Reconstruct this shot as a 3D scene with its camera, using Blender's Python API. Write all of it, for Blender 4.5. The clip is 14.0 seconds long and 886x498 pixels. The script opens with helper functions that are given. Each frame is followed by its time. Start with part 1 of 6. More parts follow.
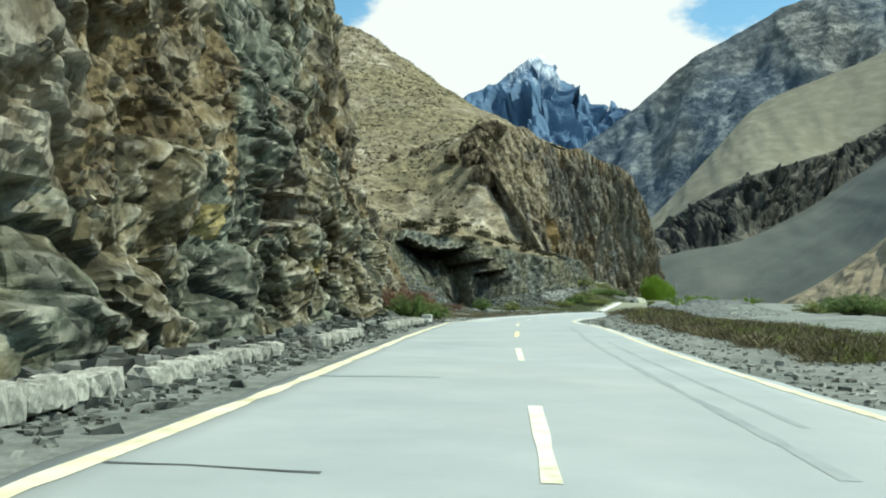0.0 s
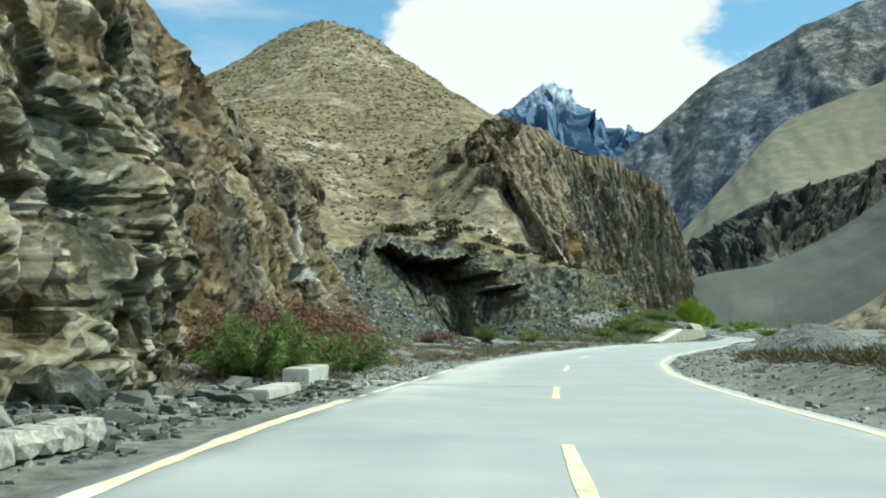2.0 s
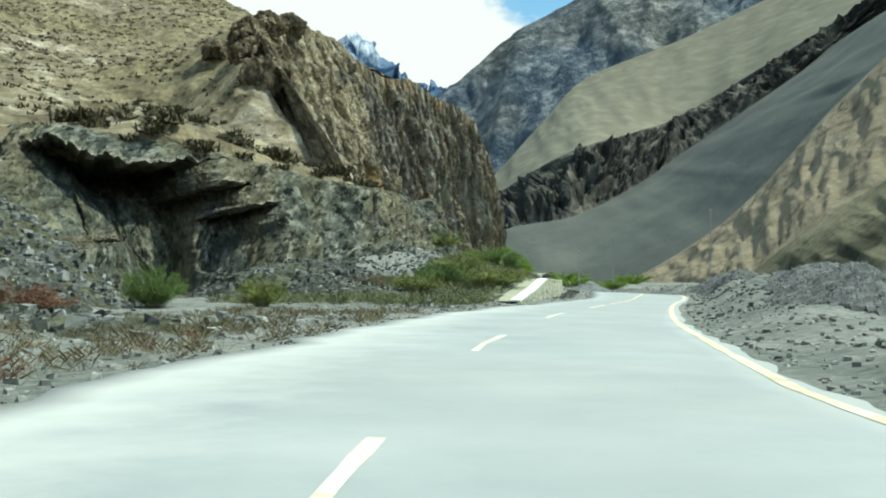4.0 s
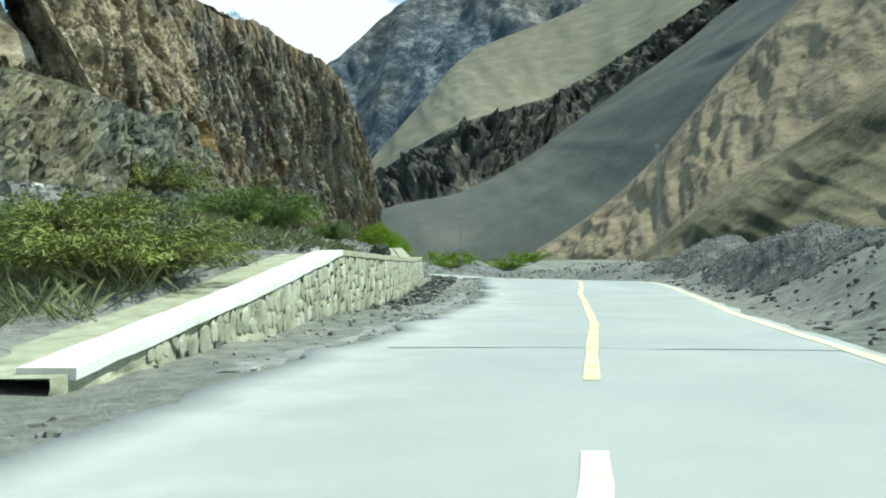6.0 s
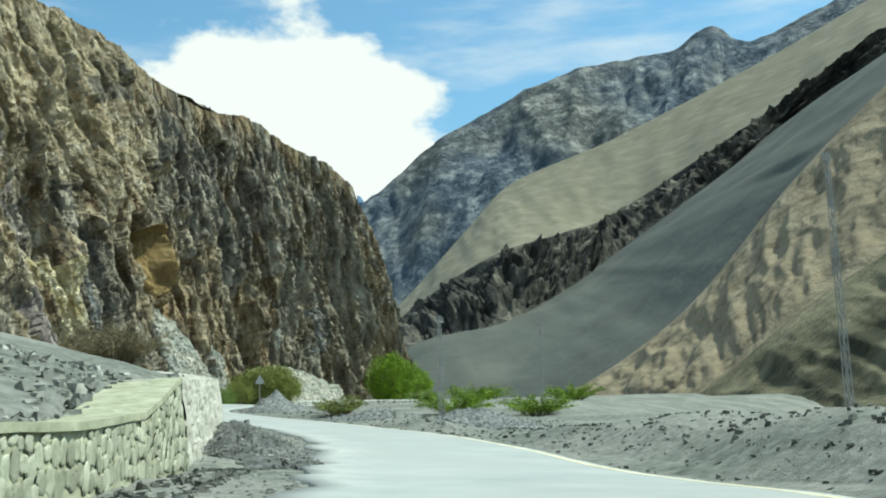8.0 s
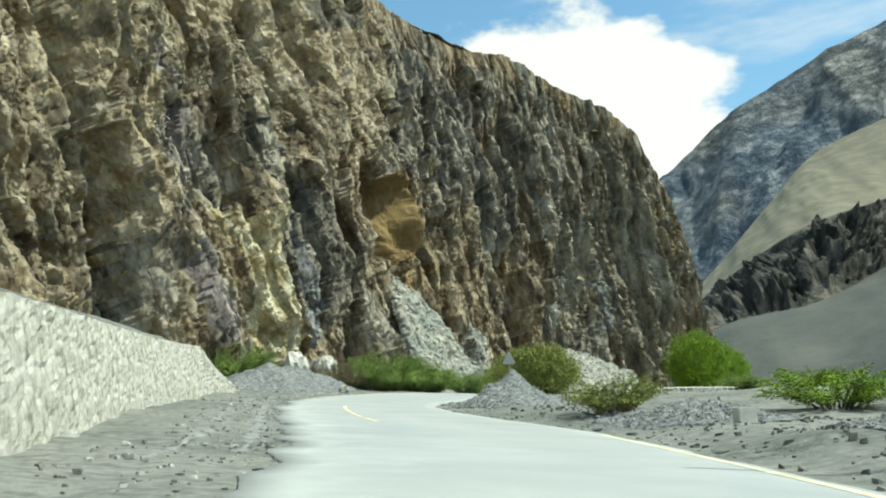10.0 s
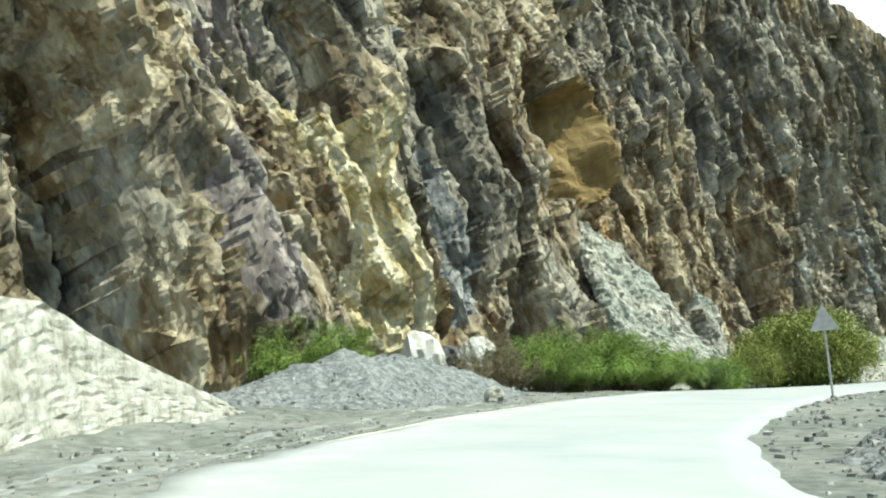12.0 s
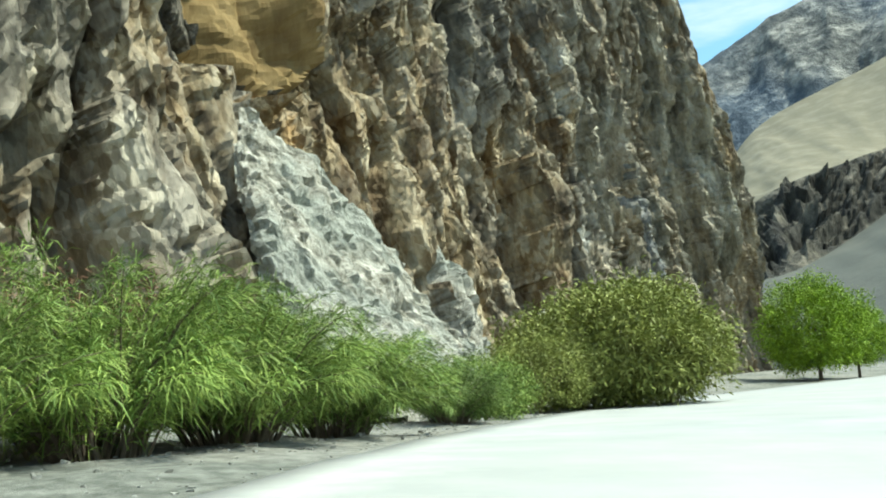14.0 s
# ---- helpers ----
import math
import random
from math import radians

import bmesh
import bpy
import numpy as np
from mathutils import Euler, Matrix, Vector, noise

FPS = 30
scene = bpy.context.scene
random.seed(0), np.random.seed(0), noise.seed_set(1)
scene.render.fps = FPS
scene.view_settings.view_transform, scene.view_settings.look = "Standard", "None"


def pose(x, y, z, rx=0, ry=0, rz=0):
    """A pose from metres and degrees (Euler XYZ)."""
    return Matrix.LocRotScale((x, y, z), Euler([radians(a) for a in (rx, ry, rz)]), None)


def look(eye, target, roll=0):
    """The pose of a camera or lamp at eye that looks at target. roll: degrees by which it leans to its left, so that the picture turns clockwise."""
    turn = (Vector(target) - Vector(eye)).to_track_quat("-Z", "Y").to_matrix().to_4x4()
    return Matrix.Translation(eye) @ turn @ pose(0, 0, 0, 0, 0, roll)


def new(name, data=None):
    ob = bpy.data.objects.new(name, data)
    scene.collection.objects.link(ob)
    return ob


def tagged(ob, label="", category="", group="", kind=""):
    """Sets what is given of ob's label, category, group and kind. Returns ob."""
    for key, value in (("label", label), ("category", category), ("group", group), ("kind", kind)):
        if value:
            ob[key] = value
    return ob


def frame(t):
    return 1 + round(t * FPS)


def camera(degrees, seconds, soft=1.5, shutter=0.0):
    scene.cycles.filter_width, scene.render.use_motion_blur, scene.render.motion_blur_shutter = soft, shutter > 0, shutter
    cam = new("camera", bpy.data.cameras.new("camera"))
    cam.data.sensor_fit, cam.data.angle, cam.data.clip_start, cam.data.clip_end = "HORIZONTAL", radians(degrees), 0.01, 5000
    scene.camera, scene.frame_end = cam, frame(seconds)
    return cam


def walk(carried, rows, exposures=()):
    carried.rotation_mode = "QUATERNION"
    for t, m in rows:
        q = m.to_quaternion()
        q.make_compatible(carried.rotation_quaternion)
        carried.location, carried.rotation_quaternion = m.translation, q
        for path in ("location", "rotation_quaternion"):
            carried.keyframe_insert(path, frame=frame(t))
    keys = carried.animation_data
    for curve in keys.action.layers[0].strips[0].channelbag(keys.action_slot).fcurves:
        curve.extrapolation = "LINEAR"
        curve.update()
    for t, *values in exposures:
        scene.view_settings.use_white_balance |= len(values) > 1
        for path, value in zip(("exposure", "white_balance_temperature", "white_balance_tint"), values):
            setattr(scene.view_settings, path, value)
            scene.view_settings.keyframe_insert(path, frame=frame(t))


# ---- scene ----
cam = camera(48.2, 14.0, soft=2.0)
PATH = [
    (0, (-0.954, -2.441, 1.075), (-0.979, -0.445, 1.187), 0.9),
    (0.5, (-0.433, 7.211, 1.016), (-0.471, 9.206, 1.141), 0.4),
    (1, (-0.001, 17.181, 1.066), (-0.048, 19.176, 1.197), 0.5),
    (1.5, (0.43, 27.078, 1.178), (0.377, 29.073, 1.314), 0.6),
    (2, (1.171, 36.665, 1.299), (1.113, 38.658, 1.464), 0.7),
    (2.5, (1.673, 47.497, 1.321), (1.644, 49.487, 1.52), 0.8),
    (3, (3.217, 60.346, 1.172), (3.364, 62.335, 1.322), 0.5),
    (3.5, (4.877, 72.425, 1.167), (5.107, 74.41, 1.264), 0.3),
    (4, (6.864, 83.625, 1.128), (7.202, 85.595, 1.208), 0.3),
    (4.2, (7.915, 88.193, 1.15), (8.299, 90.154, 1.213), 0.2),
    (6.3, (22.367, 129.038, 1.478), (22.932, 130.956, 1.522), -1.0),
    (6.5, (24.011, 132.998, 1.55), (24.58, 134.913, 1.633), -0.9),
    (6.9, (27.323, 141.032, 1.591), (27.894, 142.936, 1.815), -0.6),
    (7, (28.106, 142.789, 1.626), (28.675, 144.689, 1.877), -1.3),
    (7.2, (29.641, 146.41, 1.634), (30.208, 148.299, 1.968), -1.5),
    (8.25, (35.750, 163.300, 2.000), (36.150, 165.220, 2.300), -2.1),
    (8.8, (37.800, 171.900, 1.870), (38.060, 173.850, 2.140), -2.5),
    (9.3, (38.518, 179.748, 1.759), (38.652, 181.728, 2.009), -2.8),
    (9.5, (38.998, 182.782, 1.766), (39.059, 184.761, 2.050), -2.7),
    (10, (39.385, 190.264, 2.048), (39.270, 192.235, 2.362), -2.0),
    (10.5, (38.972, 198.164, 2.311), (38.695, 200.112, 2.668), -3.0),
    (11, (38.309, 206.127, 2.471), (37.906, 208.049, 2.851), -3.7),
    (11.5, (37.060, 214.250, 2.710), (36.591, 216.160, 3.074), -4.1),
    (12, (35.661, 222.410, 2.962), (35.174, 224.323, 3.285), -4.1),
    (12.5, (34.632, 230.425, 3.265), (34.159, 232.344, 3.572), -3.7),
    (13, (34.269, 238.468, 3.487), (33.932, 240.416, 3.791), -4.0),
    (13.5, (34.515, 246.820, 3.696), (34.334, 248.789, 3.999), -4.4),
    (14, (35.425, 255.554, 3.939), (35.433, 257.533, 4.229), -4.4),
]
walk(cam, [(t, look(eye, target, roll)) for t, eye, target, roll in PATH],
     [(0, -0.03, 6550, -8), (2.5, -0.03, 6550, -8), (4.2, 0.0, 6550, -8), (6.3, 0.04, 6500, -8), (7.2, 0.0, 6500, -8), (9.3, -0.04, 6700, -6), (11, 0.3, 6850, -4), (14, 0.5, 6800, -4)])

# ---- light ----
SUN_TO = Vector((0.53, -0.06, 0.84)).normalized()
sun = new("sun", bpy.data.lights.new("sun", "SUN"))
sun.data.energy, sun.data.angle, sun.data.color = 5.0, radians(1.5), (1.0, 0.97, 0.91)
sun.matrix_world = look(SUN_TO * 50, (0, 0, 0))

world = bpy.data.worlds.new("sky")
scene.world = world
world.use_nodes = True
wn, wl = world.node_tree.nodes, world.node_tree.links
bg = wn["Background"]
sky = wn.new("ShaderNodeTexSky")
sky.sky_type, sky.sun_disc = "NISHITA", False
sky.sun_elevation = math.asin(SUN_TO.z)
sky.sun_rotation = math.atan2(SUN_TO.x, SUN_TO.y)
geo = wn.new("ShaderNodeTexCoord")
aim = wn.new("ShaderNodeSeparateXYZ")
wl.new(geo.outputs["Generated"], aim.inputs[0])


def sky_math(op, a, b=0.0, c=0.0):
    n = wn.new("ShaderNodeMath")
    n.operation = op
    for k, v in enumerate((a, b, c)):
        if isinstance(v, float):
            n.inputs[k].default_value = v
        else:
            wl.new(v, n.inputs[k])
    return n.outputs[0]


def sky_noise(scale, stretch, place, detail=7):
    mp = wn.new("ShaderNodeMapping")
    mp.inputs["Scale"].default_value, mp.inputs["Location"].default_value = stretch, place
    t = wn.new("ShaderNodeTexNoise")
    t.inputs["Scale"].default_value, t.inputs["Detail"].default_value, t.inputs["Roughness"].default_value = scale, detail, 0.55
    wl.new(geo.outputs["Generated"], mp.inputs["Vector"])
    wl.new(mp.outputs["Vector"], t.inputs["Vector"])
    return t.outputs["Fac"]


def sky_step(lo, hi, v):
    n = wn.new("ShaderNodeMapRange")
    n.interpolation_type = "SMOOTHSTEP"
    n.inputs["From Min"].default_value, n.inputs["From Max"].default_value = lo, hi
    wl.new(v, n.inputs["Value"])
    return n.outputs["Result"]


# a white cumulus bank low in the north over the head of the valley, blue round it, broken cloud over the rest of the sky
azimuth = sky_math("ARCTAN2", aim.outputs["X"], aim.outputs["Y"])
height_angle = sky_math("ARCSINE", aim.outputs["Z"])
across = sky_math("MULTIPLY", sky_math("SUBTRACT", azimuth, radians(4.3)), 1 / radians(11.5))
upward = sky_math("MAXIMUM", sky_math("MULTIPLY", sky_math("SUBTRACT", height_angle, radians(12.5)), 1 / radians(10.0)), 0.0)
reach = sky_math("SQRT", sky_math("ADD", sky_math("MULTIPLY", across, across), sky_math("MULTIPLY", upward, upward)))
bank_edge = sky_math("MULTIPLY_ADD", sky_noise(6.0, (1, 1, 1.6), (0.3, 0.55, 0.1)), 1.5, sky_math("SUBTRACT", 0.27, reach))
bank = sky_step(-0.06, 0.1, bank_edge)
rest = sky_math("MULTIPLY", sky_step(0.48, 0.60, sky_noise(1.6, (1.5, 1.5, 3.2), (0.3, 0.55, 0.1))), sky_step(0.75, 0.5, aim.outputs["Y"]))
wisps = sky_math("MULTIPLY", sky_step(0.45, 0.75, sky_noise(5.0, (1, 1, 5), (1.3, 0.2, 0.7))), 0.5)
cover = sky_math("MAXIMUM", sky_math("MAXIMUM", bank, rest), wisps)
cmix = wn.new("ShaderNodeMixRGB")
cmix.inputs["Color2"].default_value = (9.15, 9.05, 9.4, 1)
wl.new(cover, cmix.inputs["Fac"])
vivid = wn.new("ShaderNodeMixRGB")
vivid.blend_type, vivid.inputs["Fac"].default_value, vivid.inputs["Color2"].default_value = "MULTIPLY", 1.0, (1.25, 1.65, 1.75, 1)
wl.new(sky.outputs["Color"], vivid.inputs["Color1"])
wl.new(vivid.outputs["Color"], cmix.inputs["Color1"])
wl.new(cmix.outputs["Color"], bg.inputs["Color"])
bg.inputs["Strength"].default_value = 0.112


# ---- noise ----
def hash01(i, j, k, seed):
    h = (i.astype(np.int64) * 374761393 + j.astype(np.int64) * 668265263 + k.astype(np.int64) * 2147483647 + seed * 974634721) & 0xFFFFFFFF
    h = ((h ^ (h >> 13)) * 1274126177) & 0xFFFFFFFF
    h = ((h ^ (h >> 16)) * 2246822519) & 0xFFFFFFFF
    return ((h ^ (h >> 15)) & 0xFFFFFF) / float(0xFFFFFF)


def vnoise(p, seed=0):
    """Smooth value noise, -1 to 1, for points (n, 3)."""
    f = np.floor(p)
    w = p - f
    w = w * w * (3 - 2 * w)
    f = f.astype(np.int64)
    out = 0
    for a in (0, 1):
        for b in (0, 1):
            for c in (0, 1):
                g = (w[:, 0] if a else 1 - w[:, 0]) * (w[:, 1] if b else 1 - w[:, 1]) * (w[:, 2] if c else 1 - w[:, 2])
                out = out + g * hash01(f[:, 0] + a, f[:, 1] + b, f[:, 2] + c, seed)
    return out * 2 - 1


def fbm(p, seed=0, octaves=4, gain=0.5):
    out, amp = 0, 1.0
    for o in range(octaves):
        out = out + amp * vnoise(p * 2.03 ** o + 17.1 * o, seed + o)
        amp *= gain
    return out


def facets(p, seed=0, tilt=0.9):
    """Broken rock: each cell is a tilted plane with its own depth, about -1 to 1; also how near a joint lies."""
    f = np.floor(p).astype(np.int64)
    best = np.full(len(p), 9.0)
    second = np.full(len(p), 9.0)
    value = np.zeros(len(p))
    for a in (-1, 0, 1):
        for b in (-1, 0, 1):
            for c in (-1, 0, 1):
                i, j, k = f[:, 0] + a, f[:, 1] + b, f[:, 2] + c
                q = np.stack([i + hash01(i, j, k, seed), j + hash01(i, j, k, seed + 1), k + hash01(i, j, k, seed + 2)], 1)
                r = p - q
                d = (r * r).sum(1)
                v = (hash01(i, j, k, seed + 3) * 2 - 1) * 0.75
                for ax in range(3):
                    v = v + r[:, ax] * (hash01(i, j, k, seed + 4 + ax) * 2 - 1) * tilt
                near = d < best
                second = np.where(near, best, np.minimum(second, d))
                value = np.where(near, v, value)
                best = np.where(near, d, best)
    return value, np.sqrt(second) - np.sqrt(best)


def crystal(p, seed=0, turn=0.0):
    """Flat triangles that meet in sharp creases, about -1 to 1, over the first two coordinates."""
    c, s_ = math.cos(turn), math.sin(turn)
    x, y = p[:, 0] * c - p[:, 1] * s_, p[:, 0] * s_ + p[:, 1] * c
    k = (x + y) * 0.366
    x, y = x + k, y + k
    i, j = np.floor(x).astype(np.int64), np.floor(y).astype(np.int64)
    fx, fy = x - i, y - j
    o = i * 0
    a, b = hash01(i, j, o, seed), hash01(i + 1, j + 1, o, seed)
    right = fx > fy
    m = np.where(right, hash01(i + 1, j, o, seed), hash01(i, j + 1, o, seed))
    hi, lo = np.maximum(fx, fy), np.minimum(fx, fy)
    return (a * (1 - hi) + m * (hi - lo) + b * lo) * 2 - 1


def smooth(a, b, x):
    t = np.clip((x - a) / (b - a), 0, 1)
    return t * t * (3 - 2 * t)


def spline(rows, n):
    """Catmull-Rom through rows, n points at even parameter."""
    p = np.array(rows, float)
    u = np.linspace(0, len(p) - 1, n)
    i = np.clip(u.astype(int), 0, len(p) - 2)
    t = (u - i)[:, None]
    p0, p1, p2, p3 = p[np.clip(i - 1, 0, None)], p[i], p[i + 1], p[np.clip(i + 2, None, len(p) - 1)]
    return 0.5 * (2 * p1 + (p2 - p0) * t + (2 * p0 - 5 * p1 + 4 * p2 - p3) * t ** 2 + (3 * p1 - p0 - 3 * p2 + p3) * t ** 3)


def even(rows, step):
    """Catmull-Rom through rows, resampled at even lengths."""
    p = spline(rows, len(rows) * 40)
    s = np.concatenate([[0], np.cumsum(np.linalg.norm(np.diff(p, axis=0), axis=1))])
    w = np.linspace(0, s[-1], int(s[-1] / step) + 1)
    return np.stack([np.interp(w, s, p[:, k]) for k in range(p.shape[1])], 1)


# ---- materials ----
def material(name, rough=0.9, spec=0.25):
    m = bpy.data.materials.new(name)
    m.use_nodes = True
    b = m.node_tree.nodes["Principled BSDF"]
    b.inputs["Roughness"].default_value = rough
    b.inputs["Specular IOR Level"].default_value = spec
    return m, m.node_tree.nodes, m.node_tree.links, b


def ramp_material(name, stops, scale=1.0, stretch=(1, 1, 1), detail=8, rough=0.92, bump=0.4, bump_scale=8.0, second=None, second_scale=0.2, tilt=(0, 0, 0), spread=0.62, dist=0.1, spec=0.2, crag=0.0):
    """Colour from stretched noise through a ramp, blended with a second ramp by a broader noise, and a fine bump."""
    m, n, l, b = material(name, rough, spec)
    tc = n.new("ShaderNodeTexCoord")
    mp = n.new("ShaderNodeMapping")
    mp.inputs["Scale"].default_value = stretch
    mp.inputs["Rotation"].default_value = [radians(a) for a in tilt]
    l.new(tc.outputs["Object"], mp.inputs["Vector"])

    def ramped(rows, sc, vec):
        t = n.new("ShaderNodeTexNoise")
        t.inputs["Scale"].default_value, t.inputs["Detail"].default_value, t.inputs["Roughness"].default_value = sc, detail, spread
        l.new(vec, t.inputs["Vector"])
        r = n.new("ShaderNodeValToRGB")
        while len(r.color_ramp.elements) < len(rows):
            r.color_ramp.elements.new(0.5)
        for e, (pos, col) in zip(r.color_ramp.elements, rows):
            e.position, e.color = pos, (*col, 1)
        l.new(t.outputs["Fac"], r.inputs["Fac"])
        return r.outputs["Color"]

    col = ramped(stops, scale, mp.outputs["Vector"])
    if second:
        other = ramped(second, scale * 1.3, mp.outputs["Vector"])
        mask = n.new("ShaderNodeTexNoise")
        mask.inputs["Scale"].default_value, mask.inputs["Detail"].default_value = second_scale, 4
        l.new(tc.outputs["Object"], mask.inputs["Vector"])
        sharp = n.new("ShaderNodeMapRange")
        sharp.inputs["From Min"].default_value, sharp.inputs["From Max"].default_value = 0.44, 0.58
        l.new(mask.outputs["Fac"], sharp.inputs["Value"])
        mix = n.new("ShaderNodeMixRGB")
        l.new(sharp.outputs["Result"], mix.inputs["Fac"])
        l.new(col, mix.inputs["Color1"])
        l.new(other, mix.inputs["Color2"])
        col = mix.outputs["Color"]
    rough_height = None
    if crag:
        # broken blocks: each with a tone and a height of its own, parted by dark cracks, at two sizes
        warp = n.new("ShaderNodeTexNoise")
        warp.inputs["Scale"].default_value, warp.inputs["Detail"].default_value = crag * 0.7, 3
        l.new(mp.outputs["Vector"], warp.inputs["Vector"])
        push = n.new("ShaderNodeVectorMath")
        push.operation = "MULTIPLY_ADD"
        push.inputs[1].default_value = (0.9 / crag,) * 3
        l.new(warp.outputs["Color"], push.inputs[0])
        l.new(mp.outputs["Vector"], push.inputs[2])
        for size, low, high, cut in ((crag, 0.7, 1.35, 0.02), (crag * 2.7, 0.75, 1.3, 0.03)):
            cell = n.new("ShaderNodeTexVoronoi")
            cell.inputs["Scale"].default_value = size
            edge = n.new("ShaderNodeTexVoronoi")
            edge.feature = "DISTANCE_TO_EDGE"
            edge.inputs["Scale"].default_value = size
            l.new(push.outputs["Vector"], cell.inputs["Vector"])
            l.new(push.outputs["Vector"], edge.inputs["Vector"])
            tone = n.new("ShaderNodeSeparateColor")
            l.new(cell.outputs["Color"], tone.inputs["Color"])
            grade = n.new("ShaderNodeMapRange")
            grade.inputs["To Min"].default_value, grade.inputs["To Max"].default_value = low, high
            l.new(tone.outputs["Red"], grade.inputs["Value"])
            crack = n.new("ShaderNodeMapRange")
            crack.inputs["From Max"].default_value, crack.inputs["To Min"].default_value = cut, 0.85
            l.new(edge.outputs["Distance"], crack.inputs["Value"])
            both = n.new("ShaderNodeMath")
            both.operation = "MULTIPLY"
            l.new(grade.outputs["Result"], both.inputs[0])
            l.new(crack.outputs["Result"], both.inputs[1])
            scaled = n.new("ShaderNodeVectorMath")
            scaled.operation = "SCALE"
            l.new(col, scaled.inputs[0])
            l.new(both.outputs["Value"], scaled.inputs["Scale"])
            col = scaled.outputs["Vector"]
            lift = n.new("ShaderNodeMath")
            lift.operation = "MULTIPLY_ADD"
            lift.inputs[1].default_value = crag / size
            l.new(grade.outputs["Result"], lift.inputs[0])
            if rough_height is None:
                lift.inputs[2].default_value = 0.0
            else:
                l.new(rough_height, lift.inputs[2])
            rough_height = lift.outputs["Value"]
    l.new(col, b.inputs["Base Color"])
    if bump:
        t = n.new("ShaderNodeTexNoise")
        t.inputs["Scale"].default_value, t.inputs["Detail"].default_value, t.inputs["Roughness"].default_value = bump_scale, 6, 0.65
        l.new(mp.outputs["Vector"], t.inputs["Vector"])
        bp = n.new("ShaderNodeBump")
        bp.inputs["Strength"].default_value, bp.inputs["Distance"].default_value = bump, dist
        if rough_height is None:
            l.new(t.outputs["Fac"], bp.inputs["Height"])
        else:
            sum_ = n.new("ShaderNodeMath")
            sum_.operation = "MULTIPLY_ADD"
            sum_.inputs[1].default_value = 0.8
            l.new(t.outputs["Fac"], sum_.inputs[0])
            l.new(rough_height, sum_.inputs[2])
            l.new(sum_.outputs["Value"], bp.inputs["Height"])
        l.new(bp.outputs["Normal"], b.inputs["Normal"])
    return m


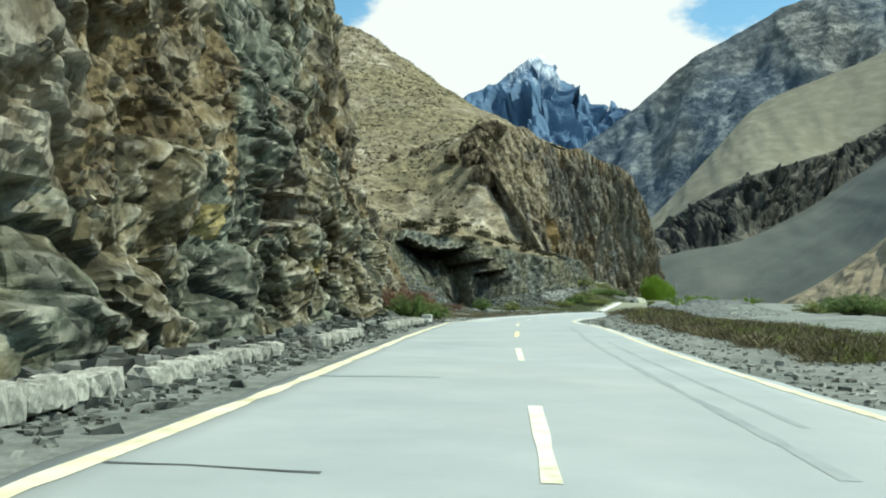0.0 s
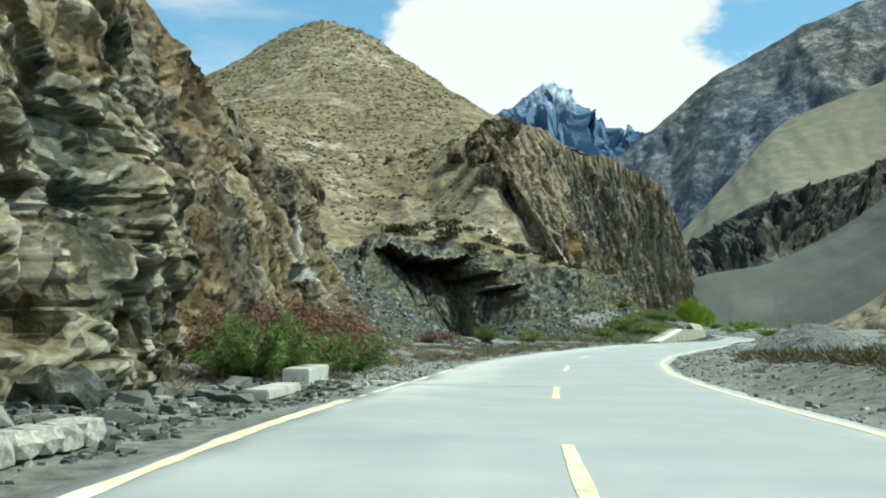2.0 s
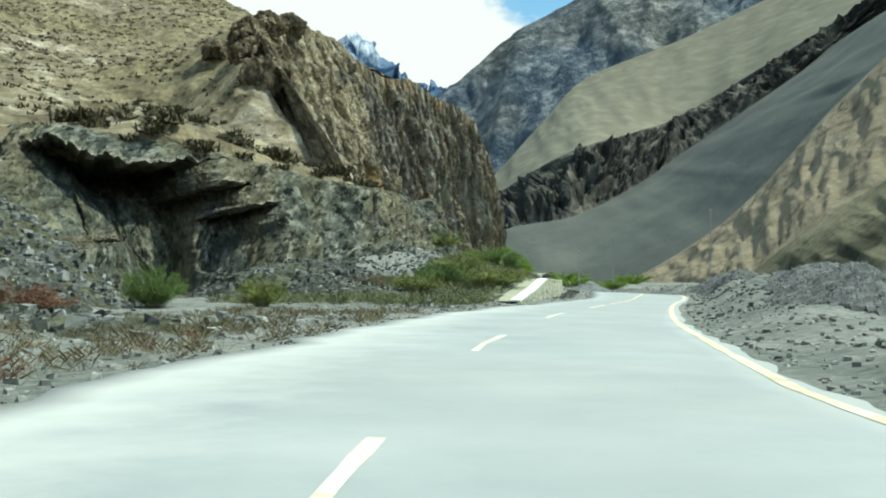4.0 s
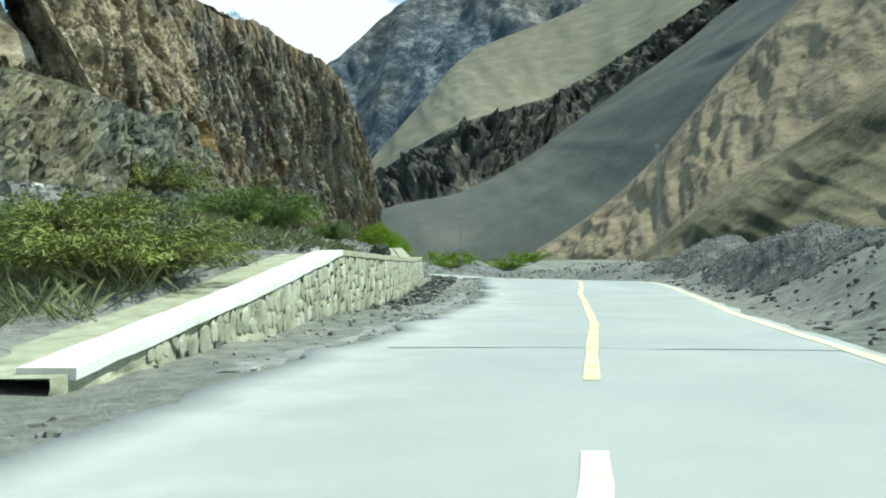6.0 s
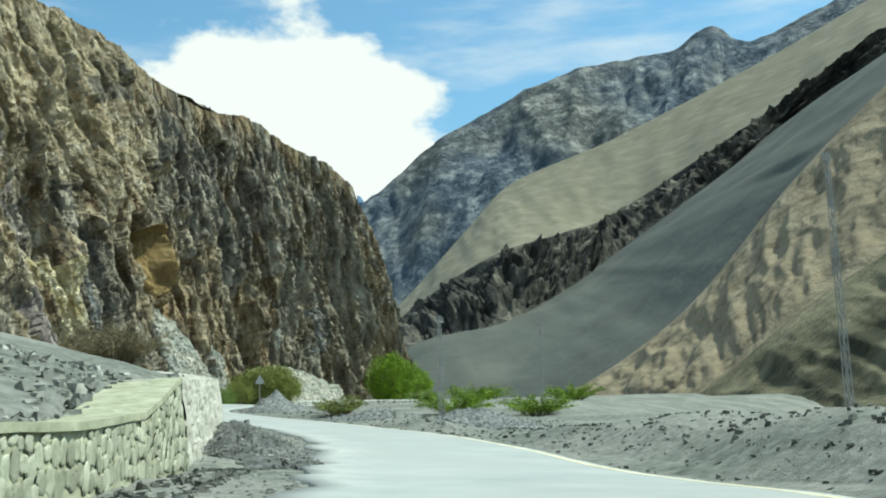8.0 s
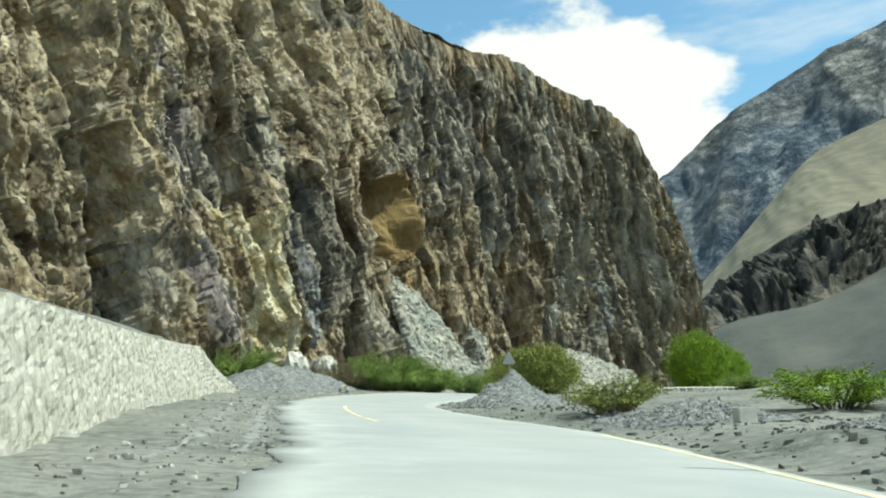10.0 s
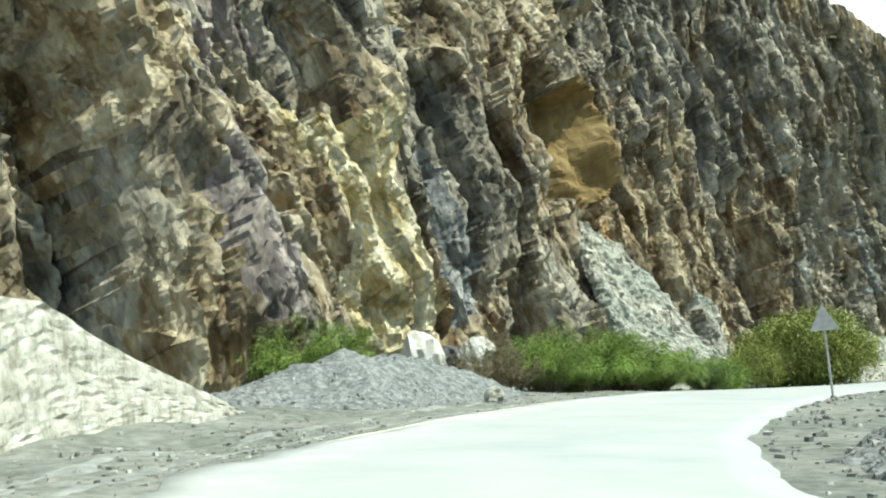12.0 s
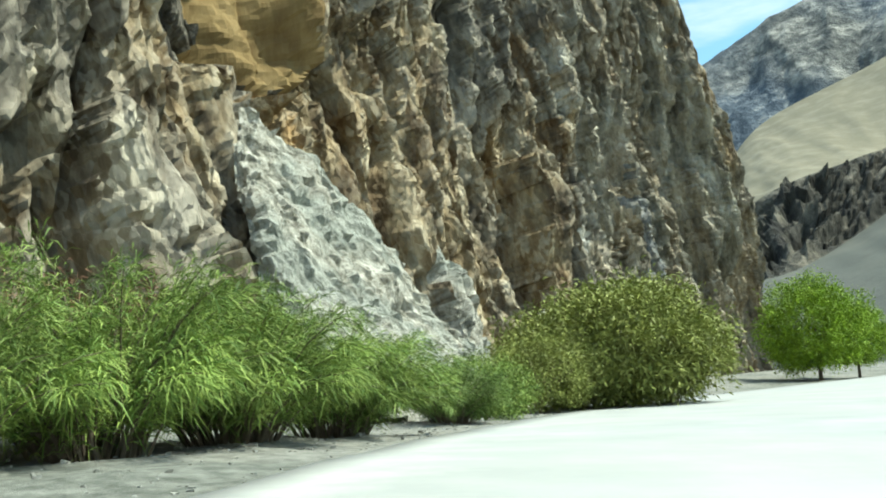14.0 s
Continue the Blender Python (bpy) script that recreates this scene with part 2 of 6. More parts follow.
def rock_material(name, stops, second=None, second_scale=0.08, cells=(1.6, 0.6, 0.22), long=4.0, relief=1.0, tones=0.3, streak=0.5, worn=0.5, edge_light_colour=(0.5, 0.46, 0.36)):
    """Jointed rock in the face's own coordinates (along, up, out): streaks along the joints, tilted facets with tones
    of their own at falling sizes, and convex edges painted pale as if sunlit.
    """
    m, n, l, b = material(name, 0.93, 0.15)
    at = n.new("ShaderNodeAttribute")
    at.attribute_name = "joints"

    def vec(op, a, bb, scale=None):
        t = n.new("ShaderNodeVectorMath")
        t.operation = op
        for k, v in enumerate((a, bb)):
            if isinstance(v, tuple):
                t.inputs[k].default_value = v
            elif v is not None:
                l.new(v, t.inputs[k])
        if scale is not None:
            if isinstance(scale, float):
                t.inputs["Scale"].default_value = scale
            else:
                l.new(scale, t.inputs["Scale"])
        return t.outputs["Value"] if op == "DOT_PRODUCT" else t.outputs["Vector"]

    def num(op, a, bb=0.0, c=0.0):
        t = n.new("ShaderNodeMath")
        t.operation = op
        for k, v in enumerate((a, bb, c)):
            if isinstance(v, float):
                t.inputs[k].default_value = v
            else:
                l.new(v, t.inputs[k])
        return t.outputs[0]

    def noise(v, sc, det, rough_=0.6):
        t = n.new("ShaderNodeTexNoise")
        t.inputs["Scale"].default_value, t.inputs["Detail"].default_value, t.inputs["Roughness"].default_value = sc, det, rough_
        l.new(v, t.inputs["Vector"])
        return t

    def ramp(rows, fac):
        r_ = n.new("ShaderNodeValToRGB")
        while len(r_.color_ramp.elements) < len(rows):
            r_.color_ramp.elements.new(0.5)
        for e, (pos, c) in zip(r_.color_ramp.elements, rows):
            e.position, e.color = pos, (*c, 1)
        l.new(fac, r_.inputs["Fac"])
        return r_.outputs["Color"]

    def between(lo, hi, v, to=(0.0, 1.0)):
        t = n.new("ShaderNodeMapRange")
        t.inputs["From Min"].default_value, t.inputs["From Max"].default_value = lo, hi
        t.inputs["To Min"].default_value, t.inputs["To Max"].default_value = to
        l.new(v, t.inputs["Value"])
        return t.outputs["Result"]

    def mix(f, a, c):
        t = n.new("ShaderNodeMixRGB")
        l.new(f, t.inputs["Fac"])
        l.new(a, t.inputs["Color1"])
        if isinstance(c, tuple):
            t.inputs["Color2"].default_value = (*c, 1)
        else:
            l.new(c, t.inputs["Color2"])
        return t.outputs["Color"]

    p = at.outputs["Vector"]
    bend = noise(p, 0.35, 2)
    p = vec("ADD", p, vec("SCALE", vec("SUBTRACT", bend.outputs["Color"], (0.5, 0.5, 0.5)), None, 0.5))
    q = vec("MULTIPLY", p, (1.0, 1 / long, 1.0))
    grain_ = noise(q, streak, 9, 0.66).outputs["Fac"]
    col = ramp(stops, grain_)
    if second:
        col = mix(between(0.45, 0.57, noise(vec("MULTIPLY", p, (1.0, 0.5, 1.0)), second_scale, 4).outputs["Fac"]), col, ramp(second, grain_))
    height = None
    tone = None
    for k, size in enumerate(cells):
        v = vec("MULTIPLY", p, (1.0, 1 / (1 + (long - 1) * (0.9 - 0.3 * k)), 1.0))
        cell = n.new("ShaderNodeTexVoronoi")
        cell.inputs["Scale"].default_value = 1 / size
        l.new(v, cell.inputs["Vector"])
        rnd = vec("SUBTRACT", cell.outputs["Color"], (0.5, 0.5, 0.5))
        tilt_ = vec("DOT_PRODUCT", vec("SUBTRACT", v, cell.outputs["Position"]), rnd)
        step_ = vec("DOT_PRODUCT", rnd, (0.35 * size, 0.2 * size, 0.0))
        part_h = num("ADD", num("MULTIPLY", tilt_, 1.5), step_)
        height = part_h if height is None else num("ADD", height, part_h)
        g_ = num("MULTIPLY_ADD", vec("DOT_PRODUCT", rnd, (0.0, 0.6, 1.4)), tones * (1.0 - 0.2 * k), 1.0)
        tone = g_ if tone is None else num("MULTIPLY", tone, g_)
    col = vec("SCALE", col, None, tone)
    # worn: how much edge light is painted on, as pale colour along convex edges
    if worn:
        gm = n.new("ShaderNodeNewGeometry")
        col = mix(num("MULTIPLY", between(0.51, 0.60, gm.outputs["Pointiness"]), worn), col, edge_light_colour)
    l.new(col, b.inputs["Base Color"])
    fine = noise(q, 6.0, 5, 0.65).outputs["Fac"]
    height = num("MULTIPLY_ADD", fine, 0.07, height)
    bp = n.new("ShaderNodeBump")
    bp.inputs["Strength"].default_value, bp.inputs["Distance"].default_value = 1.0, relief
    l.new(height, bp.inputs["Height"])
    l.new(bp.outputs["Normal"], b.inputs["Normal"])
    return m


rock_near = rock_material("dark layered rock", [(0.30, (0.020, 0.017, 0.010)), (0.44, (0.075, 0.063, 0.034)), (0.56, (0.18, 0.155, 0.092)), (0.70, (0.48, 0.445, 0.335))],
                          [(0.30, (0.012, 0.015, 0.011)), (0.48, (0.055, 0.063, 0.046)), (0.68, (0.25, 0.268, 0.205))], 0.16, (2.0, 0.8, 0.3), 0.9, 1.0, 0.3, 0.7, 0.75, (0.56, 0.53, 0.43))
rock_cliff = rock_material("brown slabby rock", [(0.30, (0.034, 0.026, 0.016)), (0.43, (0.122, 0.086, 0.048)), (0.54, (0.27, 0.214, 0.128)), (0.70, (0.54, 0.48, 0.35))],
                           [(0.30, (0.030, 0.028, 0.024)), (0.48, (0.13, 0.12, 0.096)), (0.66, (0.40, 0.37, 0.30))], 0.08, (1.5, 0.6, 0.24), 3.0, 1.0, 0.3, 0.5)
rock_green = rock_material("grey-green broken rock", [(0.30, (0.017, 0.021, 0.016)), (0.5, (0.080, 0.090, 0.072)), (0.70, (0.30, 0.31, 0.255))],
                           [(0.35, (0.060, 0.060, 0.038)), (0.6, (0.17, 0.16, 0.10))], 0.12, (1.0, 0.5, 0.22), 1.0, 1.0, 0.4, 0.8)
hill_soil = ramp_material("dry tan hillside soil", [(0.32, (0.066, 0.053, 0.032)), (0.44, (0.15, 0.126, 0.08)), (0.55, (0.24, 0.208, 0.143)), (0.66, (0.42, 0.385, 0.295))], 0.14, (1, 1, 1), 12, bump=0.8, bump_scale=0.8, dist=0.3, crag=0.55,
                          second=[(0.3, (0.10, 0.088, 0.052)), (0.6, (0.21, 0.18, 0.105))], second_scale=0.02, spread=0.7)
gravel = ramp_material("grey roadside gravel", [(0.30, (0.088, 0.096, 0.082)), (0.5, (0.17, 0.182, 0.16)), (0.70, (0.275, 0.287, 0.255))], 3.0, (1, 1, 1), 10, bump=0.9, bump_scale=14, dist=0.06,
                       second=[(0.3, (0.13, 0.135, 0.12)), (0.6, (0.29, 0.295, 0.265))], second_scale=0.18)
scree_mat = ramp_material("grey scree", [(0.30, (0.064, 0.067, 0.064)), (0.5, (0.128, 0.134, 0.128)), (0.72, (0.242, 0.246, 0.230))], 2.2, (1, 1, 1), 10, bump=0.9, bump_scale=7, dist=0.12)


# ---- building helpers ----
def surface(name, grid, mat, parent=None, label="", smooth_shade=False, flip=False):
    """A sheet from a grid of points (rows, columns, 3)."""
    nu, nv = grid.shape[:2]
    me = bpy.data.meshes.new(name)
    idx = np.arange(nu * nv).reshape(nu, nv)
    quads = np.stack([idx[:-1, :-1], idx[1:, :-1], idx[1:, 1:], idx[:-1, 1:]], -1).reshape(-1, 4)
    if flip:
        quads = quads[:, ::-1]
    me.vertices.add(nu * nv)
    me.vertices.foreach_set("co", grid.reshape(-1).astype(np.float32))
    me.loops.add(quads.size)
    me.loops.foreach_set("vertex_index", quads.reshape(-1).astype(np.int32))
    me.polygons.add(len(quads))
    me.polygons.foreach_set("loop_start", np.arange(0, quads.size, 4, dtype=np.int32))
    me.update(calc_edges=True)
    me.polygons.foreach_set("use_smooth", np.full(len(quads), smooth_shade))
    me.materials.append(mat)
    ob = new(name, me)
    ob.parent = parent
    if label:
        ob["label"] = label
    return ob


def mesh_of(name, verts, faces, mat, smooth_shade=False):
    me = bpy.data.meshes.new(name)
    me.from_pydata([tuple(v) for v in verts], [], [tuple(int(i) for i in f) for f in faces])
    for m in (mat if isinstance(mat, (list, tuple)) else [mat]):
        me.materials.append(m)
    me.polygons.foreach_set("use_smooth", np.full(len(me.polygons), smooth_shade))
    me.update()
    return me


def tri_mesh(name, verts, tris, mat):
    """A large mesh of triangles from arrays."""
    me = bpy.data.meshes.new(name)
    me.vertices.add(len(verts))
    me.vertices.foreach_set("co", np.asarray(verts, np.float32).reshape(-1))
    me.loops.add(tris.size)
    me.loops.foreach_set("vertex_index", tris.reshape(-1).astype(np.int32))
    me.polygons.add(len(tris))
    me.polygons.foreach_set("loop_start", np.arange(0, tris.size, 3, dtype=np.int32))
    me.update(calc_edges=True)
    me.polygons.foreach_set("use_smooth", np.zeros(len(tris), bool))
    me.materials.append(mat)
    return me


def part(name, bm, mat, parent=None, label="", smooth_shade=False):
    me = bpy.data.meshes.new(name)
    bm.to_mesh(me)
    bm.free()
    me.materials.append(mat)
    me.polygons.foreach_set("use_smooth", np.full(len(me.polygons), smooth_shade))
    ob = new(name, me)
    ob.parent = parent
    if label:
        ob["label"] = label
    return ob


# ---- plan of the road: s runs along it, d to its right ----
LINE = [(-2.5, -62), (-2.2, -52), (-1.95, -42), (-1.7, -32), (-1.45, -22), (-1.2, -12), (-.95, -2.4), (-.43, 7.2), (0, 17.2), (.43, 27.1), (1.1, 36.7), (1.8, 47.5), (3.2, 60.3), (4.9, 72.4), (6.86, 83.6), (7.9, 88.2), (12.2, 101), (17, 115),
        (22.37, 129), (27.3, 141), (29.64, 146.4), (35.75, 163), (37.8, 171.9), (38.6, 179.7), (39.4, 190.3), (39, 198.2), (38.3, 206.1), (37.06, 214.2), (35.66, 222.4), (34.63, 230.4), (34.27, 238.5),
        (34.5, 246.8), (35.4, 255.5), (37, 268), (39.5, 279), (43.3, 291.5), (50, 304), (62.5, 325), (76.5, 344.5), (93, 362), (115, 376), (145, 388), (190, 400)]
RISE = np.array([(-62, -0.03), (0, -0.10), (17, -0.06), (27, 0.03), (37, 0.14), (47.5, 0.16), (60, 0.03), (72, 0.02), (88, 0.00), (101, 0.08), (115, 0.25), (129, 0.38), (146, 0.45), (155, 0.62), (163, 0.87), (171, 0.86), (179.7, 0.64),
                 (190, 0.93), (198, 1.17), (206, 1.33), (214, 1.56), (222, 1.81), (230, 2.10), (238.5, 2.33), (247, 2.54), (255.5, 2.78), (268, 2.95), (301, 2.80), (334, 2.60), (400, 2.50)])
BANK = np.array([(-62, 0), (88, 0), (129, 1.0), (146, 1.4), (179, 2.8), (206, 3.6), (255, 4.2), (268, 3.4), (290, 1.8), (310, 0.5), (330, 0), (400, 0)])
EDGE_L = np.array([(-60, -3.1), (45, -3.1), (54, -3.4), (71, -4.0), (86, -4.6), (100, -5.0), (110, -5.2), (120, -4.6), (133, -3), (144, -2.3), (154, -2.0), (165, -2.2), (185, -2.0), (199, -1.5),
                   (205, -1.7), (220, -2.6), (236, -3.9), (245, -4.7), (254, -4.6), (261, -4.2), (273, -3.6), (300, -3.5), (480, -3.5)])
EDGE_R = np.array([(-60, 3.9), (19, 4.2), (41, 4.3), (52, 4.2), (72, 3.3), (92, 3.3), (98, 2.8), (115, 2.8), (150, 3.8), (165, 4.8), (176, 5.2), (190, 4.6), (200, 4.6), (216, 4.6), (223, 4.6), (229, 3.6), (235, 2.4),
                   (241, 1.6), (248, 1.7), (255, 2.4), (261, 2.9), (268, 3.8), (275, 5.2), (285, 7.5), (300, 8.5), (330, 8), (400, 4), (480, 3.5)])
MID = np.array([(-60, .3), (6, .30), (20, .40), (36, .46), (46, .46), (60, .08), (75, -.3), (92, -1.1), (105, -1.6), (120, -1), (133, .1), (145, .65), (152, .72), (159.5, .9), (164, 1.25), (171, 1.8), (180, 1.9), (188, 1.7), (200, 1.7), (215, 1.2), (228, -1.0), (235, -1.6),
                (242, -2.0), (255, -1.2), (275, -.2), (480, 0)])
AXIS = even(LINE, 0.5)
for _ in range(2):
    AXIS = np.stack([np.convolve(np.pad(AXIS[:, k], 10, mode="reflect", reflect_type="odd"), np.ones(21) / 21, "valid") for k in (0, 1)], 1)
AXIS_S = np.arange(len(AXIS)) * 0.5 - 0.5 * np.argmin(np.abs(AXIS[:, 1] + 2.4))
TANG = np.gradient(AXIS, axis=0)
TANG /= np.linalg.norm(TANG, axis=1)[:, None]
SIDE = np.stack([TANG[:, 1], -TANG[:, 0]], 1)
AXIS_Z = np.interp(AXIS[:, 1], RISE[:, 0], RISE[:, 1])
AXIS_Z = np.convolve(np.pad(AXIS_Z, 8, mode="edge"), np.ones(17) / 17, "valid")
AXIS_B = np.tan(np.radians(np.interp(AXIS[:, 1], BANK[:, 0], BANK[:, 1])))


def plan(s, d):
    """Plan position and road-plane height at s, d."""
    s, d = np.asarray(s, float), np.asarray(d, float)
    x = np.interp(s, AXIS_S, AXIS[:, 0]) + d * np.interp(s, AXIS_S, SIDE[:, 0])
    y = np.interp(s, AXIS_S, AXIS[:, 1]) + d * np.interp(s, AXIS_S, SIDE[:, 1])
    z = np.interp(s, AXIS_S, AXIS_Z) - d * np.interp(s, AXIS_S, AXIS_B)
    return np.stack([x, y, z], -1)


def along(x, y):
    """s and d of plan points."""
    s, d = np.empty(len(x)), np.empty(len(x))
    for a in range(0, len(x), 4000):
        px, py = x[a:a + 4000, None], y[a:a + 4000, None]
        i = np.argmin((px - AXIS[None, :, 0]) ** 2 + (py - AXIS[None, :, 1]) ** 2, axis=1)
        rx, ry = px[:, 0] - AXIS[i, 0], py[:, 0] - AXIS[i, 1]
        s[a:a + 4000] = AXIS_S[i] + rx * TANG[i, 0] + ry * TANG[i, 1]
        d[a:a + 4000] = rx * SIDE[i, 0] + ry * SIDE[i, 1]
    return s, d


WALL = np.array([(131, -4.5), (142, -4.1), (154, -4.1), (163, -4.7), (175, -4.9), (188, -4.5), (200, -4.15), (212, -5.8), (224, -7.1), (238, -8.4), (247, -9.3), (254, -9.9)])
TOP = np.array([(131, 0.02), (136.8, 0.05), (147.8, 1.23), (151, 1.18), (158, 1.06), (165, 0.9), (180, 0.8), (184, 1.0), (188, 1.7), (189, 1.8), (200, 1.83), (214, 2.25), (228, 2.35), (245.8, 2.36), (247.5, 1.74), (249.4, 1.22), (252.5, 0.34), (253.5, 0.05)])


def ground_height(x, y):
    s, d = along(x, y)
    dc = np.clip(d, -9, 9)
    z = np.interp(s, AXIS_S, AXIS_Z) - dc * np.interp(s, AXIS_S, AXIS_B)
    p = np.stack([x, y, 0 * x], 1)
    el, er = np.interp(s, EDGE_L[:, 0], EDGE_L[:, 1]), np.interp(s, EDGE_R[:, 0], EDGE_R[:, 1])
    off = np.maximum(el - d, d - er)
    rough = fbm(p * 0.35, 3, 3) * 0.12 + fbm(p * 1.5, 5, 3) * 0.035
    z = z - 0.05 + smooth(0.1, 2.5, off) * (rough + 0.02) - 0.10 * smooth(-0.3, -1.5, off)
    # gravel banks on the right, then the fall to the river flat
    r = d - er
    bank = smooth(0.6, 3.0, r) * smooth(9, 5, r) * (0.35 + 0.45 * vnoise(p * 0.12, 9)) * smooth(40, 60, s) * smooth(262, 225, s)
    bank = np.maximum(bank, 0) + smooth(0.8, 4.0, r) * smooth(14, 7, r) * 0.9 * smooth(118, 140, s) * smooth(205, 180, s) * (1 + 0.5 * vnoise(p * 0.4, 11))
    z = z + bank
    z = z - 9 * smooth(22, 70, r) * smooth(-80, 0, s) - 3 * smooth(70, 200, r)
    # terrace behind the roadside wall
    wd = np.interp(s, WALL[:, 0], WALL[:, 1])
    wt = np.interp(s, TOP[:, 0], TOP[:, 1]) * (s > 131) * (s < 253)
    behind = wd - d
    z = z + (wt * smooth(0.8, 1.4, behind) + 0.24 * np.clip(behind - 1.4, 0, 10) * smooth(144, 156, s) * (wt > 0.2) * smooth(0, 1, behind)) * (behind > 0) * smooth(16 + 30 * smooth(146, 156, s), 9 + 30 * smooth(146, 156, s), behind)
    # the foot of the left-hand slopes
    left = -d - 5.5
    z = z + (s < 128) * np.clip(left, 0, 30) * 0.10 * smooth(0, 4, left) * smooth(60, 80, s) * smooth(104, 84, s)
    z = z + (s > 244) * np.clip(-d - 8, 0, 12) * 0.10
    return z


# ---- ground: one sheet to the horizon ----
def axis_steps(lo, hi, step, far, grow=1.14):
    core = list(np.arange(lo, hi + 1e-6, step))
    out, w = [], step
    v = hi
    while v < far:
        w *= grow
        v += w
        out.append(v)
    back, w, v = [], step, lo
    while v > -far:
        w *= grow
        v -= w
        back.append(v)
    return np.array(back[::-1] + core + out)


gx, gy = axis_steps(-40, 95, 0.8, 4500), axis_steps(-30, 350, 0.8, 4500)
GX, GY = np.meshgrid(gx, gy, indexing="ij")
GZ = ground_height(GX.ravel(), GY.ravel()).reshape(GX.shape)
tagged(surface("ground", np.stack([GX, GY, GZ], -1), gravel), "grey gravel and dry earth of the valley floor", "ground", kind="structure")


# ---- road ----
asphalt = ramp_material("worn pale asphalt", [(0.30, (0.30, 0.325, 0.325)), (0.5, (0.355, 0.38, 0.375)), (0.70, (0.42, 0.44, 0.43))], 0.35, (1, 1, 1), 8, rough=0.75, bump=0.25, bump_scale=40, dist=0.01,
                        second=[(0.35, (0.335, 0.355, 0.345)), (0.65, (0.40, 0.415, 0.40))], second_scale=0.12, spec=0.3)
paint = ramp_material("worn cream road paint", [(0.30, (0.55, 0.50, 0.34)), (0.45, (0.72, 0.69, 0.55)), (0.7, (0.82, 0.80, 0.70))], 2.5, (1, 1, 1), 8, rough=0.7, bump=0.1, bump_scale=30, dist=0.01)
yellow_paint = ramp_material("faded yellow road paint", [(0.30, (0.64, 0.50, 0.24)), (0.5, (0.75, 0.64, 0.39)), (0.7, (0.81, 0.77, 0.6))], 1.2, (1, 1, 1), 8, rough=0.7, bump=0.1, bump_scale=30, dist=0.01)
cream_paint = ramp_material("dusty cream road paint", [(0.30, (0.50, 0.44, 0.26)), (0.45, (0.66, 0.60, 0.42)), (0.7, (0.78, 0.74, 0.58))], 1.8, (1, 1, 1), 8, rough=0.7, bump=0.1, bump_scale=30, dist=0.01)
tar = ramp_material("dark tar seam", [(0.3, (0.05, 0.055, 0.055)), (0.7, (0.13, 0.135, 0.13))], 3.0, rough=0.7, bump=0)
rs = np.arange(-58, 470, 0.5)
jl = fbm(np.stack([rs * 0.9, rs * 0, rs * 0], 1), 21, 4) * 0.16 * (0.35 + smooth(45, 60, rs) * smooth(262, 250, rs) * 1.2)
jr = fbm(np.stack([rs * 0.7, rs * 0 + 5, rs * 0], 1), 22, 4) * 0.10
dl, dr = np.interp(rs, EDGE_L[:, 0], EDGE_L[:, 1]) - 0.15 + jl, np.interp(rs, EDGE_R[:, 0], EDGE_R[:, 1]) + 0.15 + jr
cols = np.linspace(0, 1, 13)
D = dl[:, None] + (dr - dl)[:, None] * cols[None]
top = plan(np.repeat(rs[:, None], 13, 1), D)
top[..., 2] += 0.0 + 0.015 * np.sin(np.pi * cols)[None] + fbm((top * 0.25).reshape(-1, 3), 31, 2).reshape(top.shape[:2]) * 0.008
skirt_l, skirt_r = top[:, :1] - (0, 0, 0.12), top[:, -1:] - (0, 0, 0.12)
road = tagged(surface("road", np.concatenate([skirt_l, top, skirt_r], 1), asphalt, smooth_shade=True), "pale worn asphalt road with cracked seams", "road", kind="structure")


# pale dust blown over the left edge of the road, held in an attribute of the sheet and broken up by noise
dust_run = np.interp(rs, [50, 60, 75, 125, 132, 150, 170, 182, 240, 262, 285, 300], [0, 0.85, 1.0, 0.9, 0.55, 0.6, 0.35, 0.5, 0.5, 0.6, 0.5, 0.2])
across = np.concatenate([[0], cols, [1]])
dust_at = road.data.attributes.new("dust", "FLOAT", "POINT")
dust_at.data.foreach_set("value", (dust_run[:, None] * np.interp(across, [0, 0.12, 0.3, 0.5], [1.0, 0.75, 0.3, 0.0])[None]).reshape(-1).astype(np.float32))
an, al = asphalt.node_tree.nodes, asphalt.node_tree.links
bare = an["Principled BSDF"].inputs["Base Color"].links[0].from_socket
dust_in = an.new("ShaderNodeAttribute")
dust_in.attribute_name = "dust"
dust_tc = an.new("ShaderNodeTexCoord")
dust_noise = an.new("ShaderNodeTexNoise")
dust_noise.inputs["Scale"].default_value, dust_noise.inputs["Detail"].default_value, dust_noise.inputs["Roughness"].default_value = 0.9, 9, 0.66
al.new(dust_tc.outputs["Object"], dust_noise.inputs["Vector"])
dust_sum = an.new("ShaderNodeMath")
dust_sum.operation = "ADD"
al.new(dust_in.outputs["Fac"], dust_sum.inputs[0])
al.new(dust_noise.outputs["Fac"], dust_sum.inputs[1])
dust_fac = an.new("ShaderNodeMapRange")
dust_fac.inputs["From Min"].default_value, dust_fac.inputs["From Max"].default_value, dust_fac.inputs["To Max"].default_value = 0.75, 1.35, 0.85
al.new(dust_sum.outputs[0], dust_fac.inputs["Value"])
dust_mix = an.new("ShaderNodeMixRGB")
dust_mix.inputs["Color2"].default_value = (0.56, 0.57, 0.53, 1)
al.new(dust_fac.outputs["Result"], dust_mix.inputs["Fac"])
al.new(bare, dust_mix.inputs["Color1"])
al.new(dust_mix.outputs["Color"], an["Principled BSDF"].inputs["Base Color"])


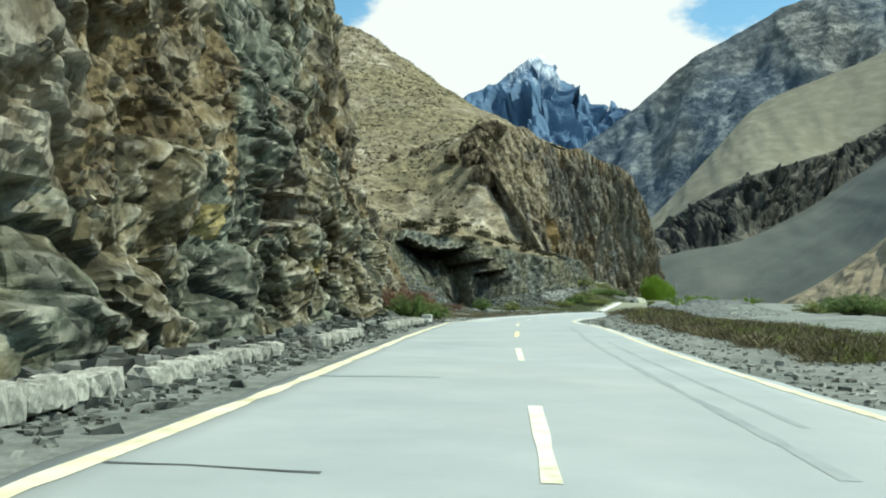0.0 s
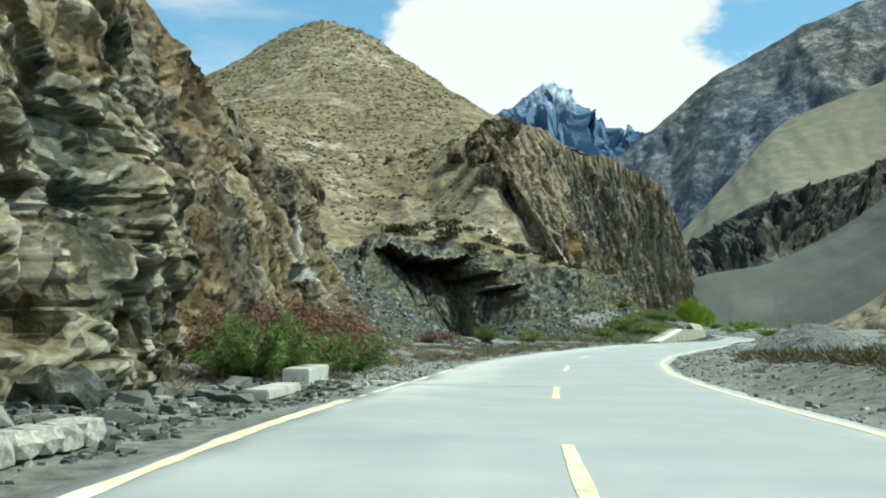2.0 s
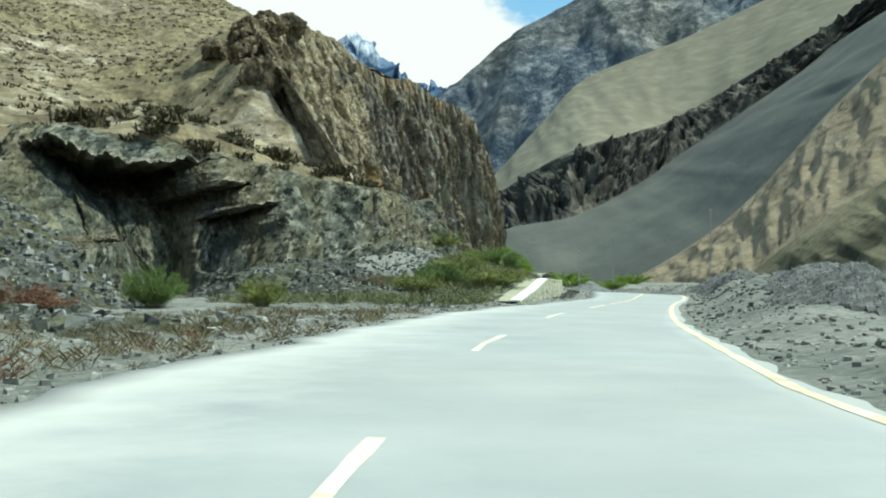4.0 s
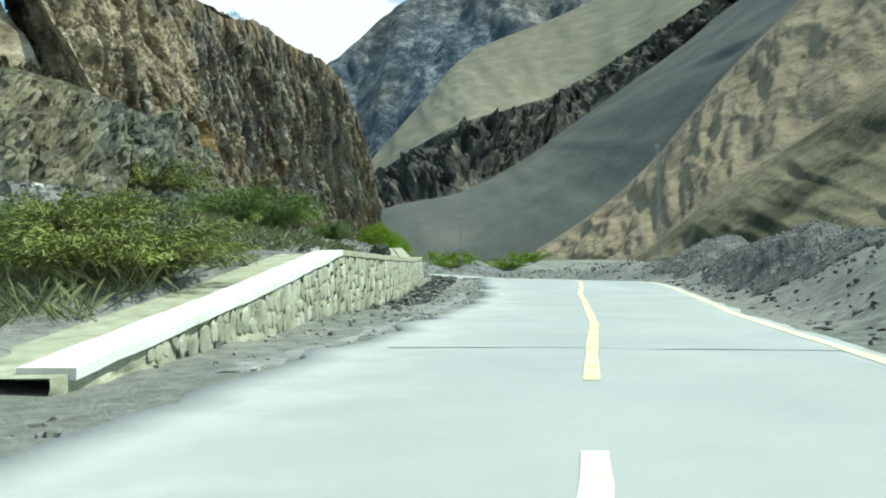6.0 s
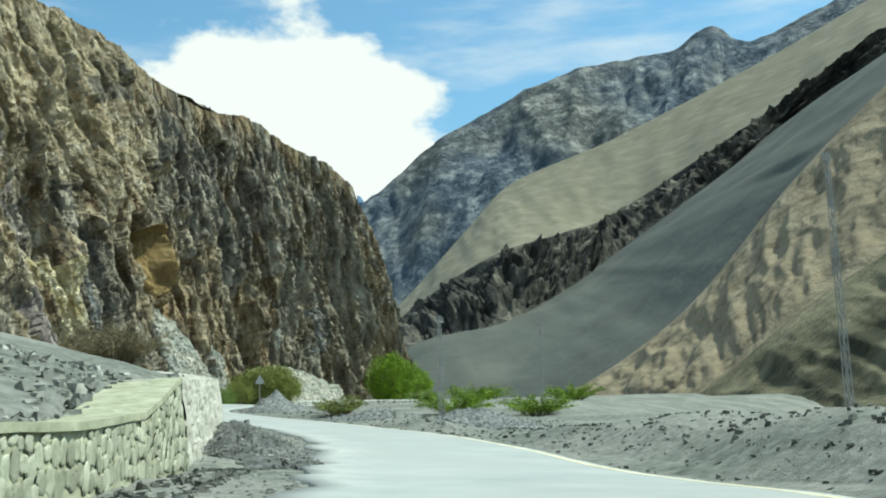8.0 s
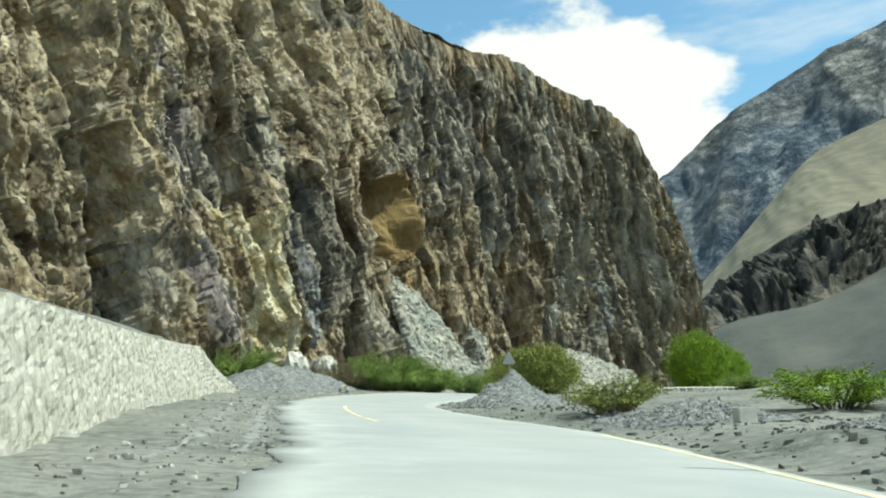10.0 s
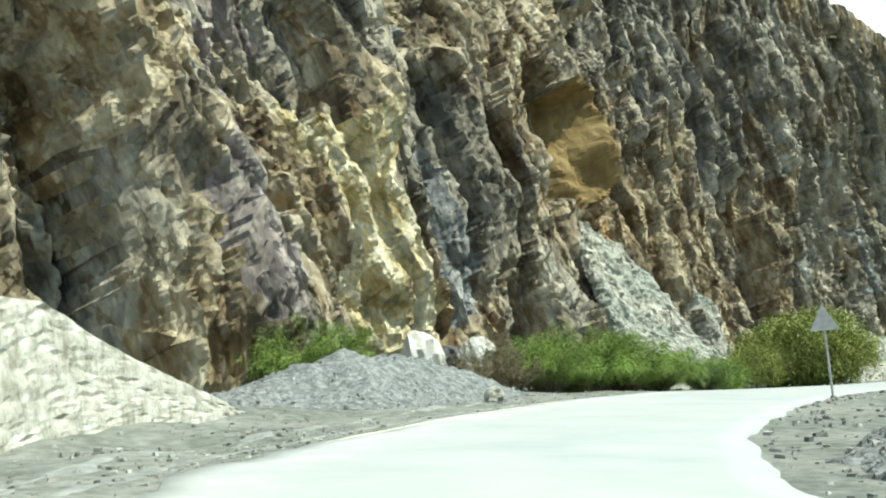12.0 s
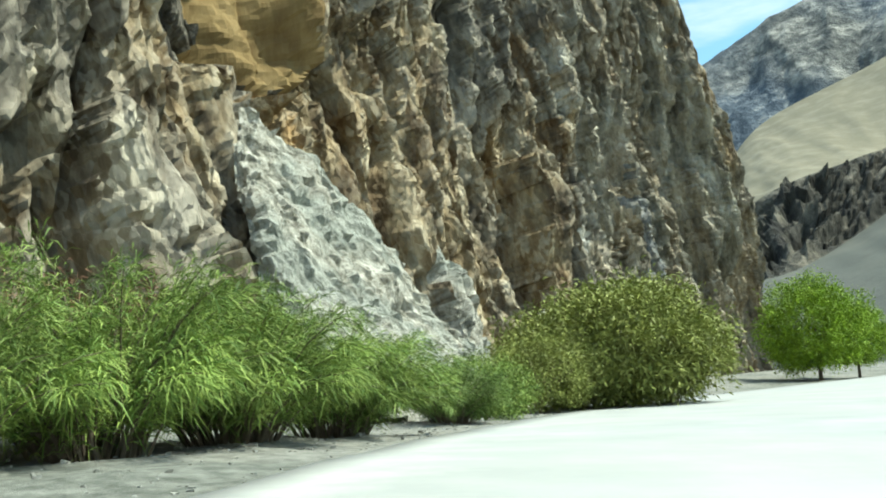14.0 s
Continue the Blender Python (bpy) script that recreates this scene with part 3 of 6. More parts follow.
def stripe(name, s0, s1, centre, width, mat, ragged=0.0, seed=0, lift=0.006, step=0.4):
    """A painted stripe that follows the road."""
    s = np.arange(s0, s1 + step * 0.5, step)
    c = centre(s)
    w = width * 0.5 * (1 - ragged * np.clip(fbm(np.stack([s * 1.3, s * 0 + seed, s * 0], 1), 40 + seed, 3) + 0.15, 0, 1))
    g = np.stack([plan(s, c - w), plan(s, c), plan(s, c + w)], 1)
    u = (np.stack([c - w, c, c + w], 1) - np.interp(s, rs, dl)[:, None]) / (np.interp(s, rs, dr) - np.interp(s, rs, dl))[:, None]
    g[..., 2] += lift + 0.015 * np.sin(np.pi * np.clip(u, 0, 1)) + fbm((g * 0.25).reshape(-1, 3), 31, 2).reshape(g.shape[:2]) * 0.008
    return surface(name, g, mat, road)


tyre_mat = ramp_material("rubber-darkened asphalt", [(0.30, (0.255, 0.275, 0.275)), (0.5, (0.31, 0.33, 0.325)), (0.70, (0.36, 0.38, 0.37))], 0.8, (1, 1, 1), 8, rough=0.7, bump=0.2, bump_scale=40, dist=0.01)
left_line = lambda s: np.interp(s, EDGE_L[:, 0], EDGE_L[:, 1]) + 0.12
right_line = lambda s: np.interp(s, EDGE_R[:, 0], EDGE_R[:, 1]) - 0.12
middle = lambda s: np.interp(s, MID[:, 0], MID[:, 1])
stripe("tyre_mark", 7, 46, lambda s: 2.35 + 0.012 * (s - 8), 0.16, tyre_mat, 0.7, 2, 0.003)
stripe("tyre_mark", 10, 30, lambda s: 2.9 + 0.012 * (s - 8), 0.10, tyre_mat, 0.9, 6, 0.003)
stripe("edge_line", -56, 56, left_line, 0.24, cream_paint, 0.4, 1)
stripe("edge_line", 57, 78, left_line, 0.14, paint, 1.0, 2)
stripe("edge_line", -56, 222, right_line, 0.2, cream_paint, 0.3, 3)
stripe("edge_line", 246, 262, left_line, 0.12, paint, 0.8, 4)
for a in (-46, -32, -19, -6, 6.6, 20.2, 32, 44.6, 57.5, 72.5, 89, 103, 117, 129):
    stripe("lane_dash", a, a + 4.8, middle, 0.16, yellow_paint if a in (32, 57.5) else cream_paint if a == 44.6 else paint, 0.25, int(a) % 9)
stripe("lane_line", 137, 178, middle, 0.15, yellow_paint, 0.2, 6)
stripe("lane_line", 226, 238, middle, 0.14, yellow_paint, 0.9, 7)


def seam(s0, d0, d1, width, skew, seed):
    """A cracked tar seam across the road."""
    d = np.arange(d0, d1, 0.25)
    s = s0 + skew * (d - d0) + fbm(np.stack([d * 0.8, d * 0 + seed, d * 0], 1), 50 + seed, 3) * 0.12
    w = width * (0.3 + 0.7 * np.clip(1 + fbm(np.stack([d * 1.1, d * 0 + seed, d * 0], 1), 60 + seed, 2), 0, 2))
    g = np.stack([plan(s - w, d), plan(s + w, d)], 1)
    dd = np.stack([d, d], 1)
    u = (dd - np.interp(s0, rs, dl)) / (np.interp(s0, rs, dr) - np.interp(s0, rs, dl))
    g[..., 2] += 0.004 + 0.015 * np.sin(np.pi * np.clip(u, 0, 1)) + fbm((g * 0.25).reshape(-1, 3), 31, 2).reshape(g.shape[:2]) * 0.008
    return surface("tar_seam", g, tar, road)


seam(7.0, -3.0, -1.1, 0.03, -0.06, 1)
seam(15.5, -3.0, -0.8, 0.03, 0.0, 2)
seam(39.5, 1.0, 4.1, 0.03, 0.05, 3)
seam(263.5, 0.3, 3.0, 0.015, 0.08, 8)
seam(80.0, -3.6, -1.6, 0.025, -0.05, 9)
seam(38, -2.5, -1.2, 0.02, 0.0, 4)
seam(79.5, 0.8, 3.2, 0.04, 0.0, 5)
seam(140.2, -2.0, 3.6, 0.03, 0.02, 6)
seam(62, -3.6, 0, 0.03, 0.04, 7)
seam(269, -2.5, 2.4, 0.025, 0.03, 8)


# ---- cliffs ----
def graded(lo, hi, step, a, b, most):
    """Positions from lo to hi: step apart between a and b, growing to most outside."""
    out = list(np.arange(max(lo, a), min(hi, b), step))
    w, v = step, out[-1]
    while v < hi:
        w = min(w * 1.06, most)
        v += w
        out.append(min(v, hi))
    w, v, back = step, out[0], []
    while v > lo:
        w = min(w * 1.06, most)
        v -= w
        back.append(max(v, lo))
    return np.array(back[::-1] + out)


def cliff(name, rows, mat, step, label, levels, lean=0.0, curve=1.0, dents=(), wedges=(), seed=0, over=2.0, strata=0.0, foot_fade=1.5, patches=(), sway=1.0, bend=0.5, ends=0.0, fine=(0, 1e9), fine_top=1e9, most=0.45, groove=0.5):
    """A rock face between its foot and its brow (rows of x, y, z, x, y, z), broken along its joints; levels are block sizes (along, up, depth, tilt), without tilt flat creased planes;
    dents are hollows (along, height, half width, half height, depth, hardness);
    wedges are clefts (along, height, run of the long side, run of the short side, half height, depth)."""
    line = even(rows, 0.2)
    run = np.concatenate([[0], np.cumsum(np.linalg.norm(np.diff(line[:, :2], axis=0), axis=1))])
    height = np.linalg.norm(line[:, 3:] - line[:, :3], axis=1)
    tall = height.mean()
    v = graded(-over, tall, step, -over, fine_top, most) / tall
    m = len(v)
    # the columns of the mesh lean with the joints of the rock
    shift = lean * height.max()
    base = graded(min(0, -shift), run[-1] + max(0, -shift), step, *fine, most)
    n = len(base)
    arc = np.clip(base[:, None] + lean * v[None] * np.interp(base, run, height)[:, None], 0, run[-1])
    both = np.stack([np.interp(arc, run, line[:, k]) for k in range(6)], -1)
    foot, brow = both[..., :3], both[..., 3:]
    h = np.sign(v) * np.abs(v) ** curve
    g = foot + (brow - foot) * np.stack([h, h, v], -1)[None]
    nor = np.cross(np.gradient(g, axis=0), np.gradient(g, axis=1))
    nor /= np.linalg.norm(nor, axis=2)[..., None] + 1e-9
    q = np.stack([arc - lean * g[..., 2], g[..., 2], g[..., 2] * 0], -1).reshape(-1, 3)
    warp = np.stack([fbm(q * 0.2, seed + 71, 3), fbm(q * 0.2 + 9, seed + 72, 3), q[:, 0] * 0], 1)
    q = q + warp * bend
    disp = fbm(q * 0.1, seed + 5, 3) * sway
    for k, (along_, up_, dep, tilt) in enumerate(levels):
        if not tilt:
            disp = disp + dep * crystal(q / np.array([along_, up_, 1.0]) + 3.3 * k, seed + 10 * k, 0.9 * k)
            continue
        val, joint = facets(q / np.array([along_, up_, 1.0]) + 3.3 * k, seed + 10 * k, tilt)
        disp = disp + dep * val
        if along_ > step * 5:
            disp = disp - dep * groove * np.exp(-joint * 14)
    if strata:
        zz = q[:, 1] + 0.35 * fbm(q * 0.25, seed + 81, 3) + 0.06 * q[:, 0]
        layer = np.floor(zz / 0.42).astype(np.int64)
        wide = np.floor(zz / 1.1 + 0.3).astype(np.int64)
        amount = strata * (0.4 + 1.6 * smooth(65, 82, arc.ravel()))
        disp = disp + amount * (hash01(layer, layer * 0, layer * 0, seed) - 0.5) * (0.6 + 0.4 * vnoise(q * 0.4, seed + 83)) + amount * 1.3 * (hash01(wide, wide * 0, wide * 0, seed + 1) - 0.5)
    disp = disp.reshape(n, m)
    hollow = np.zeros((n, m))
    ragged = [(fbm(q * 0.3, seed + 91, 2) + 0.3 * fbm(q * 1.1, seed + 92, 2)).reshape(n, m), (fbm(q * 0.28, seed + 95, 2) + 0.3 * fbm(q * 1.0, seed + 96, 2)).reshape(n, m)]

    def region(a, z, ha, hz, hard, k):
        """1 inside a ragged patch of the face, 0 outside."""
        e = np.maximum(np.abs(arc - a - lean * (g[..., 2] - z) - 0.4 * (1 - hard) * ragged[k % 2] * ha) / ha,
                       np.abs(g[..., 2] - z - 0.4 * (1 - hard) * hz * ragged[1 - k % 2]) / hz)
        return smooth(1 + (1 - hard) * 0.3, 1 - (1 - hard) * 0.3 - 0.04, e)

    for k, (a, z, ha, hz, dep, hard) in enumerate(dents):
        w = region(a, z, ha, hz, hard, k)
        disp = disp * (1 - w * (hard if dep < 0.1 or hard > 0.8 else 0.6 * hard))
        hollow = np.maximum(hollow, dep * w)
    chips = (0.45 * crystal(q / np.array([1.6, 3.0, 1.0]), seed + 97) + 0.25 * crystal(q / np.array([0.6, 1.3, 1.0]), seed + 98, 0.7)).reshape(n, m)
    for k, (a, z, left, right, hz, dep) in enumerate(wedges):
        t = arc - a - lean * (g[..., 2] - z) - 0.25 * right * ragged[k % 2] - (0.0 if left > 8 else 1.0) * chips
        w = np.clip(np.where(t < 0, (t + left) / left, 1 - t / right), 0, 1)
        tall_ = smooth(1.12, 0.95, np.abs(g[..., 2] - z + 0.12 * hz * ragged[1 - k % 2]) / hz)
        disp = disp * (1 - (0.75 if left > 8 else 0.3) * smooth(0, 0.25, w) * tall_)
        hollow = np.maximum(hollow, dep * w * tall_)
    paints = [region(a, z, ha, hz, 0.1, 20 + k) for k, (a, z, ha, hz, _) in enumerate(patches)]
    disp = disp * (0.2 + 0.8 * smooth(1.0, 0.86, v))[None]
    if ends:
        disp = disp * (0.25 + 0.75 * smooth(0, ends, arc))
    fadein = smooth(-over / tall - 0.01, foot_fade / tall, v)[None] ** 0.5
    flat_nor = nor * np.array([1, 1, 0])
    flat_nor /= np.linalg.norm(flat_nor, axis=2)[..., None] + 1e-9
    g = g + nor * (disp * fadein)[..., None] - flat_nor * (hollow * fadein)[..., None]
    ob = surface(name, g, mat)
    joints = ob.data.attributes.new("joints", "FLOAT_VECTOR", "POINT")
    joints.data.foreach_set("vector", np.stack([arc - lean * g[..., 2], g[..., 2], disp - hollow], -1).reshape(-1).astype(np.float32))
    index = np.zeros((n - 1, m - 1), np.int32)
    for w, (*_, pm) in zip(paints, patches):
        if pm.name not in ob.data.materials:
            ob.data.materials.append(pm)
        index[w[:-1, :-1] > 0.5] = ob.data.materials.find(pm.name)
    ob.data.polygons.foreach_set("material_index", index.reshape(-1))
    return tagged(ob, label, "cliff", kind="structure")


pale_rock = ramp_material("pale broken rock", [(0.33, (0.14, 0.137, 0.112)), (0.45, (0.34, 0.33, 0.275)), (0.58, (0.51, 0.50, 0.435)), (0.7, (0.70, 0.69, 0.62))], 1.9, (1, 1, 1), 10, bump=1.0, bump_scale=6, dist=0.2,
                          second=[(0.35, (0.21, 0.225, 0.195)), (0.6, (0.40, 0.415, 0.365))], second_scale=0.3)
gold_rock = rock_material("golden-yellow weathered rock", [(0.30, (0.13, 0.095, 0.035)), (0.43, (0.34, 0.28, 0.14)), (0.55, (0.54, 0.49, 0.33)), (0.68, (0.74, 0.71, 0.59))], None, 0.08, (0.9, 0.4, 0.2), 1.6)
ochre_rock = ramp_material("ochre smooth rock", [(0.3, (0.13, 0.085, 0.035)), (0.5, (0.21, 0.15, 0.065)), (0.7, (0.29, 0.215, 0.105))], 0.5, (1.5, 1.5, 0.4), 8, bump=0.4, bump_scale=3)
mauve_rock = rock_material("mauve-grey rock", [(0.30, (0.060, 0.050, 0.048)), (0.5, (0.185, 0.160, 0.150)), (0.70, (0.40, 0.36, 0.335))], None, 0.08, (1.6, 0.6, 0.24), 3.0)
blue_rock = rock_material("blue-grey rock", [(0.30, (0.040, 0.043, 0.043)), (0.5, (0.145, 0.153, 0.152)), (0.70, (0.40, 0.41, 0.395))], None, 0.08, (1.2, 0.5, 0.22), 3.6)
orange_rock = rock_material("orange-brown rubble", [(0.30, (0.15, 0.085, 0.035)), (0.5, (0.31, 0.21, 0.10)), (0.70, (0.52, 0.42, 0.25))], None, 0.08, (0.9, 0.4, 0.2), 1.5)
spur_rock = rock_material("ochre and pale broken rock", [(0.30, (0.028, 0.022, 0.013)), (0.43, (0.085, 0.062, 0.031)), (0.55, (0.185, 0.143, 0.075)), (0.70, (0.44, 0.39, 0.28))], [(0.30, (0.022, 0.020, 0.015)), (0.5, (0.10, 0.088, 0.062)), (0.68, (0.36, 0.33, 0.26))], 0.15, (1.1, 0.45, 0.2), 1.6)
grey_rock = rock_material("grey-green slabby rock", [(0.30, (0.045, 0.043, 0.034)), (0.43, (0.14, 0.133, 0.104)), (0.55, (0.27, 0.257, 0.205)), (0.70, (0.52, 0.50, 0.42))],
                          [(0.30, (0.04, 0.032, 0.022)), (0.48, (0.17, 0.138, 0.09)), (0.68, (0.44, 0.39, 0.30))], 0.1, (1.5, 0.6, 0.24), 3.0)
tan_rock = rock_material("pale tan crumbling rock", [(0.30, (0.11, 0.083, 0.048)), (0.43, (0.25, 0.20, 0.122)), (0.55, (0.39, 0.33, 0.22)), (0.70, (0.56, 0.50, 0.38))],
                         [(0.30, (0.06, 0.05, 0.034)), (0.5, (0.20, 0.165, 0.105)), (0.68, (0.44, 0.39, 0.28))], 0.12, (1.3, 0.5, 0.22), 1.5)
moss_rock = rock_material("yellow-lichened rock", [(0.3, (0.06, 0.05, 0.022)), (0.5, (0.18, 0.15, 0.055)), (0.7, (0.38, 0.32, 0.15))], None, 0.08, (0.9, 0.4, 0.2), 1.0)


def arc_of(rows, x, y, step=0.5):
    """Length along a cliff's foot at the plan point nearest to x, y."""
    line = even(rows, step)
    arc = np.concatenate([[0], np.cumsum(np.linalg.norm(np.diff(line[:, :2], axis=0), axis=1))])
    return float(arc[np.argmin((line[:, 0] - x) ** 2 + (line[:, 1] - y) ** 2)])


A_ROWS = [(-9.5, -45, -.2, -24, -45, 34), (-8.2, -20, -.2, -20, -20, 33), (-7.6, 0, -.2, -17, 0, 31), (-7.3, 20, -.2, -14, 20, 30), (-6.5, 40, -.1, -12.5, 40, 29), (-5.8, 52, 0, -11.5, 52, 27), (-5.6, 59, 0, -10.5, 59, 25),
          (-6.6, 62.5, 0, -11.5, 63, 24), (-10, 65, .2, -15, 67, 23), (-16, 68, .5, -24, 71, 24)]
cliff("cliff_near", A_ROWS, rock_near, 0.11, "dark layered rock face beside the road",
      ((7.0, 7.0, 0.9, 0), (3.0, 2.4, 0.7, 0), (2.6, 1.6, 0.35, 0.5), (1.3, 0.9, 0.24, 0), (1.6, 0.5, 0.17, 0.5), (0.5, 0.3, 0.05, 0)), 0.15, 1.1, seed=100, strata=0.12, sway=0.4, fine=(arc_of(A_ROWS, -7.6, 7), 1e9), fine_top=9,
      dents=((arc_of(A_ROWS, -7.3, 12.5), 2.0, 1.2, 0.9, 2.2, 0.4), (arc_of(A_ROWS, -6.4, 43), 1.8, 0.6, 0.9, 2.0, 0.5), (arc_of(A_ROWS, -6, 50), 4.4, 0.7, 0.8, 1.8, 0.4), (arc_of(A_ROWS, -6.8, 34), 4.5, 2.5, 0.5, 1.4, 0.4),
             (arc_of(A_ROWS, -6, 47), 1.3, 1.3, 1.0, 1.6, 0.5), (arc_of(A_ROWS, -5.8, 52.5), 2.2, 0.7, 1.3, 1.6, 0.5), (arc_of(A_ROWS, -5.7, 56), 1.5, 0.8, 0.8, 1.5, 0.5), (arc_of(A_ROWS, -6, 48.5), 3.2, 1.1, 0.4, 1.2, 0.4), (arc_of(A_ROWS, -7.2, 21), 1.4, 1.2, 0.7, 1.3, 0.4)),
      patches=((arc_of(A_ROWS, -7, 26), 3.4, 0.8, 0.45, moss_rock), (arc_of(A_ROWS, -7, 24), 8.5, 5, 4, spur_rock), (arc_of(A_ROWS, -6.5, 40), 2.5, 1.5, 0.5, moss_rock), (arc_of(A_ROWS, -6.6, 36), 6, 3, 2.2, spur_rock), (arc_of(A_ROWS, -5.8, 55), 12, 6, 5, spur_rock), (arc_of(A_ROWS, -7.4, 15), 6, 4, 2.5, spur_rock)))
A2_ROWS = [(-14, 66, .5, -20, 68, 20), (-7, 72, .4, -14, 76, 16.5), (-5.8, 79, .5, -12, 84, 13), (-6.0, 88, .6, -9.0, 91, 10), (-5.8, 97, .7, -9.6, 101, 9.6), (-7.5, 106, 1.2, -11, 110, 9.8), (-13, 116, 3, -17.5, 120, 17), (-19, 135, 6, -25, 140, 25), (-23, 158, 11, -29, 166, 29)]
cliff("cliff_spur", A2_ROWS, spur_rock, 0.2, "brown broken rock spur with ochre patches",
      ((5, 6, 0.8, 0), (2.2, 2.6, 0.6, 0), (2.0, 2.0, 0.25, 0.8), (1.0, 1.1, 0.34, 0), (0.9, 0.6, 0.14, 0.8), (0.45, 0.45, 0.12, 0)), 0.2, 0.9, seed=200, sway=0.4, fine=(0, 45),
      dents=((22, 3.0, 1.2, 1.2, 1.8, 0.4),),
      patches=((15, 3.0, 1.2, 0.5, moss_rock), (24, 5.2, 0.8, 2.0, pale_rock)))
C_ROWS = [(-17, 156, 6.5, -15, 166, 13.5), (-13, 149, 3.5, -12, 162, 13.4), (-9, 144, 1.8, -8.5, 162, 13.2), (-4, 142, .8, -4, 162.5, 12.8), (1, 141.5, 0, 1, 163, 12.2), (6, 143, .1, 6, 163.5, 11.2), (11, 146.5, .4, 11, 164, 10),
          (16, 151, 1.0, 15.5, 164, 9.2), (20, 159, 2.2, 19, 171, 9.2), (23.5, 172, 3.4, 21, 183, 9.5), (25, 186, 4.2, 20, 196, 11), (22, 198, 5, 14, 206, 14)]
ca = lambda x, y: arc_of(C_ROWS, x, y)
cliff("cliff_bench", C_ROWS, rock_green, 0.26, "grey-green broken rock bench with a dark hollow under its rim",
      ((5, 4, 0.6, 0), (2.2, 1.8, 0.5, 0), (2.0, 1.6, 0.2, 0.8), (1.0, 0.9, 0.32, 0), (0.9, 0.6, 0.16, 0.9), (0.5, 0.45, 0.14, 0)), 0.1, 1.7, seed=300, sway=0.6,
      dents=((ca(-9.8, 144.6), 7.4, 3.4, 3.1, 8.0, 0.65), (ca(-3.5, 142), 7.2, 6.2, 3.2, 13.0, 0.65), (ca(0.8, 141.5), 3.0, 4.0, 5.0, 13.0, 0.7), (ca(4.8, 142.6), 4.0, 2.6, 2.2, 8.0, 0.55)))
B_ROWS = [(21, 196, 6.1, 6, 222, 34.2), (14.5, 222, 5.6, 3, 240, 42.4), (14.5, 240, 5.1, 6, 256, 47.6), (17, 253, 4.8, 10, 270, 51), (21, 264, 4.8, 14, 284, 53.6), (25.5, 276, 4, 20, 305, 56.6), (30, 288, 3.6, 25.4, 318, 56.2),
          (36, 304, 3.4, 33.8, 328, 53.8), (42, 318, 3.1, 42, 340, 56), (51, 338, 2.8, 51, 349, 53), (60.5, 357, 1.9, 60, 360, 52.2), (69, 374, 1.8, 67, 371, 47.2), (76, 388, 1.6, 74, 384, 38.2), (81, 398, 1.4, 78.5, 394, 28.4), (85, 410, 1.2, 84, 410, 19.4),
          (92, 440, 0.6, 92, 440, 15.4)]
ba = lambda x, y: arc_of(B_ROWS, x, y)
cliff("cliff_far", B_ROWS, rock_cliff, 0.2, "tall brown rock cliff of steep leaning slabs",
      ((8.0, 60, 2.4, 1.0), (3.6, 24, 1.3, 1.1), (4.0, 9.0, 1.0, 0), (1.7, 9, 0.65, 1.1), (1.6, 3.2, 0.5, 0), (1.4, 1.8, 0.22, 1.0), (0.8, 2.8, 0.26, 1.0), (0.6, 1.0, 0.2, 0), (0.4, 0.6, 0.07, 1.0)), -0.40, 1.0, seed=400, bend=0.7, ends=58, fine=(ba(14.5, 240), ba(42, 318) + 20), fine_top=26,
      wedges=((ba(30.2, 288.5) - 1.5, 22.3, 9, 3.6, 4.6, 4.2), (ba(18.5, 257.5), 17.8, 3.6, 1.6, 5.2, 4.2), (ba(16, 249) + 0.6, 13.5, 2.6, 1.1, 7.0, 2.9), (ba(15.2, 245), 13, 2.0, 0.8, 6.0, 2.0), (ba(14.6, 238), 10.6, 4, 1.5, 6, 3.0), (ba(29.5, 287), 34.2, 5, 2.0, 3.2, 2.5),
              (ba(24.5, 273.5), 6.8, 4, 1.8, 2.6, 2.6), (ba(35, 301), 14.6, 5, 1.2, 9, 2.4), (ba(40, 313), 20.6, 5, 1.4, 10, 2.5), (ba(50, 336), 22.6, 5, 1.5, 10, 3.0), (ba(44, 322), 32, 6, 1.5, 10, 3.0), (ba(22.6, 268.5), 32, 5, 1.5, 6, 2.5)),
      patches=((ba(58, 352), 24, 26, 28, grey_rock), (ba(28, 283) / 2, 44, ba(28, 283) / 2, 17, tan_rock), (ba(15.5, 247) / 2 - 5, 28, ba(15.5, 247) / 2 + 5, 18, tan_rock), (ba(30.2, 288.5) + 0.2, 22.3, 2.6, 4.7, ochre_rock), (ba(31.6, 292), 14.4, 3.6, 3.2, orange_rock), (ba(21.6, 265.6), 10.5, 2.6, 8.5, gold_rock), (ba(23.6, 271), 15.5, 1.4, 10.5, blue_rock), (ba(18, 256), 12.6, 2.4, 7, mauve_rock),
               (ba(16.5, 250.5), 6.1, 1.2, 1.6, moss_rock), (ba(17.5, 254), 26.6, 4, 5, mauve_rock), (ba(56, 348), 18.6, 4, 6, blue_rock), (ba(47, 329), 10.6, 3, 6, pale_rock), (ba(38, 308), 7.6, 3.5, 4.0, pale_rock), (ba(14.5, 230), 16.6, 5, 8, orange_rock)))

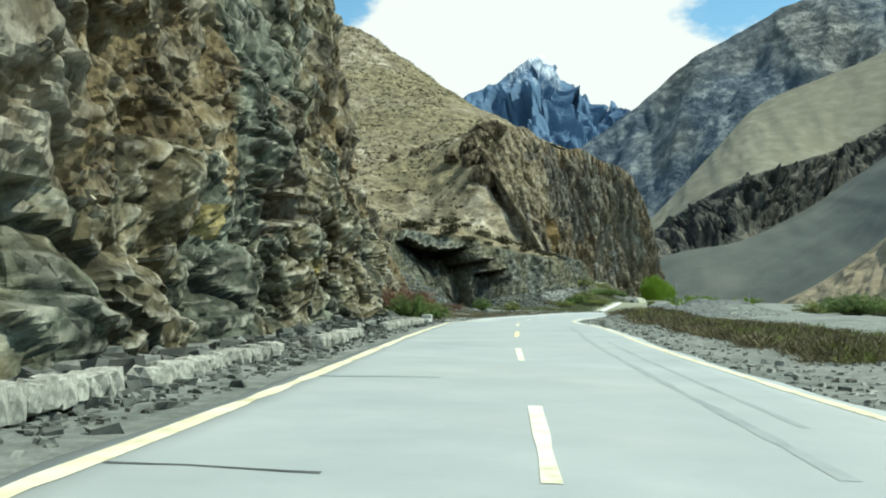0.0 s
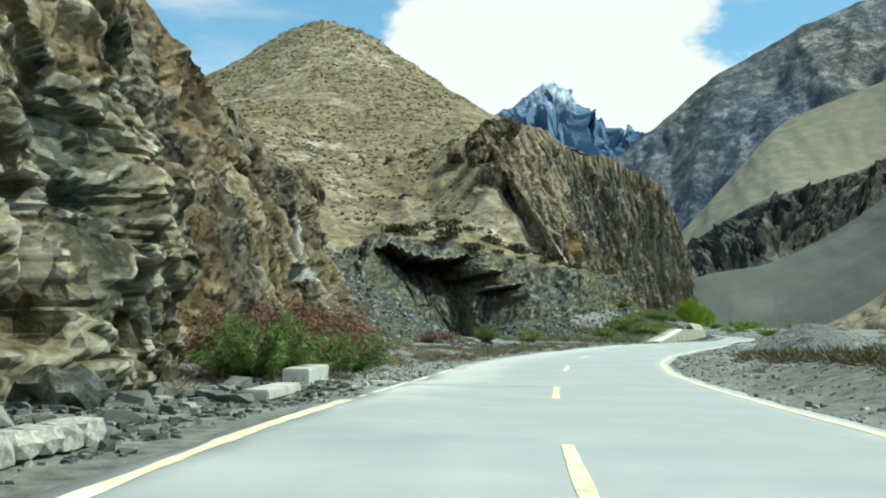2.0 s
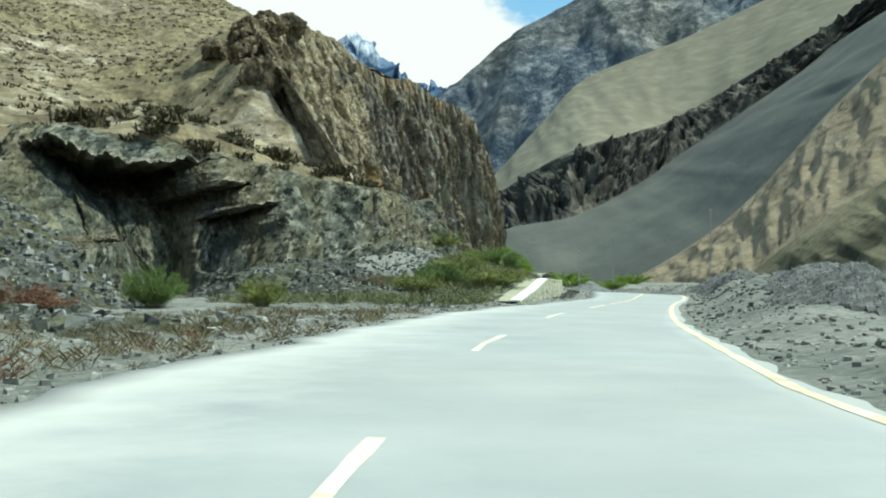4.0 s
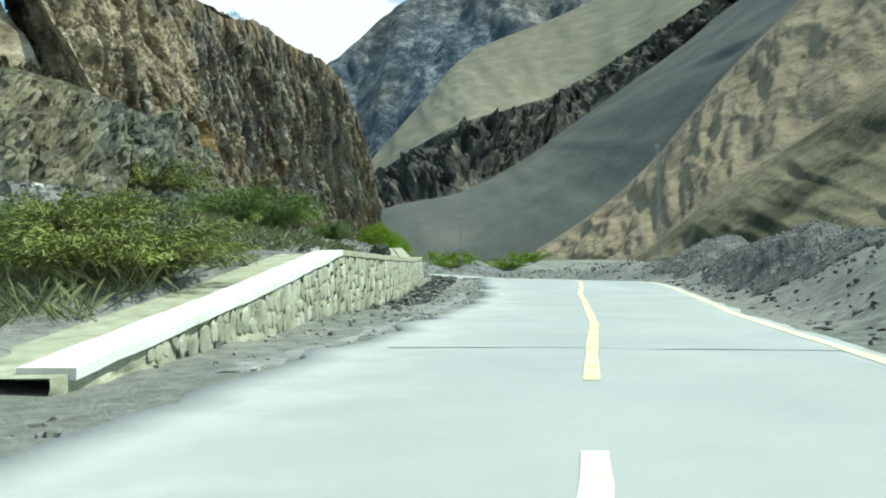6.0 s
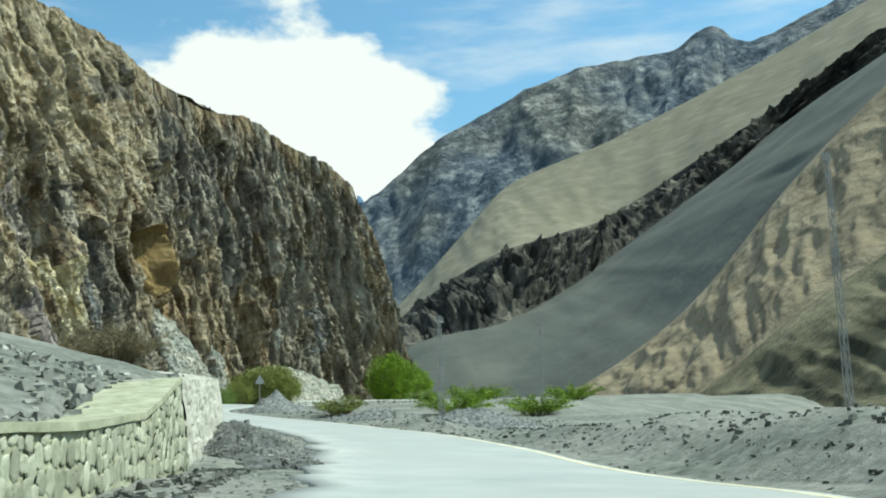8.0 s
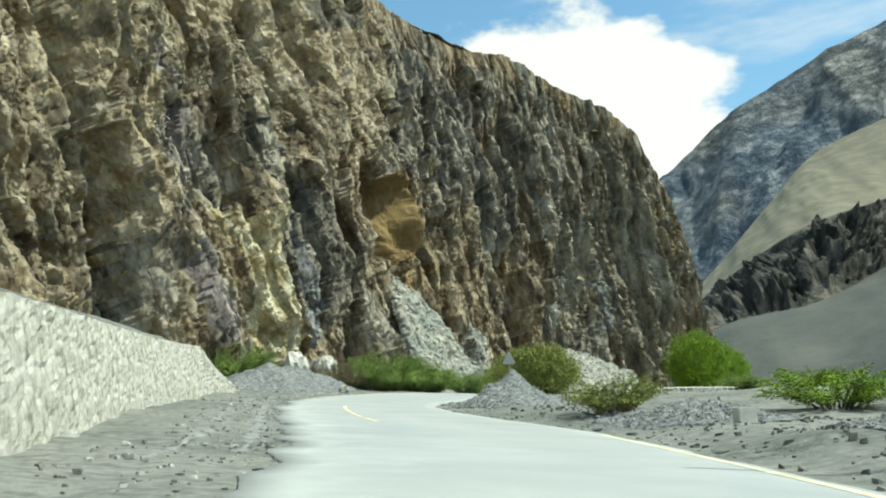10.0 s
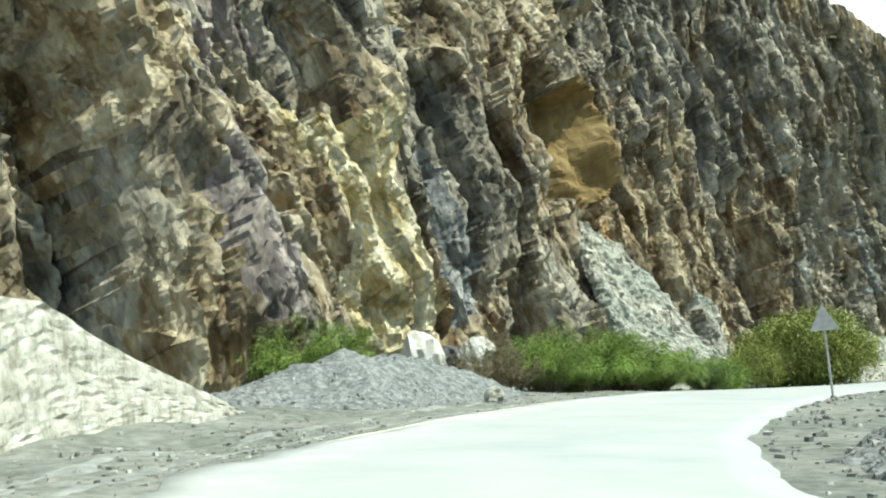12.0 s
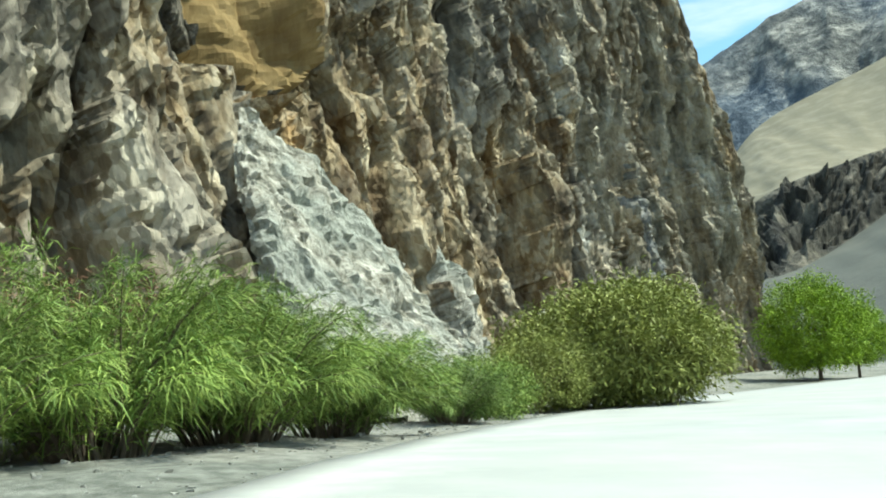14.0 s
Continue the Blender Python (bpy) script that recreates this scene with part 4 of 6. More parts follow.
# ---- hillside above the cliffs ----
HILL = np.array([(-70, 40, 42), (-45, 80, 36), (-30, 70, 26), (-24, 85, 21), (-16, 102, 14), (-22, 118, 20), (-45, 120, 36), (-30, 140, 26), (-60, 170, 42), (-33, 166, 29.5), (-19, 150, 7.5), (-20, 173, 18), (-13, 164.5, 13.6),
                 (-4, 162, 12.2), (0, 170, 14.4), (8, 165, 9.6), (15, 168, 7.9), (19, 178, 8.2), (17, 195, 12), (12, 208, 16), (-12, 281, 42), (21, 317, 56), (-58, 412, 122.5), (-84, 412, 108), (-21, 396, 97.5), (-6, 377, 84), (9, 357, 70.5),
                 (24, 344, 61), (42, 343, 54), (51, 352, 50), (60, 362, 49.5), (67, 374, 44), (-30, 250, 37), (-30, 205, 26), (-6, 225, 25), (4, 224, 32.5), (1, 242, 40.5), (4, 258, 46), (8, 272, 49.8), (12, 287, 52.5), (18, 307, 55.8),
                 (-50, 300, 56), (-30, 340, 72), (-87, 346, 73), (-70, 380, 94), (-110, 420, 91), (-120, 300, 66), (-50, 470, 96), (20, 430, 62), (74, 392, 30), (70, 430, 18), (-150, 470, 76), (-140, 180, 70), (-140, 60, 60)])


def plate(pts, x, y):
    """Thin-plate surface through points."""
    def kern(r2):
        return 0.5 * r2 * np.log(r2 + 1e-9)
    n = len(pts)
    d2 = ((pts[:, None, :2] - pts[None, :, :2]) ** 2).sum(-1)
    big = np.zeros((n + 3, n + 3))
    big[:n, :n] = kern(d2) + np.eye(n) * 4.0
    big[:n, n:] = np.c_[np.ones(n), pts[:, :2]]
    big[n:, :n] = big[:n, n:].T
    w = np.linalg.solve(big, np.r_[pts[:, 2], 0, 0, 0])
    out = w[n] + w[n + 1] * x + w[n + 2] * y
    for k in range(n):
        out = out + w[k] * kern((x - pts[k, 0]) ** 2 + (y - pts[k, 1]) ** 2)
    return out


def hill_height(x, y):
    z = plate(HILL, x, y)
    p = np.stack([x, y, 0 * x], 1)
    val, joint = facets(p / 9.0, 510)
    return z + fbm(p * 0.06, 500, 4) * 1.8 + fbm(p * 0.5, 505, 3) * 0.35 + val * 0.35 + facets(p / 2.6, 530)[0] * 0.45 * smooth(-0.1, 0.4, vnoise(p * 0.04, 531)) - 0.4


RIM = even([(-16, 62), (-16, 84), (-10.5, 92), (-14.5, 104), (-20, 118), (-26, 140), (-23, 150), (-14, 160.5), (-4, 161.8), (6, 163), (15.5, 165), (19, 173), (20, 190), (13, 206), (5, 224), (4, 240), (7, 257), (11, 271), (15, 286),
            (21, 306), (27, 320), (35, 330), (43, 341), (51.5, 350.5), (60, 361), (66, 372), (72, 386), (77, 397), (83, 415), (91, 445)], 1.0)
RIM[:, 1] = np.maximum.accumulate(RIM[:, 1])
hy = np.arange(62, 446, 1.0)
hw = (np.linspace(0, 1, 210) ** 0.8)[:, None]
HX = -170 + (np.interp(hy, RIM[:, 1], RIM[:, 0]) + 1.6 - 2.2 * smooth(200, 225, hy) + 170)[None] * hw
HY = np.repeat(hy[None], 210, 0)
HZ = hill_height(HX.ravel(), HY.ravel()).reshape(HX.shape) - (1.2 - 0.6 * smooth(175, 205, hy))[None] * smooth(0.985, 1.0, hw)
tagged(surface("hillside", np.stack([HX, HY, HZ], -1), hill_soil, smooth_shade=True), "dry tan hillside dotted with small shrubs", "hillside", kind="structure")


# ---- far slopes across the valley ----
def slope(name, upper, lower, mat, label, n=150, m=60, amp=4.0, size=40.0, stretch=3.0, seed=0, category="mountain", crest=0.0, broken=0.35):
    """A mountainside between an upper and a lower line, furrowed down its fall."""
    a, b = spline(upper, n), spline(lower, n)
    v = np.linspace(0, 1, m)[None, :, None]
    g = a[:, None] * (1 - v) + b[:, None] * v
    u = np.repeat((np.concatenate([[0], np.cumsum(np.linalg.norm(np.diff(a, axis=0), axis=1))]))[:, None], m, 1)
    w = np.repeat(v[0, :, 0][None] * np.linalg.norm(a - b, axis=1).mean(), n, 0)
    q = np.stack([u / size, w / (size * stretch), u * 0], -1).reshape(-1, 3)
    ridge = 1 - np.abs(fbm(q, seed, 5))
    val, joint = facets(q * 2.2, seed + 30)
    fade = np.maximum(smooth(0, 0.12, v[0, :, 0]), crest)[None] * smooth(1, 0.9, v[0, :, 0])[None]
    nor = np.cross(np.gradient(g, axis=0), np.gradient(g, axis=1))
    nor /= np.linalg.norm(nor, axis=2)[..., None] + 1e-9
    nor *= np.sign(nor[..., 2:] + 1e-9)
    g = g + nor * ((ridge.reshape(n, m) - 0.6) * amp + val.reshape(n, m) * amp * broken)[..., None] * fade[..., None]
    return tagged(surface(name, g, mat, smooth_shade=broken < 0.2), label, category, kind="structure")


# bluish distance haze is mixed into this rock's colour stops
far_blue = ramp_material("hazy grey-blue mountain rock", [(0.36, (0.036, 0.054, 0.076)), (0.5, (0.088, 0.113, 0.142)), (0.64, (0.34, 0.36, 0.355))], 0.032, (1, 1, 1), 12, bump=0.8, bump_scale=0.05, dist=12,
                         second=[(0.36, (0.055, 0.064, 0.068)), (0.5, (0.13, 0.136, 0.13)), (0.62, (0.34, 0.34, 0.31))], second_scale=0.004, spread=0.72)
tan_slope = ramp_material("pale tan mountain slope", [(0.3, (0.15, 0.143, 0.100)), (0.5, (0.185, 0.172, 0.123)), (0.7, (0.24, 0.225, 0.168))], 0.05, (1.5, 0.5, 0.5), 11, bump=0.2, bump_scale=0.2, dist=2, tilt=(0, 0, 30))
dark_band = ramp_material("dark cliff band rock", [(0.36, (0.018, 0.019, 0.019)), (0.5, (0.055, 0.055, 0.047)), (0.66, (0.21, 0.195, 0.155))], 0.05, (1, 1, 0.6), 12, bump=0.9, bump_scale=0.12, dist=5, spread=0.7)
scree_slope = ramp_material("smooth grey-green scree slope", [(0.3, (0.077, 0.082, 0.073)), (0.5, (0.096, 0.103, 0.091)), (0.7, (0.123, 0.126, 0.108))], 0.02, (1, 1, 1), 9, bump=0.3, bump_scale=0.2, dist=2)
sand_slope = ramp_material("tan slope with dark outcrops", [(0.30, (0.045, 0.038, 0.028)), (0.36, (0.14, 0.112, 0.07)), (0.47, (0.23, 0.19, 0.125)), (0.70, (0.32, 0.27, 0.182))], 0.07, (1, 1, 1), 11, bump=0.7, bump_scale=0.15, dist=3, spread=0.7)
olive_slope = ramp_material("olive furrowed slope", [(0.36, (0.048, 0.048, 0.028)), (0.5, (0.15, 0.14, 0.088)), (0.72, (0.27, 0.24, 0.155))], 0.03, (0.5, 1.6, 1), 10, bump=0.7, bump_scale=0.2, dist=3, tilt=(0, 0, -35))
snow_rock, sn, sl, sb = material("snowy blue rock", 0.8)
tc = sn.new("ShaderNodeTexCoord")
sep = sn.new("ShaderNodeSeparateXYZ")
nz = sn.new("ShaderNodeTexNoise")
nz.inputs["Scale"].default_value, nz.inputs["Detail"].default_value, nz.inputs["Roughness"].default_value = 0.006, 10, 0.7
add = sn.new("ShaderNodeMath")
add.operation = "MULTIPLY_ADD"
add.inputs[1].default_value = 520.0
rmp = sn.new("ShaderNodeMapRange")
rmp.inputs["From Min"].default_value, rmp.inputs["From Max"].default_value = 1075.0, 1150.0
mxs = sn.new("ShaderNodeMixRGB")
mxs.inputs["Color1"].default_value, mxs.inputs["Color2"].default_value = (0.085, 0.15, 0.24, 1), (0.8, 0.84, 0.9, 1)
sl.new(tc.outputs["Object"], sep.inputs[0])
sl.new(tc.outputs["Object"], nz.inputs["Vector"])
sl.new(nz.outputs["Fac"], add.inputs[0])
sl.new(sep.outputs["Z"], add.inputs[2])
sl.new(add.outputs[0], rmp.inputs["Value"])
sl.new(rmp.outputs["Result"], mxs.inputs["Fac"])
sl.new(mxs.outputs["Color"], sb.inputs["Base Color"])

slope("snow_peak", [(-900, 3450, 420), (-400, 3480, 560), (-150, 3500, 640), (115, 3525, 786), (190, 3520, 830), (276, 3516, 888), (330, 3510, 860), (390, 3505, 800), (460, 3500, 752), (515, 3490, 700), (560, 3484, 712), (640, 3470, 620), (900, 3450, 450), (1300, 3400, 380)],
      [(-1000, 2700, 0), (-500, 2700, 0), (-250, 2650, 0), (0, 2600, 0), (150, 2600, 0), (250, 2600, 0), (350, 2600, 0), (420, 2600, 0), (500, 2600, 0), (600, 2600, 0), (700, 2600, 0), (850, 2600, 0), (1000, 2600, 0), (1400, 2600, 0)],
      snow_rock, "distant blue snow-capped mountain peak", 260, 110, 95, 120, 2.2, seed=900, crest=0.35)
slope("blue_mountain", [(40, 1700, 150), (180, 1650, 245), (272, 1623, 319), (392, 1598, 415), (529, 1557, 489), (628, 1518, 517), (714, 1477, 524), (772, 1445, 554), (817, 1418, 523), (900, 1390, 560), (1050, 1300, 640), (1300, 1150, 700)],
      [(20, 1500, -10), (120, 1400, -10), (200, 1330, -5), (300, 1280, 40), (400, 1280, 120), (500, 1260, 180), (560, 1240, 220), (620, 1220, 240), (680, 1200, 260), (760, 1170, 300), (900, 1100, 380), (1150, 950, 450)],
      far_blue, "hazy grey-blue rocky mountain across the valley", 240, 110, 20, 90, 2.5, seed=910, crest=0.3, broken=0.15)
E1 = [(150, 1080, 40), (226, 1123, 107), (330, 1255, 205), (430, 1379, 292), (558, 1330, 344), (729, 1238, 428), (900, 1150, 520), (1100, 1000, 600)]
E2 = [(130, 900, 10), (185, 960, 70), (240, 870, 111), (320, 910, 140), (393, 966, 170), (507, 905, 245), (640, 860, 335), (850, 760, 440)]
E3 = [(110, 700, -10), (152, 735, 37), (220, 764, 54), (290, 820, 85), (351, 875, 119), (450, 880, 185), (545, 880, 250), (760, 740, 360)]
E4 = [(100, 600, -14), (140, 590, -10), (182, 566, 4), (231, 544, 38), (274, 520, 91), (307, 496, 128), (380, 480, 190), (560, 440, 300)]
E5 = [(95, 480, -14), (130, 470, -12), (150, 440, -8), (167, 409, 4), (192, 394, 26), (225, 369, 51), (280, 330, 95), (400, 260, 180)]
E6 = [(90, 400, -14), (118, 380, -12), (135, 350, -11), (148, 320, -9), (165, 280, -6), (185, 230, -4), (215, 170, -4), (280, 60, -4)]
slope("tan_mountainside", E1, E2, tan_slope, "pale tan mountainside with faint furrows", 150, 60, 4, 60, 6, 920, broken=0.03)
slope("dark_rock_band", E2, E3, dark_band, "dark jagged rock band across the mountainside", 260, 60, 16, 26, 1.6, 930)
slope("scree_slope", E3, E4, scree_slope, "smooth grey-green scree slope", 120, 50, 3, 60, 6, 940, broken=0.0)
slope("sandy_slope", E4, E5, sand_slope, "tan slope with dark rock outcrops", 320, 120, 4, 22, 3.5, 950, broken=0.16)
slope("olive_slope", E5, E6, olive_slope, "olive furrowed slope above the river flat", 260, 100, 3, 18, 5, 960, broken=0.18)


# ---- scree between the spur and the bench, and debris below the tall cliff ----
def talus(name, upper, lower, mat, label, n, m, sag, seed, rugged=1.0):
    a, b = spline(upper, n), spline(lower, n)
    v = np.linspace(0, 1, m)
    g = a[:, None] * (1 - v)[None, :, None] + b[:, None] * v[None, :, None]
    g[..., 2] -= sag * np.sin(np.pi * v)[None]
    rim = np.linspace(0, 1, n)
    g[..., 2] -= 1.3 * (1 - smooth(0, 0.09, rim) * smooth(1, 0.91, rim))[:, None] + 0.35 * smooth(0.9, 1.0, v)[None]
    p = g.reshape(-1, 3)
    val, joint = facets(p / 0.8, seed)
    val2, joint2 = facets(p / 0.35, seed + 20)
    nor = np.cross(np.gradient(g, axis=0), np.gradient(g, axis=1))
    nor /= np.linalg.norm(nor, axis=2)[..., None] + 1e-9
    nor *= np.sign(nor[..., 2:] + 1e-9)
    g = g + nor * (val * 0.16 * rugged + val2 * 0.07 * rugged + fbm(p * 0.3, seed + 40, 3) * 0.3 * rugged).reshape(n, m)[..., None]
    return tagged(surface(name, g, mat), label, "scree", kind="structure")


green_rubble = ramp_material("dark grey-green rubble", [(0.32, (0.014, 0.017, 0.013)), (0.47, (0.050, 0.056, 0.046)), (0.58, (0.105, 0.112, 0.094)), (0.68, (0.29, 0.30, 0.26))], 2.4, (1, 1, 1), 10, bump=1.0, bump_scale=7, dist=0.12, crag=2.6, spread=0.7,
                             second=[(0.35, (0.045, 0.048, 0.028)), (0.6, (0.12, 0.12, 0.075))], second_scale=0.2)
chute = talus("scree_chute", [(-34, 176, 26), (-29, 176, 23.5), (-24, 173, 18), (-15.5, 166.5, 12.6)], [(-14, 109, 2.0), (-5, 108, .1), (-1, 119, 0), (1.5, 135, -.1)], green_rubble, "grey scree fan spilling between two rock faces", 110, 200, 1.5, 610)
talus("debris_slope", [(27.6, 293, 16.1), (30, 296.5, 14.4), (34.3, 302, 9.1), (40, 309, 3.4)], [(29.8, 287, 9.0), (33, 287.5, 4.2), (36.4, 292, 3.1), (40.5, 303, 2.7)], pale_rock, "pale broken debris slope at the foot of the cliff", 90, 100, 0.8, 640, 1.5)
talus("debris_slope", [(40.5, 315, 8.5), (46.5, 327, 9.5), (53, 341, 8.5), (61, 357, 6)], [(43.5, 311.5, 3), (50, 324, 2.9), (57, 338, 2.7), (64, 352, 2.3)], pale_rock, "pale broken debris slope along the foot of the cliff", 130, 50, 0.6, 645, 1.5)
road_foot = [tuple(plan(k, float(np.interp(k, EDGE_L[:, 0], EDGE_L[:, 1])) - 1.2) - np.array([0, 0, 0.12])) for k in (98, 108, 118, 127, 136)]
apron = talus("rubble_apron", [(-13, 147, 3.6), (-6.5, 141.5, 2.4), (0.5, 141, 0.5), (7, 142.5, 2.6), (13, 147.5, 2.6)], road_foot, green_rubble, "dark grey-green rubble spread below the rock bench", 110, 90, 0.7, 660, 0.8)


def boulder_mesh(name, size, mat, seed, sub=3, rough=0.22, flat=1.0):
    """A broken boulder: a faceted lump."""
    bm = bmesh.new()
    bmesh.ops.create_icosphere(bm, subdivisions=sub, radius=1.0)
    p = np.array([v.co[:] for v in bm.verts])
    val, joint = facets(p * 1.3 + seed * 3.7, seed)
    val2, joint2 = facets(p * 3.2 + seed, seed + 9)
    r = 1 + val * rough + val2 * rough * 0.3
    for v, k in zip(bm.verts, r):
        v.co = Vector((v.co.x * k * size[0], v.co.y * k * size[1], max(v.co.z * k * flat, -0.45) * size[2]))
    me = bpy.data.meshes.new(name)
    bm.to_mesh(me)
    bm.free()
    me.materials.append(mat)
    return me


def boulder(x, y, z, size, mat, seed, label, name="boulder"):
    ob = new(name, boulder_mesh(name, size, mat, seed))
    ob.matrix_world = pose(x, y, z, 0, 0, (seed * 47) % 360)
    return tagged(ob, label, "rock")


white_rock = ramp_material("chalk-white rock", [(0.3, (0.34, 0.32, 0.27)), (0.5, (0.55, 0.54, 0.49)), (0.7, (0.72, 0.71, 0.67))], 1.6, bump=0.6, bump_scale=8, dist=0.08)
boulder(23.6, 264.6, 5.0, (1.0, 0.9, 1.4), white_rock, 3, "large white boulder at the foot of the cliff")
boulder(25.0, 269.6, 5.4, (0.9, 0.8, 1.0), white_rock, 5, "white broken boulder among dry brush")
boulder(28.9, 254.2, 3.3, (0.35, 0.3, 0.35), pale_rock, 6, "small pale boulder on gravel")
boulder(27.4, 156.6, 2.0, (0.35, 0.3, 0.28), green_rubble, 11, "small dark rock on the terrace")
boulder(-4.6, 50.5, 0.3, (0.7, 0.6, 0.45), green_rubble, 14, "dark fallen rock below the layered face")

outcrop_rock = ramp_material("dark brown outcrop rock", [(0.32, (0.022, 0.018, 0.012)), (0.46, (0.085, 0.066, 0.040)), (0.57, (0.18, 0.145, 0.09)), (0.68, (0.36, 0.31, 0.22))], 0.5, (1, 1, 0.5), 10, bump=1.0, bump_scale=1.2, dist=0.5, crag=0.6, spread=0.7)


def outcrop(x, y, size, seed):
    """A craggy knob of rock standing out of the hillside."""
    bm = bmesh.new()
    bmesh.ops.create_icosphere(bm, subdivisions=5, radius=1.0)
    p = np.array([v.co[:] for v in bm.verts])
    w = p * np.array(size)
    k = 1 + 0.30 * facets(w / np.array([2.6, 2.6, 5.0]) + seed, seed)[0] + 0.14 * facets(w / np.array([1.0, 1.0, 1.8]) + seed, seed + 9)[0] + 0.06 * facets(w / 0.5, seed + 19)[0]
    for v, f in zip(bm.verts, k):
        v.co = Vector((v.co.x * f * size[0], v.co.y * f * size[1], v.co.z * f * size[2]))
    ob = part("rock_outcrop", bm, outcrop_rock)
    ob.matrix_world = pose(x, y, float(hill_height(np.array([float(x)]), np.array([float(y)]))[0]) - 0.1 * size[2], 0, 0, seed * 37 % 360)
    return tagged(ob, "dark craggy rock outcrop on the dry hillside", "rock", "outcrops on the hillside")


for k, (x, y, size) in enumerate(((-11, 272, (2.6, 3.0, 4.2)), (-6.5, 277, (2.2, 2.4, 2.6)), (-3, 268, (2.0, 2.4, 2.8)), (2, 292, (3.2, 3.6, 3.0)), (5, 304, (3.0, 4.0, 3.2)), (9, 312, (3.4, 4.0, 3.0)), (-18, 263, (1.8, 2.0, 1.8)),
                                  (-22, 178, (1.8, 2.0, 2.6)), (-27, 190, (2.4, 2.6, 3.2)), (-2, 236, (2.0, 2.4, 2.2)), (-12, 232, (1.5, 1.8, 1.3)), (5.2, 222, (2.2, 3.0, 3.4)), (3.4, 229, (2.4, 3.4, 2.8)), (2.6, 236.5, (2.6, 3.2, 3.0)), (4.2, 245, (2.4, 3.6, 2.6)), (5.6, 254, (2.6, 3.2, 2.4)), (9.2, 266, (2.2, 3.0, 2.2)))):
    outcrop(x, y, size, 930 + k)

# ---- roadside wall ----
stone_mat = ramp_material("greenish grey wall stone", [(0.3, (0.20, 0.21, 0.15)), (0.5, (0.36, 0.37, 0.28)), (0.7, (0.52, 0.52, 0.43))], 2.6, (1, 1, 1), 9, bump=0.5, bump_scale=18, dist=0.03)
mortar = ramp_material("grey-green mortar", [(0.3, (0.27, 0.28, 0.19)), (0.6, (0.43, 0.44, 0.32)), (0.75, (0.55, 0.55, 0.43))], 3.0, (1, 1, 1), 9, bump=0.6, bump_scale=20, dist=0.03)
plaster = ramp_material("pale rough plastered stone", [(0.32, (0.26, 0.25, 0.20)), (0.45, (0.44, 0.43, 0.37)), (0.6, (0.58, 0.57, 0.51)), (0.7, (0.67, 0.66, 0.61))], 3.4, (1, 1, 0.6), 10, bump=0.9, bump_scale=9, dist=0.08)
coping_mat = ramp_material("white-washed coping", [(0.3, (0.62, 0.61, 0.56)), (0.6, (0.78, 0.78, 0.74))], 1.5, (1, 1, 1), 8, bump=0.3, bump_scale=20, dist=0.02)


def object_random(mat, low=0.75, high=1.25, island=False):
    """Lets pieces that share the material differ a little in brightness."""
    n, l = mat.node_tree.nodes, mat.node_tree.links
    b = n["Principled BSDF"]
    src = b.inputs["Base Color"].links[0].from_socket
    info = n.new("ShaderNodeNewGeometry" if island else "ShaderNodeObjectInfo")
    mr = n.new("ShaderNodeMapRange")
    mr.inputs["To Min"].default_value, mr.inputs["To Max"].default_value = low, high
    l.new(info.outputs["Random Per Island" if island else "Random"], mr.inputs["Value"])
    mul = n.new("ShaderNodeVectorMath")
    mul.operation = "SCALE"
    l.new(src, mul.inputs[0])
    l.new(mr.outputs["Result"], mul.inputs["Scale"])
    l.new(mul.outputs["Vector"], b.inputs["Base Color"])


stone_joined = ramp_material("greenish grey wall stones", [(0.3, (0.20, 0.21, 0.15)), (0.5, (0.36, 0.37, 0.28)), (0.7, (0.52, 0.52, 0.43))], 2.6, (1, 1, 1), 9, bump=0.5, bump_scale=18, dist=0.03)
wall_pos = stone_mat.node_tree.nodes.new("ShaderNodeNewGeometry")
stone_mat.node_tree.links.new(wall_pos.outputs["Position"], next(k for k in stone_mat.node_tree.nodes if k.type == "MAPPING").inputs["Vector"])
object_random(stone_mat)
object_random(stone_joined, island=True)
wall_d = lambda s: np.interp(s, WALL[:, 0], WALL[:, 1])
wall_top = lambda s: np.interp(s, TOP[:, 0], TOP[:, 1])


def wall_body(name, s0, s1, mat, parent, bulge, seed, nv=16):
    """The wall's core: its face leans back a little, with a top and a back."""
    s = np.arange(s0, s1 + 0.1, 0.25)
    d, h = wall_d(s), wall_top(s)
    rows = []
    base = plan(s, d)
    for k in range(nv):
        f = k / (nv - 1)
        p = plan(s, d - 0.12 * f * h)
        p[:, 2] = base[:, 2] - 0.25 + (h + 0.25) * f
        rows.append(p)
    g = np.stack(rows, 1)
    side = np.stack([np.interp(s, AXIS_S, SIDE[:, 0]), np.interp(s, AXIS_S, SIDE[:, 1]), 0 * s], 1)
    q = np.stack([np.repeat(s[:, None], nv, 1), g[..., 2], 0 * g[..., 2]], -1).reshape(-1, 3)
    val, joint = facets(q * np.array([3.2, 2.4, 1]), seed)
    g = g + side[:, None] * (bulge * (val * 0.6 - np.exp(-joint * 9)) + bulge * fbm(q * 0.6, seed + 3, 3)).reshape(len(s), nv)[..., None]
    back = plan(s, d - 0.12 * h - 1.3)
    back[:, 2] = base[:, 2] + h
    low = back - np.array([0, 0, 0.6])
    return surface(name, np.concatenate([g, back[:, None], low[:, None]], 1), mat, parent)


